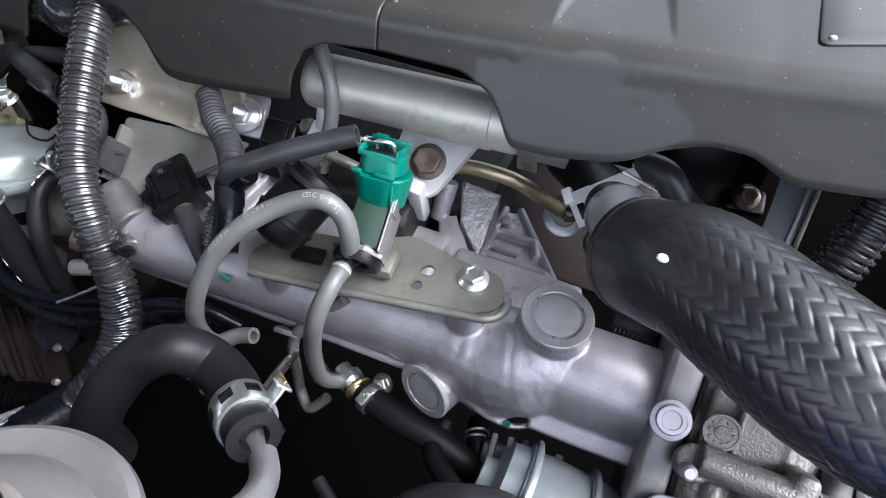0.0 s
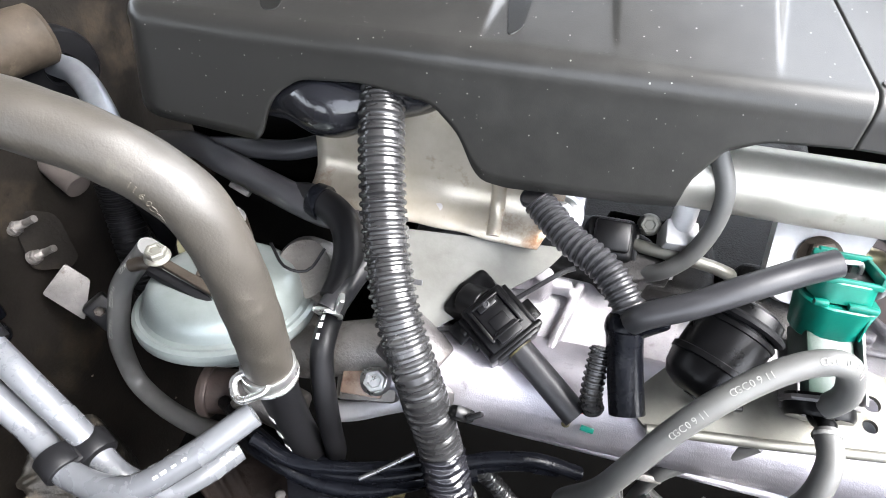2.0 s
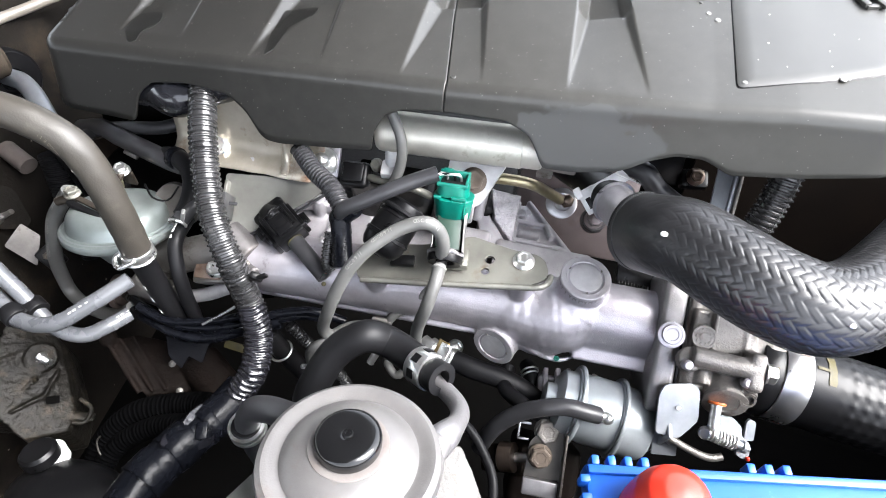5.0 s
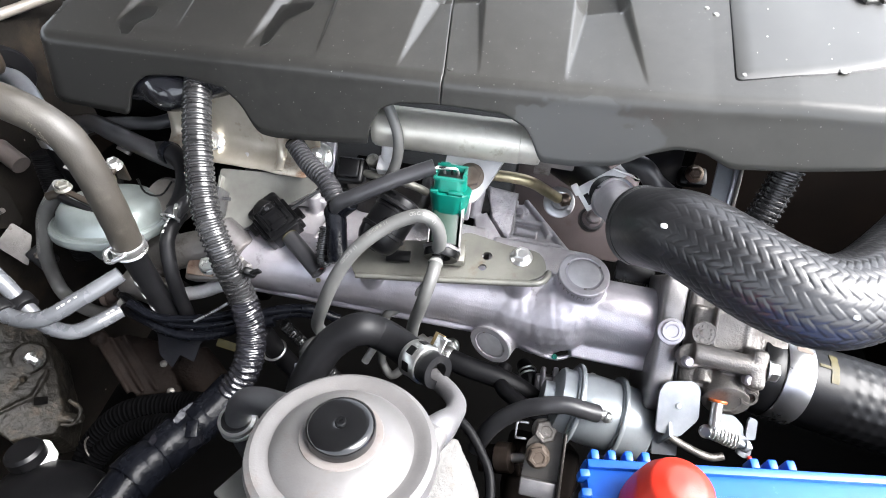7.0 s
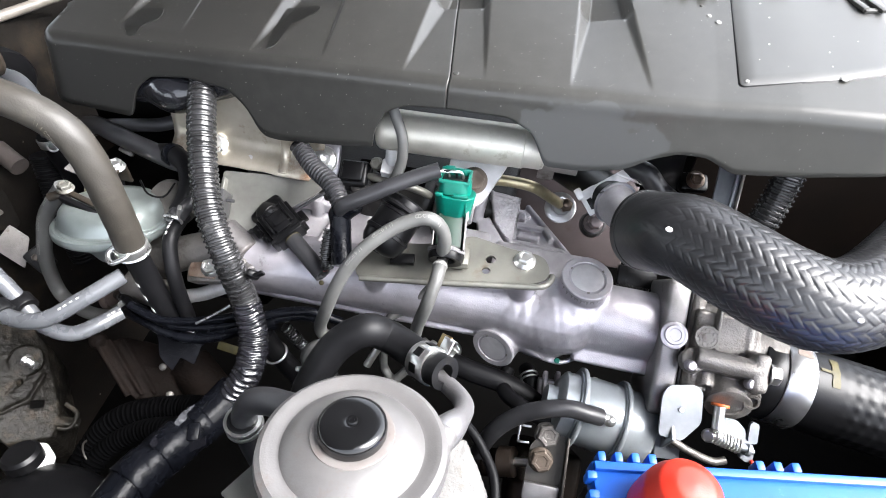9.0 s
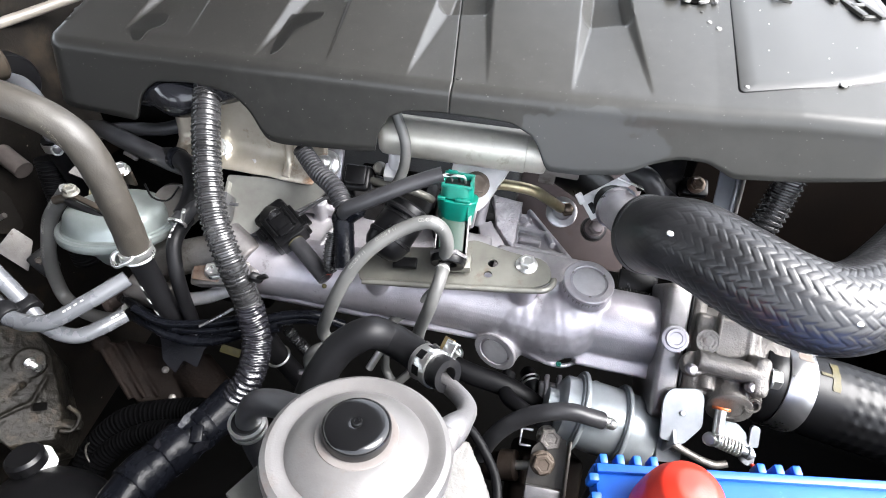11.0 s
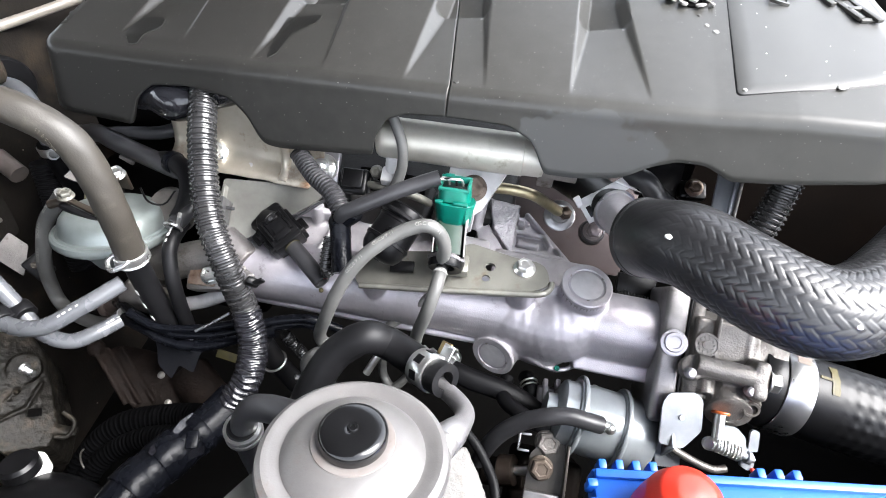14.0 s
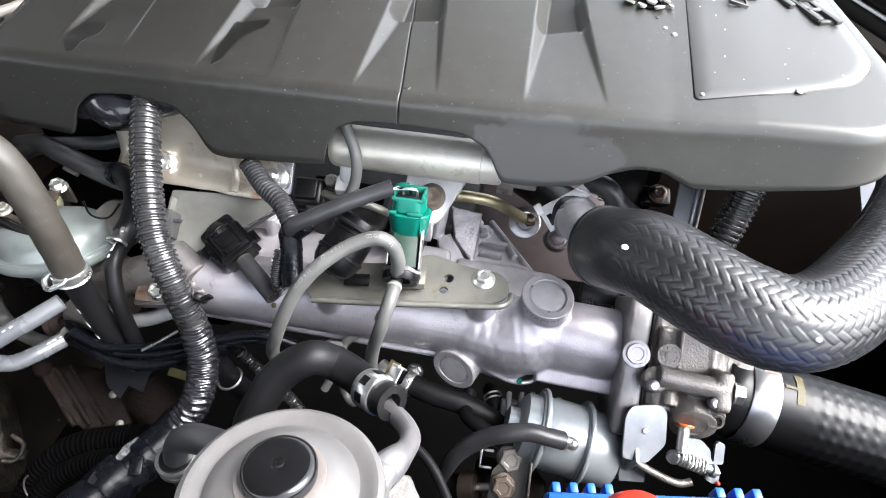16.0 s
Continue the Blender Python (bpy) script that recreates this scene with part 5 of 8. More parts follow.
# Black backing sheet that paints the shaded gap under the rail.
part("rubber_pad", rbox((-0.185, 0.2905, 0.237), (0.060, 0.010, 0.030), 0.003, pose(0, 0, 0, 26, 0, 0).to_3x3()), M_DARKSHELL, injector, "near-black sheet standing in for shade behind the plug")
part("end_block", rbox((-0.040, 0.2925, 0.283), (0.034, 0.016, 0.012), 0.0015), M_ALU_DULL, rail, "pale end bracket")
part("end_tab", rbox((-0.048, 0.296, 0.268), (0.014, 0.005, 0.022), 0.001, pose(0, 0, 0, 20, 0, 0).to_3x3()), M_ALU_DULL, rail)
leak = thing("leak_off_hose", (-0.17, 0.27, 0.26), "thin grey rubber leak-off hose over the rail", "hose")
part("hose", tube([(-0.186, 0.284, 0.326), (-0.178, 0.2775, 0.3135), (-0.1695, 0.2685, 0.2985), (-0.1685, 0.262, 0.280), (-0.174, 0.2560, 0.262), (-0.184, 0.2530, 0.249), (-0.194, 0.2560, 0.240)], 0.0046, 16), M_RUBBER, leak)
part("steel_line", tube([(-0.205, 0.268, 0.25), (-0.19, 0.262, 0.2545), (-0.165, 0.26, 0.2545), (-0.15, 0.262, 0.249), (-0.145, 0.268, 0.24)], 0.0036, 12), M_ZINC, leak, "bent steel injector line")

# ---------------------------------------------------------------- valve bracket
def bracket_z(x):
    return 0.2325 + (x + 0.10) * 0.075


bracket = thing("valve_bracket", (-0.11, 0.205, 0.23), "yellow zinc-plated steel bracket bolted on the manifold", "bracket")
ba = turned((1, 0.135, 0.075), (0, -0.06, 1))
b0 = Vector((-0.052, 0.2145, bracket_z(-0.052) + 0.0008))


def to_bracket(x, y):
    v = ba.transposed() @ (Vector((x, y, bracket_z(x))) - b0)
    return (v.x, v.y)


out = rounded([to_bracket(-0.183, 0.1735), to_bracket(-0.125, 0.1795), to_bracket(-0.048, 0.1915), to_bracket(-0.0285, 0.203), to_bracket(-0.036, 0.2245), to_bracket(-0.06, 0.2255), to_bracket(-0.098, 0.2345), to_bracket(-0.135, 0.2185), to_bracket(-0.17, 0.2135), to_bracket(-0.19, 0.19)],
              [0.008, 0.004, 0.012, 0.014, 0.014, 0.01, 0.004, 0.006, 0.008, 0.010], 6)
h1, h2 = to_bracket(-0.0795, 0.2125), to_bracket(-0.0815, 0.2005)
soft_edges(part("plate", plate(out, 0.0024, b0, ba, [(*h1, 0.0042), (*h2, 0.0034)]), M_ZINC, bracket), 0.0008, 2)
# rolled front edge
lip = []
for k in range(31):
    x = -0.181 + (0.140) * k / 30
    y = 0.1745 + 0.006 * min(1, (k / 30) / 0.38) + max(0, k / 30 - 0.38) * 0.0185
    lip.append(Vector((x, y, bracket_z(x) - 0.0015)))
for k in range(1, 9):
    a = -math.pi / 2 + math.pi * 0.55 * k / 8
    lip.append(Vector((-0.048 + 0.0125 * math.cos(a) + 0.007, 0.2045 + 0.0125 * math.sin(a), bracket_z(-0.03) - 0.0015)))
part("rolled_edge", tube(None, 0.0026, 10, path=lip), M_ZINC, bracket, "bright rolled edge")
bolt(b0 + Vector((0, 0.0015, 0.0)), ba @ Vector((0, 0, 1)), bracket, 0.012, 0.006, 0.0092, label="bright flange bolt")

# ---------------------------------------------------------------- vacuum switching valve with green plug
valve = thing("vacuum_valve", (-0.116, 0.21, 0.235), "vacuum solenoid valve in a plated clip with a green plug", "valve")
vx = Vector((1, 0.04, 0.02)).normalized()
vdir = Vector((-0.02, 0.46, 0.88)).normalized()
va = turned(vx, vdir)
GT, GB = Vector((-0.1185, 0.2405, 0.3015)), Vector((-0.116, 0.2265, 0.266))
ga = turned(vx, GT - GB)
gz = (GT - GB).normalized()
def soft_block(base, axes, w0, d0, w1, d1, h, corner=0.006, rim=0.0008, k=6):
    """A tapered block with rounded corners, standing on base along the axes' z."""
    bm = bmesh.new()
    rings = []
    for z, f in ((0.0, 0.94), (rim, 1.0), (h - rim, 1.0), (h, 0.95)):
        t = z / h
        w, d = (w0 + (w1 - w0) * t) / 2 * f, (d0 + (d1 - d0) * t) / 2 * f
        c = min(corner, w * 0.9, d * 0.9)
        ring = []
        for cx, cy, a0 in ((w - c, d - c, 0), (c - w, d - c, 90), (c - w, c - d, 180), (w - c, c - d, 270)):
            for j in range(k + 1):
                an = radians(a0 + 90 * j / k)
                ring.append(bm.verts.new(Vector(base) + axes @ Vector((cx + c * math.cos(an), cy + c * math.sin(an), z))))
        rings.append(ring)
    for p, q in zip(rings, rings[1:]):
        for j in range(len(p)):
            i = (j + 1) % len(p)
            bm.faces.new((p[j], p[i], q[i], q[j]))
    bm.faces.new(rings[0][::-1])
    bm.faces.new(rings[-1])
    return bm


plug = part("green_plug", soft_block(GB - gz * 0.0015, ga, 0.0275, 0.0235, 0.0330, 0.0285, 0.0195, 0.0115, 0.0008, 9), M_GREEN, valve, "green plastic plug")
part("plug_neck", soft_block(GB + gz * 0.0185, ga, 0.0262, 0.0215, 0.0252, 0.0205, 0.0105, 0.008, 0.0006, 8), M_GREEN, plug)
part("collar_rim", join(*[rbox(GB + gz * 0.0195 + ga @ Vector((sx, -0.0125, 0)), (w_, 0.003, 0.0030), 0.0008, ga) for sx, w_ in ((-0.0108, 0.006), (0.0060, 0.012))]), M_GREEN, plug)
for sx, sy, h in ((-0.0112, 0.0, 0.0055), (0.0112, 0.0, 0.0065), (0, 0.0088, 0.0075), (0.0, -0.0088, 0.0032)):
    part("plug_rim", rbox(GB + gz * (0.0285 + h / 2 - 0.001) + ga @ Vector((sx, sy, 0)), (0.0022 if sx else 0.0245, 0.0195 if sx else 0.0020, h), 0.0007, ga), M_GREEN, plug)
part("latch", rbox(GB + gz * 0.0320 + ga @ Vector((-0.006, 0.0092, 0)), (0.008, 0.003, 0.008), 0.001, ga), M_GREEN, plug, "raised green latch")
for sx in (0.0105,):
    part("side_rib", rbox(GB + gz * 0.009 + ga @ Vector((sx, -0.0118, 0)), (0.0012, 0.0016, 0.012), 0.0005, ga), M_GREEN, plug)
part("plug_seal", rbox(GB + gz * 0.0287, (0.0205, 0.0160, 0.002), 0.0008, ga), M_RUBBER_DARK, plug, "dark rubber wire seal")
for sx, mat in ((-0.005, M_RUBBER_PALE), (0.001, M_RUBBER_DARK), (0.006, M_STEEL)):
    part("wire", tube([GB + gz * 0.0275 + ga @ Vector((sx, 0.001, 0)), GB + gz * 0.034 + ga @ Vector((sx - 0.001, 0, 0)), GB + gz * 0.0355 + ga @ Vector((sx - 0.006, -0.002, 0)), GB + gz * 0.0345 + ga @ Vector((-0.012, -0.003, 0)), (-0.1345, 0.2275, 0.3055)], 0.0011, 8, 0.002), mat, plug, "thin wire")
PF = Vector((-0.1140, 0.1935, 0.2520))
vb_dir = (GB - PF).normalized()
va = turned(Vector((1, 0.12, 0.03)), vb_dir)
vlen = (GB - PF).length
part("valve_body", rbox(PF.lerp(GB, 0.55), (0.0205, 0.0190, vlen * 0.95), 0.002, va), M_PALEGREEN, valve, "pale green valve body")
part("clip_side", rbox(PF.lerp(GB, 0.46) + va @ Vector((0.0122, -0.001, 0)), (0.0014, 0.023, vlen * 0.86), 0.0006, va), M_FLANGE, valve, "plated steel clip side")
part("clip_side", rbox(PF.lerp(GB, 0.30) + va @ Vector((-0.0122, 0.002, 0)), (0.0014, 0.017, vlen * 0.5), 0.0006, va), M_FLANGE, valve, "plated steel clip side")
part("clip_tooth", rbox(PF.lerp(GB, 0.84) + va @ Vector((0.0124, -0.006, 0)), (0.0014, 0.010, 0.010), 0.0005, va), M_FLANGE, valve)
part("clip_mouth", lathe([(-0.0015, 0.0140), (-0.0015, 0.0158), (0.0, 0.0161), (0.0012, 0.0156), (0.0012, 0.0140)], PF + vb_dir * 0.001, -vb_dir, 8, 0.39), M_FLANGE, valve, "plated clip mouth round the ports", smooth=False)
part("clip_base", rbox(PF.lerp(GB, 0.4) + va @ Vector((0, 0.0115, 0)), (0.025, 0.0015, vlen * 0.9), 0.0005, va), M_FLANGE, valve, "plated steel clip base")
part("clip_foot", rbox((-0.1065, 0.203, 0.2395), (0.020, 0.018, 0.008), 0.002, turned((1, 0.1, 0.07), (0, -0.05, 1))), M_ZINC, valve)
part("port_face", lathe([(-0.004, 0.0138), (0.004, 0.0142), (0.006, 0.013), (0.005, 0.0078), (0.001, 0.0068), (0.001, 0)], PF, -vb_dir, 32), M_PLASTIC, valve, "round black port face")
part("upper_port", tube([PF + Vector((0.001, 0.002, 0.002)), PF + Vector((-0.0035, -0.0055, 0.0035)), (-0.1155, 0.1875, 0.2585), (-0.1160, 0.188, 0.264)], 0.0040, 14, 0.002), M_PLASTIC, valve, "black port elbow")
part("lower_port", tube([PF + Vector((0.0, 0.002, -0.002)), PF + Vector((-0.002, -0.007, 0.001)), (-0.1145, 0.1825, 0.2565), (-0.1153, 0.1775, 0.2572)], 0.0040, 14, 0.002), M_PLASTIC, valve, "black port elbow")

# ---------------------------------------------------------------- vacuum hoses at the valve
GLYPH = {}


def hose_print(path_pts, r, s0, side, text="CGC0911", pitch=0.0028, size=0.0040):
    """Small printed characters that run back along a hose on the side that faces `side`."""
    fr = frames_along(spline(path_pts, 0.001))
    bms = []
    for i, ch in enumerate(text):
        if ch not in GLYPH:
            g = letter_mesh(ch, 1.0, 0.02)
            me = bpy.data.meshes.new("glyph")
            g.to_mesh(me)
            g.free()
            GLYPH[ch] = me
        p, t, u, v = fr[min(len(fr) - 2, int((s0 + (len(text) - 1 - i) * pitch) / 0.001))]
        d = (Vector(side) - t * Vector(side).dot(t)).normalized()
        bm = bmesh.new()
        bm.from_mesh(GLYPH[ch])
        rot = turned(-t, d)
        bmesh.ops.transform(bm, matrix=Matrix.Translation(p + d * (r + 0.00003) - rot @ Vector((0, size * 0.35, 0))) @ rot.to_4x4() @ Matrix.Scale(size, 4), verts=bm.verts)
        bms.append(bm)
    return join(*bms)


LOOP = [(-0.1161, 0.1882, 0.2606), (-0.1150, 0.1876, 0.2738), (-0.1189, 0.1895, 0.2856), (-0.1275, 0.1881, 0.2940), (-0.1397, 0.1847, 0.2923), (-0.1542, 0.1770, 0.2861), (-0.1690, 0.1666, 0.2757), (-0.1805, 0.1571, 0.2616), (-0.1901, 0.1482, 0.2422), (-0.1987, 0.1427, 0.2173), (-0.2085, 0.1458, 0.1839), (-0.2049, 0.1501, 0.1659), (-0.1922, 0.1576, 0.1708), (-0.1790, 0.1592, 0.1770)]
hose_a = thing("vacuum_hose", LOOP[5], "grey rubber vacuum hose looping from the valve", "hose", "vacuum hoses")
part("hose", tube(LOOP, 0.0053, 20, 0.003, hollow=0.4), M_RUBBER_PALE, hose_a)
part("print", hose_print(LOOP, 0.0053, 0.032, (-0.3, -0.5, 0.9)), M_INK, hose_a, "pale printed characters", smooth=False)
part("print", hose_print(LOOP, 0.0053, 0.066, (-0.5, -0.5, 0.7)), M_INK, hose_a, "pale printed characters", smooth=False)
part("print", hose_print(LOOP, 0.0053, 0.094, (-0.4, -0.8, 0.5)), M_INK, hose_a, "pale printed characters", smooth=False)
LOW2 = [(-0.1153, 0.1787, 0.2572), (-0.1155, 0.1640, 0.2560), (-0.1195, 0.1515, 0.2385), (-0.1273, 0.1531, 0.2005), (-0.1303, 0.1585, 0.1589), (-0.1254, 0.1716, 0.1364), (-0.1403, 0.1739, 0.1284), (-0.1583, 0.1838, 0.1280)]
hose_b = thing("vacuum_hose", LOW2[3], "grey rubber vacuum hose hanging down from the valve", "hose", "vacuum hoses")
part("hose", tube(LOW2, 0.0052, 20, 0.003, hollow=0.4), M_RUBBER_PALE, hose_b)
part("hose_end", ring_band((-0.1154, 0.1765, 0.2572), (0, -0.99, -0.1), 0.0053, 0.0016, 0.0005, 24), M_INK, hose_b, "pale hose end")
LOW3 = [(-0.1237, 0.1880, 0.2129), (-0.1344, 0.1840, 0.1992), (-0.1422, 0.1849, 0.1815), (-0.1576, 0.1776, 0.1710), (-0.1630, 0.1730, 0.1489), (-0.1629, 0.1703, 0.1182), (-0.1616, 0.1676, 0.1009), (-0.1504, 0.1600, 0.0960), (-0.1375, 0.1667, 0.1103)]
pipe_c = thing("vacuum_pipe", LOW3[3], "thin grey steel vacuum pipe under the bracket", "pipe")
part("pipe", tube(LOW3, 0.0040, 16, 0.003), M_RUBBER_PALE, pipe_c)
part("branch", tube([(-0.158, 0.169, 0.155), (-0.166, 0.158, 0.142), (-0.172, 0.150, 0.130)], 0.0036, 14), M_STEEL, pipe_c, "short bright pipe stub")
part("bracket_tab", rbox((-0.166, 0.181, 0.160), (0.018, 0.004, 0.026), 0.001, pose(0, 0, 0, 38, 0, 4).to_3x3()), M_ALU_DULL, pipe_c, "small grey pipe tab")

# ---------------------------------------------------------------- black sensor on the bracket
sensor = thing("vacuum_sensor", (-0.158, 0.2, 0.25), "black plastic round vacuum sensor on the bracket", "sensor")
s_dir = Vector((-0.37, -0.78, -0.50)).normalized()
S0 = Vector((-0.1510, 0.2215, 0.2745))
part("canister", lathe([(0, 0.0), (0, 0.013), (0.002, 0.0165), (0.006, 0.0172), (0.012, 0.0172), (0.0125, 0.0182), (0.0145, 0.0182), (0.015, 0.0176), (0.030, 0.0176), (0.0305, 0.0188), (0.033, 0.0188), (0.0335, 0.0180), (0.040, 0.0172), (0.045, 0.0145), (0.0475, 0.009), (0.048, 0.0035), (0.0472, 0.003), (0.0472, 0)], S0, s_dir, 48), M_PLASTIC, sensor)
part("port_ring", lathe([(0, 0.0034), (0.0012, 0.0034), (0.0012, 0.0022), (0.0002, 0.002)], S0 + s_dir * 0.0475, s_dir, 20), M_PLASTIC, sensor)
part("foot", rbox((-0.150, 0.1945, 0.2345), (0.020, 0.010, 0.004), 0.001, turned((1, 0.12, 0.08), (0, -0.1, 1))), M_PLASTIC, sensor)
part("strap", wire_loop(S0 + s_dir * 0.009, s_dir, 0.0182, 0.0022, 36, math.pi * 1.3, 0.2), M_RUBBER_DARK, sensor, "black rubber strap")


# ---------------------------------------------------------------- wiring looms
LOOMP = [(-0.3450, 0.3050, 0.3320), (-0.3432, 0.2770, 0.3195), (-0.3335, 0.2415, 0.2975), (-0.3199, 0.2063, 0.2716), (-0.3060, 0.1814, 0.2529), (-0.2897, 0.1629, 0.2288), (-0.2744, 0.1488, 0.1903), (-0.2636, 0.1302, 0.1712), (-0.2598, 0.1050, 0.1592), (-0.2679, 0.0840, 0.1481)]
loom = thing("wiring_loom", LOOMP[4], "thick glossy black corrugated wiring loom", "wiring loom")
part("conduit", corrugated(LOOMP, 0.0118, 0.0044, 0.0014, 26, 0.0006, 0.0002), M_LOOM, loom)
TAIL = [(-0.2685, 0.094, 0.142), (-0.279, 0.066, 0.142), (-0.2925, 0.036, 0.148), (-0.305, 0.004, 0.152), (-0.312, -0.035, 0.152)]
tail = part("taped_branch", tube(TAIL, 0.0165, 26, 0.004), M_TAPE, loom, "taped black loom trunk")
part("tape_wrap", ring_band(TAIL[2], Vector(TAIL[3]) - Vector(TAIL[2]), 0.0165, 0.018, 0.0016, 36), M_TAPE, tail)
part("tape_wrap", ring_band(Vector(TAIL[1]).lerp(Vector(TAIL[2]), 0.3), Vector(TAIL[2]) - Vector(TAIL[1]), 0.0163, 0.010, 0.0012, 36), M_TAPE, tail)
for f, w_, th in ((0.15, 0.016, 0.0014), (0.55, 0.013, 0.0010), (0.86, 0.020, 0.0018)):
    part("tape_wrap", ring_band(Vector(TAIL[2]).lerp(Vector(TAIL[3]), f) + Vector((0, 0, 0.0004)), Vector(TAIL[3]) - Vector(TAIL[2]) + Vector((0.004 * f, 0, 0.002)), 0.0164, w_, th, 36), M_TAPE, tail)
for p, a_ in (((-0.2885, 0.0560, 0.1615), 20), ((-0.2710, 0.0370, 0.1580), -35), ((-0.2965, 0.0330, 0.1655), 40)):
    part("torn_tape", plate(rounded([(-0.011, -0.002), (0.009, -0.003), (0.012, 0.002), (0.0, 0.004), (-0.010, 0.002)], 0.001, 3), 0.0006, p, pose(0, 0, 0, 30, a_, 60 + a_).to_3x3()), M_SHINYTAPE, tail, "torn flap of shiny tape")
part("tape_sleeve", tube(LOOMP[6:] , 0.0124, 40, 0.0006, lambda s, i, a: 0.0121 + 0.0005 * math.sin(s * 1430 + 1.6 * math.sin(a * 3)) + 0.0003 * math.sin(s * 520 + a * 5)), M_SHINYTAPE, loom, "shiny wrinkled tape over the conduit")
part("clip", rbox((-0.2765, 0.046, 0.161), (0.009, 0.014, 0.004), 0.0015, pose(0, 0, 0, 10, 10, 20).to_3x3()), M_TAPE, loom, "black plastic retaining clip")
part("loom_clip", join(rbox((-0.2680, 0.160, 0.2190), (0.012, 0.007, 0.010), 0.0025, pose(0, 0, 0, 20, 30, 10).to_3x3()), rbox((-0.2610, 0.159, 0.2230), (0.008, 0.003, 0.007), 0.001, pose(0, 0, 0, 20, -20, 25).to_3x3())), M_PLASTIC, loom, "black plastic loom clip")
part("taped_head", tube([(-0.425, 0.290, 0.298), (-0.400, 0.280, 0.300), (-0.375, 0.272, 0.303), (-0.350, 0.274, 0.307), (-0.326, 0.284, 0.316), (-0.305, 0.300, 0.326)], lambda s: 0.0180 + 0.0016 * math.sin(s * 130) - 0.004 * step01((s - 0.05) / 0.04), 24, 0.0025), M_SLICK, loom, "crumpled shiny black taped branch")

SL = [(-0.2570, 0.2549, 0.2837), (-0.2538, 0.2532, 0.2800), (-0.2360, 0.2362, 0.2777), (-0.2172, 0.2223, 0.2775), (-0.2049, 0.2092, 0.2721), (-0.1982, 0.2001, 0.2640)]
branch = thing("sensor_loom", (-0.205, 0.2, 0.265), "black corrugated branch loom with taped joint", "wiring loom")
part("conduit", corrugated(SL, 0.0082, 0.0036, 0.0012, 22, 0.0006), M_SHEATH, branch)
casting("joint_tape", [ball((-0.2035, 0.202, 0.2645), 0.0092), rod((-0.2035, 0.202, 0.2645), (-0.19, 0.2045, 0.278), 0.0078, 20), rod((-0.2035, 0.202, 0.2645), (-0.2, 0.193, 0.254), 0.0084, 20)], M_TAPE, branch, 0.0012, 3, "black taped joint")
part("sleeve", tube([(-0.2015, 0.2005, 0.272), (-0.1976, 0.2, 0.279), (-0.1800, 0.2042, 0.2895), (-0.1610, 0.2130, 0.2975), (-0.1426, 0.2225, 0.3029), (-0.1293, 0.2282, 0.3070)], 0.0060, 20, 0.003, hollow=0.3), M_SHEATH, branch, "smooth grey-black wire sleeve")
part("down_leg", tube([(-0.203, 0.200, 0.266), (-0.2, 0.192, 0.255), (-0.1965, 0.181, 0.246), (-0.1935, 0.172, 0.2395)], 0.0082, 20, 0.003), M_TAPE, branch, "black taped lead")
part("ribbed_leg", corrugated([(-0.2105, 0.196, 0.252), (-0.2105, 0.186, 0.243), (-0.2095, 0.178, 0.234), (-0.2065, 0.175, 0.228)], 0.0055, 0.003, 0.001, 16, 0.0006), M_LOOM, branch, "thin black ribbed lead")
for k, m in enumerate((M_RED, M_ORANGE, M_PLASTIC)):
    part("wire", tube([(-0.218, 0.1785 + 0.0015 * k, 0.2225), (-0.2135, 0.176 + 0.001 * k, 0.2225 + 0.0015 * k), (-0.2085, 0.175, 0.226 + 0.001 * k)], 0.0012, 8, 0.002), m, branch, "thin coloured wire")

# ---------------------------------------------------------------- pressure sensor plug on the manifold
psen = thing("pressure_sensor", (-0.262, 0.205, 0.22), "black plastic sensor plug with rubber cable sleeve", "sensor")
pd = Vector((0.80, -0.56, -0.21)).normalized()
pa = turned(pd, (0.1, -0.45, 0.9))
PC = Vector((-0.2615, 0.209, 0.2335))
pb = part("plug_body", rbox(PC, (0.034, 0.030, 0.020), 0.002, pa), M_PLASTIC, psen)
part("plug_top", rbox(PC + pa @ Vector((-0.002, 0, 0.0105)), (0.022, 0.018, 0.003), 0.0008, pa), M_PLASTIC, pb)
part("plug_frame", join(*[rbox(PC + pa @ Vector((-0.002, sy, 0.0112)), (0.024, 0.002, 0.0045), 0.0005, pa) for sy in (-0.0105, 0.0105)]), M_PLASTIC, pb)
part("plug_mark", rbox(PC + pa @ Vector((0.003, 0.0, 0.0124)), (0.010, 0.011, 0.0012), 0.0005, pa), M_HOSEBLACK, pb, "moulded square mark")
part("plug_step", rbox(PC + pa @ Vector((-0.0105, 0.0, 0.0125)), (0.006, 0.013, 0.0035), 0.0012, pa), M_PLASTIC, pb)
part("plug_dimple", lathe([(0, 0.0022), (0.0006, 0.0022), (0.0008, 0.0014), (0.0002, 0.0010), (0.0002, 0)], PC + pa @ Vector((-0.0105, 0.0, 0.0142)), pa @ Vector((0, 0, 1)), 16), M_SHEATH, pb)
part("latch_arm", rbox(PC + pa @ Vector((0.010, 0.0, 0.0135)), (0.008, 0.016, 0.0022), 0.0008, pa), M_PLASTIC, pb)
for sx in (-0.008, 0.003):
    part("side_tooth", rbox(PC + pa @ Vector((sx, -0.0185, -0.001)), (0.005, 0.005, 0.010), 0.0008, pa), M_PLASTIC, pb)
for sy in (-1, 1):
    part("side_rail", rbox(PC + pa @ Vector((0.0, sy * 0.0165, 0.002)), (0.030, 0.004, 0.006), 0.0008, pa), M_PLASTIC, pb)
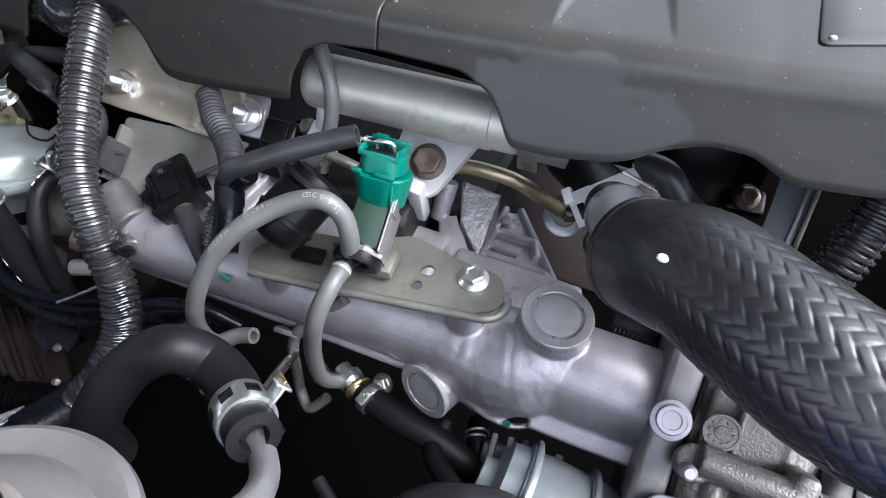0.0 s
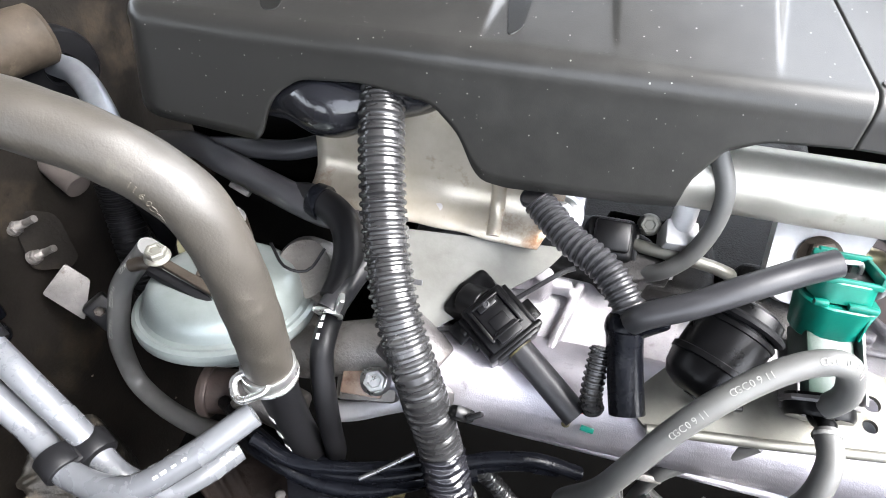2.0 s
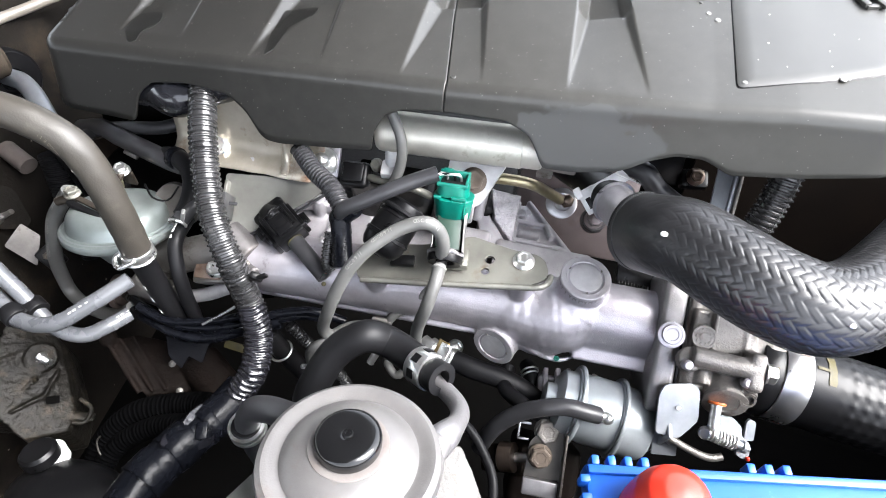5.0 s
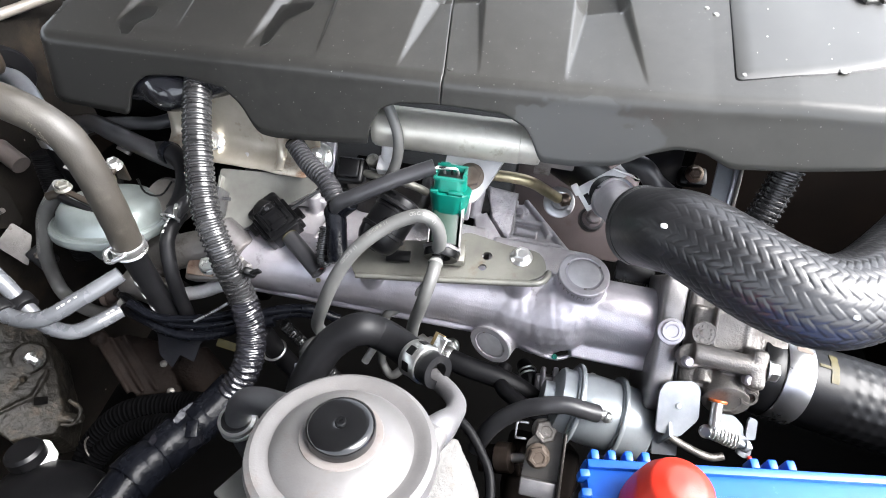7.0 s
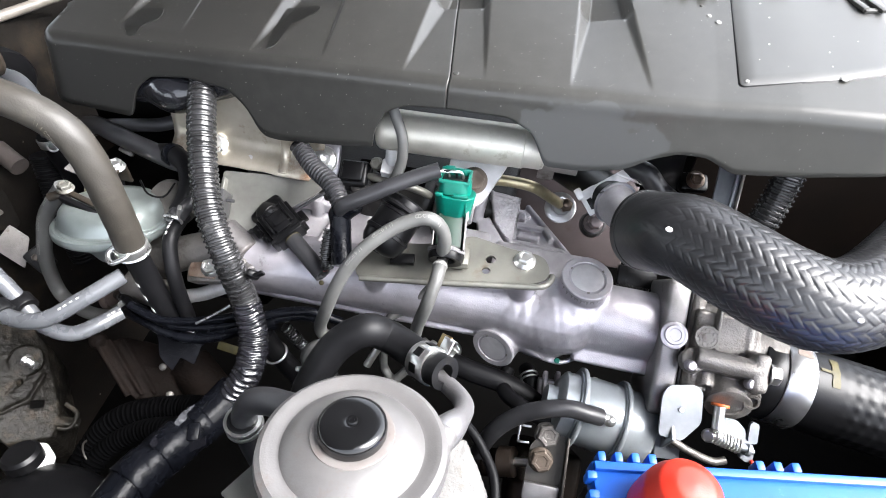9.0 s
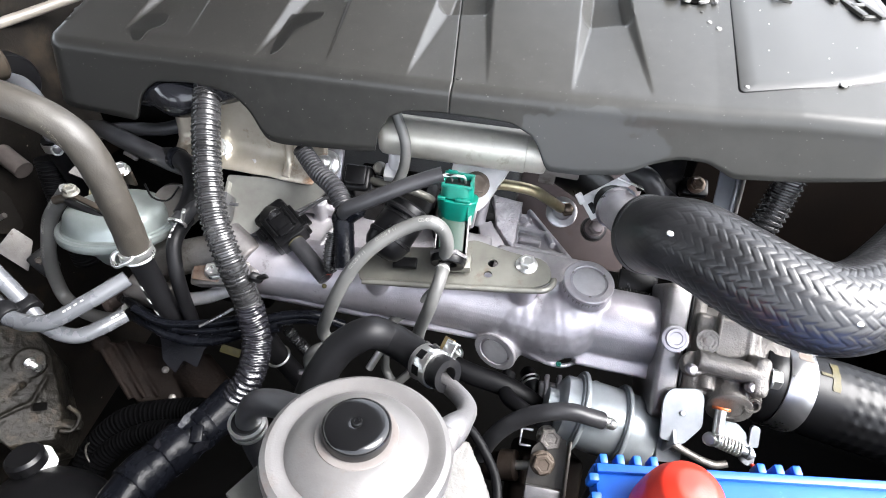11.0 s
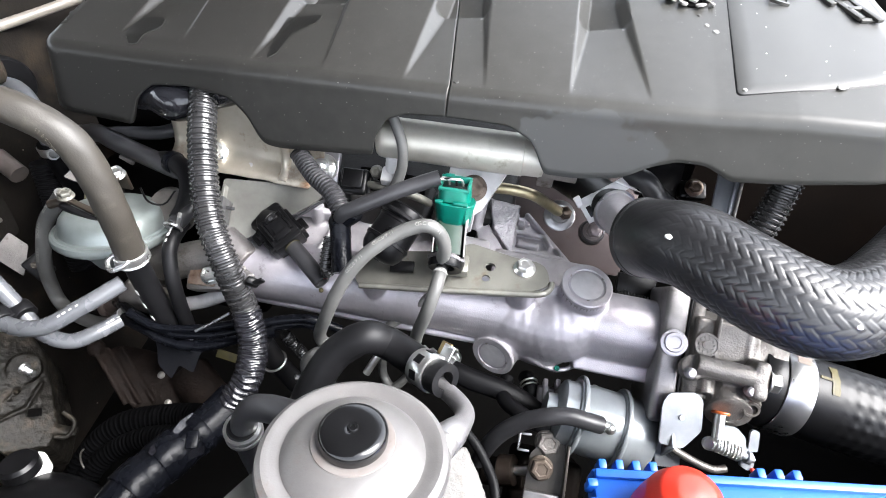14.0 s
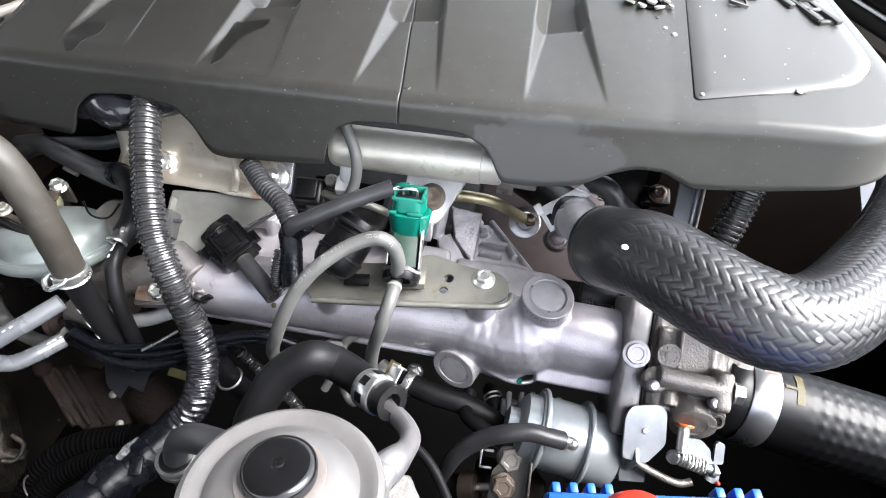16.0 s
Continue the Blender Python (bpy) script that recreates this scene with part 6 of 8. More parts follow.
for sx, sy in ((-0.010, -0.0215), (0.006, 0.0205)):
    part("side_wing", rbox(PC + pa @ Vector((sx, sy, -0.003)), (0.013, 0.008, 0.0035), 0.0008, pa @ pose(0, 0, 0, 18 if sy < 0 else -18, 0, 0).to_3x3()), M_PLASTIC, pb)
part("front_flange", rbox(PC + pa @ Vector((0.0165, 0.0, 0.0005)), (0.004, 0.039, 0.021), 0.0014, pa), M_PLASTIC, pb, "flared plug flange")
part("cap_window", join(*[rbox(PC + pa @ Vector((sx, 0, 0.0135)), (0.0014, 0.019, 0.0024), 0.0004, pa) for sx in (-0.0125, 0.0085)]), M_PLASTIC, pb)
part("collar", rbox(PC + pd * 0.0185, (0.004, 0.030, 0.022), 0.0015, pa), M_PLASTIC, psen)
part("yellow_seal", ring_band(PC + pd * 0.0205, pd, 0.0072, 0.0018, 0.0012, 24), M_YELLOW, psen, "yellow-orange rubber seal")
part("cable_sleeve", tube([PC + pd * 0.019, PC + pd * 0.035, PC + pd * 0.070], 0.0082, 22, 0.004, hollow=0.3), M_SHEATH, psen, "matt black rubber cable sleeve")
casting("sensor_body", [rod(PC - pd * 0.012, Vector((-0.2835, 0.2225, 0.2300)), 0.0115, 24), hull([(-0.272, 0.236, 0.243), (-0.262, 0.224, 0.241), (-0.280, 0.208, 0.233), (-0.297, 0.214, 0.230), (-0.290, 0.230, 0.237)], 0.018), rbox((-0.272, 0.226, 0.2315), (0.034, 0.022, 0.012), 0.004, pa)], M_PLASTIC, psen, 0.0012, 2)

psen.scale = (0.87, 0.87, 0.87)

# ---------------------------------------------------------------- heat shield and drab bracket behind the loom
shield = thing("heat_shield", (-0.31, 0.255, 0.24), "stained silver-beige sheet metal shield with bolts", "heat shield")
bm = bmesh.new()
prof = [(0.290, 0.335), (0.280, 0.305), (0.2745, 0.282), (0.2722, 0.266), (0.2690, 0.2575), (0.263, 0.2532), (0.2565, 0.2508), (0.2495, 0.2478)]
rows = []
for i in range(25):
    x = -0.385 + 0.145 * i / 24
    cut = [0.010 * (k / 7) ** 2 * step01((i - 12) / 12) for k in range(8)]
    bulge = 0.0005 * math.sin(i * 0.55) + 0.0003 * math.sin(i * 1.3)
    rows.append([bm.verts.new((x - cut[k], y + bulge * (0.3 + 0.7 * (k / 7)), z + 0.0003 * math.sin(i * 0.8 + k))) for k, (y, z) in enumerate(prof)])
for a, b in zip(rows, rows[1:]):
    for k in range(len(prof) - 1):
        bm.faces.new((a[k], b[k], b[k + 1], a[k + 1]))
ob = part("sheet", bm, M_SHIELD, shield)
s = ob.modifiers.new("wall", "SOLIDIFY")
s.thickness = 0.0015
part("bead", tube([(-0.278, 0.2705, 0.292), (-0.277, 0.2695, 0.268), (-0.276, 0.2630, 0.2545), (-0.275, 0.2510, 0.2490)], 0.0042, 12), M_SHIELD, shield, "pressed bead")
bolt((-0.3435, 0.2670, 0.2560), (0.05, -0.75, 0.66), shield, 0.014, 0.008, 0.0115, 0.0135, 0.004, label="plated stud nut with washer")
part("nut_seat", rbox((-0.246, 0.2735, 0.2555), (0.034, 0.030, 0.004), 0.003, turned((1, 0.05, 0.05), (0.05, -0.7, 0.7))), M_ALU, shield, "cast seat")
bolt((-0.2415, 0.2685, 0.259), (0.05, -0.7, 0.7), shield, 0.013, 0.007, 0.0105, 0.0125, 0.004, label="plated stud nut with washer")
part("rivet", lathe([(0, 0.0036), (0.0008, 0.0034), (0.0013, 0.0024), (0.0013, 0)], (-0.309, 0.2605, 0.2525), (0.0, -0.4, 0.91), 18), M_MACHINED, shield, "small bright spot weld")
drab = thing("loom_bracket", (-0.29, 0.225, 0.225), "drab grey-green sheet bracket holding the loom", "bracket")
da = turned((1, 0.12, -0.02), (0, -0.52, 0.85))
soft_edges(part("plate", plate(rounded([(-0.030, -0.032), (-0.014, -0.034), (0.050, 0.012), (0.060, 0.026), (-0.036, 0.024)], [0.004, 0.008, 0.01, 0.004, 0.004]), 0.002, (-0.2905, 0.2285, 0.2335), da), M_PLATEGREEN, drab), 0.0006)
part("folded_edge", rbox((-0.3215, 0.222, 0.2315), (0.003, 0.040, 0.016), 0.0008, da), M_PLATEGREEN, drab)
part("slot_clip", join(rbox((-0.3135, 0.212, 0.2395), (0.004, 0.022, 0.022), 0.001, da), rbox((-0.3095, 0.214, 0.2425), (0.010, 0.003, 0.002), 0.0005, da)), M_SHEATH, drab, "dark clip on the bracket edge")
part("edge_bead", tube([(-0.300, 0.2005, 0.2168), (-0.278, 0.2085, 0.2235), (-0.256, 0.2235, 0.2340), (-0.236, 0.2395, 0.2440), (-0.228, 0.2440, 0.2470)], 0.0014, 8), M_SHEATH, drab, "dark rubbery edge line")

# ---------------------------------------------------------------- EGR vacuum canister
egr = thing("vacuum_canister", (-0.42, 0.19, 0.19), "pale zinc-plated round vacuum canister with bracket", "canister")
EC, EN = Vector((-0.4140, 0.1900, 0.2110)), Vector((-0.06, 0.33, 0.94)).normalized()
part("can", lathe([(-0.03, 0.0), (-0.03, 0.020), (-0.02, 0.026), (-0.007, 0.040), (-0.004, 0.0475), (-0.002, 0.0495), (0.0015, 0.050), (0.004, 0.0495), (0.0055, 0.0475), (0.0052, 0.0455), (0.0065, 0.0435), (0.011, 0.0425), (0.016, 0.041), (0.020, 0.038), (0.0222, 0.033), (0.0232, 0.022), (0.0235, 0.0)], EC, EN, 64), M_VACUUM, egr)
ea, eu, ev = frame_of(EN)
part("dent_rib", rbox(EC + EN * 0.0195 + Vector((-0.020, -0.018, 0.0)), (0.024, 0.009, 0.008), 0.0035, turned((0.8, -0.5, 0.2), EN)), M_VACUUM, egr, "pressed rib on the can")
bar_axes = turned((1, -0.26, 0.0), (0.05, 0.15, 1))
part("mount_bar", join(rbox((-0.4260, 0.1835, 0.2425), (0.056, 0.0055, 0.003), 0.001, bar_axes), rbox((-0.4185, 0.2050, 0.2440), (0.040, 0.009, 0.003), 0.001, turned((0.002, -0.033, -0.004), (0, 0.1, 1))), rbox((-0.4205, 0.2290, 0.236), (0.012, 0.003, 0.02), 0.001)), M_BARBROWN, egr, "dull brown steel mounting bracket")
part("bar_pad", rbox((-0.4245, 0.1775, 0.2385), (0.052, 0.006, 0.006), 0.002, bar_axes), M_RUBBER_DARK, egr, "black rubber pad under the bracket")
bolt((-0.4455, 0.1890, 0.2450), (0.05, 0.05, 1), egr, 0.010, 0.005, 0.0070, material=M_ZINC)
bolt((-0.4200, 0.2250, 0.2455), (0.05, -0.1, 0.98), egr, 0.010, 0.006, 0.0072)
part("port", tube([(-0.45, 0.192, 0.230), (-0.458, 0.19, 0.234), (-0.466, 0.187, 0.232)], 0.004, 12), M_BARBROWN, egr)
part("yellow_collar", lathe([(0, 0.0165), (0.006, 0.0165), (0.008, 0.015), (0.008, 0.0085), (0.003, 0.0075)], (-0.4560, 0.2330, 0.2030), (-0.1, -0.45, 0.88), 32), M_CREAM, egr, "cream round collar")
part("collar_core", lathe([(0, 0.021), (0.003, 0.0205), (0.004, 0.016)], (-0.4560, 0.2330, 0.2010), (-0.1, -0.45, 0.88), 32), M_RUBBER_DARK, egr, "black collar base")
part("steel_clip", plate(rounded([(-0.012, -0.007), (0.011, -0.008), (0.014, 0.004), (-0.006, 0.009)], 0.002), 0.002, (-0.4930, 0.2510, 0.2070), turned((0.8, 0.25, -0.55), (-0.3, -0.6, 0.7))), M_ALU_DULL, egr, "bright folded steel clip")
part("side_can", lathe([(0, 0.0), (0, 0.017), (0.004, 0.020), (0.022, 0.020), (0.026, 0.017), (0.027, 0)], (-0.375, 0.232, 0.202), (-0.1, -0.55, 0.83), 36), M_ALU_DULL, egr, "dull grey valve housing")
part("wire", tube([(-0.392, 0.215, 0.245), (-0.380, 0.205, 0.241), (-0.368, 0.208, 0.238), (-0.362, 0.220, 0.245)], 0.0009, 8), M_PLASTIC, egr, "thin black wire")
casting("elbow_casting", [tube([(-0.40, 0.20, 0.17), (-0.372, 0.19, 0.178), (-0.345, 0.193, 0.19), (-0.32, 0.20, 0.195)], 0.016, 20), ball((-0.39, 0.20, 0.165), 0.024), rod((-0.405, 0.165, 0.16), (-0.365, 0.16, 0.155), 0.014, 18)], M_ALU_DULL, egr, 0.002, 3)
part("rusty_pipe", tube([(-0.4430, 0.1675, 0.1290), (-0.4300, 0.1700, 0.1290), (-0.4122, 0.1737, 0.1283), (-0.385, 0.178, 0.130)], 0.0150, 24, hollow=0.5), M_RUSTPIPE, egr, "brownish cast pipe under the can")
part("pipe_collar", ring_band((-0.4390, 0.1682, 0.1290), (0.97, 0.19, 0.0), 0.0150, 0.006, 0.0026, 32), M_RUSTPIPE, egr)
DH = [(-0.4621, 0.2002, 0.2345), (-0.4865, 0.1900, 0.2032), (-0.4941, 0.1821, 0.1813), (-0.5008, 0.1755, 0.1567), (-0.5086, 0.1737, 0.1260), (-0.5023, 0.1668, 0.1037), (-0.4696, 0.1549, 0.1050), (-0.4269, 0.1448, 0.1243), (-0.3948, 0.1406, 0.1567)]
dh = thing("vacuum_hose", DH[3], "dark grey rubber vacuum hose from the canister", "hose", "vacuum hoses")
part("hose", tube(DH, 0.0066, 20, 0.003), M_RUBBER, dh)
part("print", hose_print(DH, 0.0066, 0.012, (-0.2, -0.6, 0.7)), M_INK, dh, "pale printed characters", smooth=False)
part("print", hose_print(DH, 0.0066, 0.042, (0.0, -0.6, 0.7)), M_INK, dh, "pale printed characters", smooth=False)
part("print", hose_print(DH, 0.0066, 0.070, (0.1, -0.5, 0.8)), M_INK, dh, "pale printed characters", smooth=False)

# ---------------------------------------------------------------- heater hose and steel pipe
HH = [(-0.600, 0.120, 0.392), (-0.540, 0.125, 0.392), (-0.490, 0.134, 0.388), (-0.4402, 0.1464, 0.378), (-0.4140, 0.1520, 0.3700), (-0.3900, 0.1555, 0.3585), (-0.3715, 0.1560, 0.3420), (-0.3625, 0.1530, 0.3150), (-0.3590, 0.1495, 0.2880), (-0.3590, 0.1480, 0.2630), (-0.3605, 0.1470, 0.2370)]
heater = thing("heater_hose", HH[5], "thick dusty grey-brown rubber heater hose", "hose")
part("hose", tube(HH, 0.0116, 40, 0.002, lambda s, i, a: 0.0116 + 0.00012 * math.sin(s * 310 + 2 * math.sin(a * 3)) + 0.00010 * math.sin(a * 5 + s * 90), hollow=0.3), M_HEATER, heater)
part("print", hose_print(HH, 0.0116, 0.226, (-0.5, -0.45, 0.55)), M_HOSEPRINT, heater, "worn printed characters", smooth=False)
cl = part("spring_clamp", ring_band((-0.3605, 0.1472, 0.2405), (0.02, -0.08, -0.99), 0.0117, 0.008, 0.0014, 40), M_STEEL, heater, "bright steel spring clamp")
ear = rounded([(-0.0085, -0.006), (0.0085, -0.006), (0.0085, 0.006), (-0.0085, 0.006)], 0.0055, 5)
ear_axes = turned((0.80, 0.45, 0.30), (-0.35, -0.55, 0.75))
part("clamp_ear", tube(None, 0.0020, 10, path=[Vector((-0.3640, 0.1362, 0.2430)) + ear_axes @ Vector((p.x, p.y, 0)) for p in [*ear, ear[0]]]), M_STEEL, cl, "rounded clamp ear")
part("clamp_wire", wire_loop((-0.3605, 0.1468, 0.2355), (0.02, -0.08, -0.99), 0.0126, 0.0012), M_STEEL, cl)
LOWP = [(-0.3605, 0.1470, 0.239), (-0.3585, 0.1455, 0.210), (-0.3560, 0.1440, 0.180), (-0.352, 0.1440, 0.150), (-0.345, 0.147, 0.12)]
part("lower_pipe", tube(LOWP, 0.0098, 22), M_RUBBER_DARK, heater, "black lower hose")
part("print_marks", marks(LOWP, 0.0098, 0.035, 0.016, 3, (-0.3, -0.6, 0.7), 0.005, 0.003, 11), M_WHITE, heater, "white paint marks")
steel = thing("heater_pipe", (-0.64, 0.36, 0.19), "pale alloy heater pipe through a black grommet", "pipe")
part("pipe", tube([(-0.715, 0.392, 0.188), (-0.690, 0.386, 0.19), (-0.668, 0.377, 0.195), (-0.643, 0.362, 0.196), (-0.622, 0.346, 0.190), (-0.608, 0.334, 0.176), (-0.60, 0.33, 0.15)], 0.0106, 24), M_BLUEGREY, steel)
part("grommet", lathe([(-0.03, 0.036), (0.004, 0.036), (0.008, 0.033), (0.008, 0.015), (0.003, 0.013)], (-0.703, 0.392, 0.183), (0.93, -0.3, 0.1), 40), M_RUBBER_DARK, steel, "black rubber grommet")
part("hose_end", tube([(-0.605, 0.332, 0.166), (-0.60, 0.33, 0.14), (-0.598, 0.332, 0.08), (-0.60, 0.34, 0.0)], 0.016, 22), M_RUBBER_DARK, steel, "black hose end")
cl = part("spring_clamp", ring_band((-0.6035, 0.3315, 0.158), (0.15, -0.1, -0.98), 0.0162, 0.010, 0.0014), M_STEEL, steel, "bright steel spring clamp")
part("clamp_ear", wire_loop((-0.594, 0.317, 0.160), (0.6, -0.6, 0.3), 0.0055, 0.0012, 18), M_STEEL, cl)
second = thing("heater_pipe", (-0.66, 0.3, 0.1), "short pale pipe stub on the firewall", "pipe")
part("pipe", tube([(-0.70, 0.332, 0.122), (-0.682, 0.325, 0.118), (-0.664, 0.319, 0.112)], 0.0115, 22), M_STUB, second)
part("ribbed_hose", corrugated([(-0.637, 0.336, 0.125), (-0.6315, 0.3222, 0.0865), (-0.6213, 0.3044, 0.0518), (-0.613, 0.29, -0.01)], 0.017, 0.005, 0.001, 22, 0.001), M_RUBBER_DARK, second, "black ribbed hose")

# ---------------------------------------------------------------- pale grey tubes
G1 = [(-0.6649, 0.1721, 0.3472), (-0.5957, 0.1511, 0.3028), (-0.5359, 0.1258, 0.2635), (-0.4989, 0.1074, 0.2329), (-0.4716, 0.0969, 0.2065), (-0.4457, 0.0851, 0.2010), (-0.4101, 0.0848, 0.2085), (-0.3845, 0.1041, 0.2183), (-0.3641, 0.1306, 0.2232)]
G2 = [(-0.6470, 0.1758, 0.3014), (-0.5805, 0.1548, 0.2702), (-0.5193, 0.1308, 0.2480), (-0.4799, 0.1150, 0.2326), (-0.4511, 0.1034, 0.2060), (-0.4304, 0.0941, 0.1829), (-0.4096, 0.0963, 0.1727), (-0.3951, 0.1093, 0.1721), (-0.3848, 0.1267, 0.1700)]
for pts_, mk in ((G1, 0.262), (G2, 0.33)):
    t_ = thing("vent_tube", pts_[6], "pale grey translucent tube with white marks", "tube", "pale tubes")
    part("tube", tube(pts_, 0.0066, 20, 0.004, hollow=0.35), M_GREYTUBE, t_)
    part("print_bars", marks(pts_, 0.0066, 0.338 if pts_ is G1 else mk - 0.012, 0.0048, 4, (-0.1, -0.6, 0.8), 0.0030, 0.0012, 13), M_INK2, t_, "white paint marks")
for i, p, q in ((2, 0.75, 0.45), (4, 0.75, 0.35)):
    c1 = Vector(G1[i]).lerp(Vector(G1[i + 1]), p)
    c2 = Vector(G2[i]).lerp(Vector(G2[i + 1]), q)
    d = Vector(G1[i + 1]) - Vector(G1[i])
    cp = thing("tube_clip", (c1 + c2) / 2, "black rubber clip holding two pale tubes", "clip", "tube clips")
    part("clip_loop", ring_band(c1, d, 0.0067, 0.012, 0.0026, 28), M_RUBBER_DARK, cp)
    part("clip_loop", ring_band(c2, d, 0.0067, 0.012, 0.0026, 28), M_RUBBER_DARK, cp)
    part("clip_web", rbox((c1 + c2) / 2, (0.012, 0.005, 0.012), 0.001, turned(d, (0, 0, 1))), M_RUBBER_DARK, cp)
BH = [(-0.3487, 0.2004, 0.2275), (-0.3465, 0.1781, 0.2281), (-0.3450, 0.1670, 0.2209), (-0.3404, 0.1549, 0.2029), (-0.3378, 0.1484, 0.1789), (-0.3374, 0.1458, 0.1514), (-0.3437, 0.1440, 0.1295)]
bh = thing("coolant_hose", BH[2], "thin black rubber hose with white paint specks", "hose")
part("hose", tube(BH, 0.0062, 18, 0.003), M_RUBBER_DARK, bh)
part("print_marks", marks(BH, 0.0062, 0.012, 0.0045, 4, (-0.3, -0.5, 0.8), 0.003, 0.002, 17), M_WHITE, bh, "white paint marks")
part("wire_clamp", wire_loop((-0.3475, 0.186, 0.2368), (0, -0.9, -0.3), 0.0072, 0.0012), M_STEEL, bh, "bright wire clamp")
part("clamp_ear", rbox((-0.3405, 0.188, 0.2455), (0.003, 0.006, 0.012), 0.0008, pose(0, 0, 0, 0, 20, 20).to_3x3()), M_STEEL, bh)
part("upper_hose", tube([(-0.347, 0.187, 0.237), (-0.343, 0.205, 0.240), (-0.3406, 0.2234, 0.2405), (-0.3494, 0.2371, 0.249), (-0.3704, 0.2402, 0.2509), (-0.3852, 0.2416, 0.2542), (-0.4239, 0.2580, 0.2467), (-0.4507, 0.2675, 0.2451), (-0.4829, 0.2838, 0.2366), (-0.52, 0.295, 0.22)], lambda s: 0.0072 + 0.0014 * step01((s - 0.06) / 0.02), 18), M_SHEATH, bh, "dark grey upper hose under the cover")
breather = thing("breather_hose", (-0.46, 0.28, 0.244), "dusty dark hose tucked under the engine cover", "hose")
part("hose", tube([(-0.53, 0.285, 0.205), (-0.503, 0.283, 0.2248), (-0.4826, 0.2826, 0.2354), (-0.4595, 0.2802, 0.2439), (-0.434, 0.277, 0.2514), (-0.405, 0.276, 0.258), (-0.38, 0.283, 0.265)], 0.0062, 16), M_SHEATH, breather)
part("pale_clip", rbox((-0.436, 0.2574, 0.2338), (0.014, 0.004, 0.005), 0.001, turned((0.94, -0.15, -0.3), (0, -0.6, 0.8))), M_ALU_DULL, breather, "pale plated clip")
joint = part("bent_hose", tube([(-0.392, 0.2470, 0.2500), (-0.380, 0.2440, 0.2555), (-0.366, 0.2395, 0.2575), (-0.354, 0.2320, 0.2550), (-0.348, 0.2210, 0.2480), (-0.3465, 0.2070, 0.2405), (-0.3470, 0.1950, 0.2370)], 0.0086, 22, 0.003), M_RUBBER_DARK, breather, "black rubber bend")
part("strap", ring_band((-0.3720, 0.2415, 0.2570), (0.93, -0.28, 0.10), 0.0087, 0.007, 0.0016, 30), M_TAPE, joint, "black strap")
part("barrel", lathe([(0, 0.0), (0, 0.026), (0.004, 0.029), (0.05, 0.029), (0.054, 0.026), (0.055, 0.0)], (-0.474, 0.268, 0.165), (-0.22, 0.36, 0.36), 36), M_SHROUD, breather, "dull brown-black barrel behind the canister")
# dark lines low on the left
RUN = [(-0.412, 0.156, 0.128), (-0.390, 0.146, 0.145), (-0.36, 0.141, 0.147), (-0.325, 0.136, 0.149), (-0.29, 0.143, 0.158), (-0.255, 0.155, 0.163)]
run = thing("harness_run", RUN[2], "black taped harness with white paint flecks", "wiring loom")
part("harness", tube(RUN, 0.0075, 18, 0.004), M_TAPE, run)
part("paint_flecks", marks(RUN, 0.0075, 0.075, 0.021, 4, (0, -0.5, 0.86), 0.005, 0.0025, 21), M_WHITE, run, "white paint flecks")
soft_edges(part("guard", plate(rounded([(-0.030, 0.016), (-0.020, -0.004), (-0.016, -0.020), (-0.002, -0.030), (0.004, -0.016), (0.018, -0.020), (0.022, -0.002), (0.036, 0.014)], 0.002), 0.0025, (-0.345, 0.132, 0.134), turned((1, 0, 0), (0, -0.72, 0.69))), M_SLICK, run, "blue-black plastic guard under the harness"), 0.0006)

part("strand", tube([(-0.4200, 0.1590, 0.1420), (-0.3985, 0.1475, 0.1580), (-0.3769, 0.1370, 0.1660), (-0.3526, 0.1304, 0.1630), (-0.3277, 0.1320, 0.1610), (-0.2992, 0.1387, 0.1632), (-0.2717, 0.1493, 0.1690), (-0.2511, 0.1577, 0.1737), (-0.2250, 0.1640, 0.1758), (-0.1997, 0.1686, 0.1626)], 0.0042, 14, 0.004), M_TAPE, run)
part("strand", tube([(-0.3990, 0.1400, 0.1520), (-0.3729, 0.1310, 0.1594), (-0.3438, 0.1270, 0.1518), (-0.3141, 0.1303, 0.1507), (-0.2863, 0.1414, 0.1568), (-0.2638, 0.1529, 0.1641), (-0.2357, 0.1625, 0.1690), (-0.2123, 0.1675, 0.1633)], 0.005, 14, 0.004), M_TAPE, run)
part("strand", tube([(-0.3784, 0.1330, 0.1759), (-0.3548, 0.1288, 0.1688), (-0.3283, 0.1326, 0.1686), (-0.3003, 0.1403, 0.1717), (-0.2731, 0.1508, 0.1774)], 0.0036, 14, 0.004), M_TAPE, run)
part("bare_rod", tube([(-0.3137, 0.1283, 0.1765), (-0.3019, 0.1358, 0.1817), (-0.2882, 0.1452, 0.1883)], 0.0012, 10), M_BAND, run, "short plated steel rod")
part("yellow_tag", rbox((-0.3037, 0.1400, 0.1234), (0.019, 0.008, 0.001), 0.0003, turned((1, 0, -0.2), (0, -0.7, 0.7))), M_YELLOW, run, "faded yellow tag")
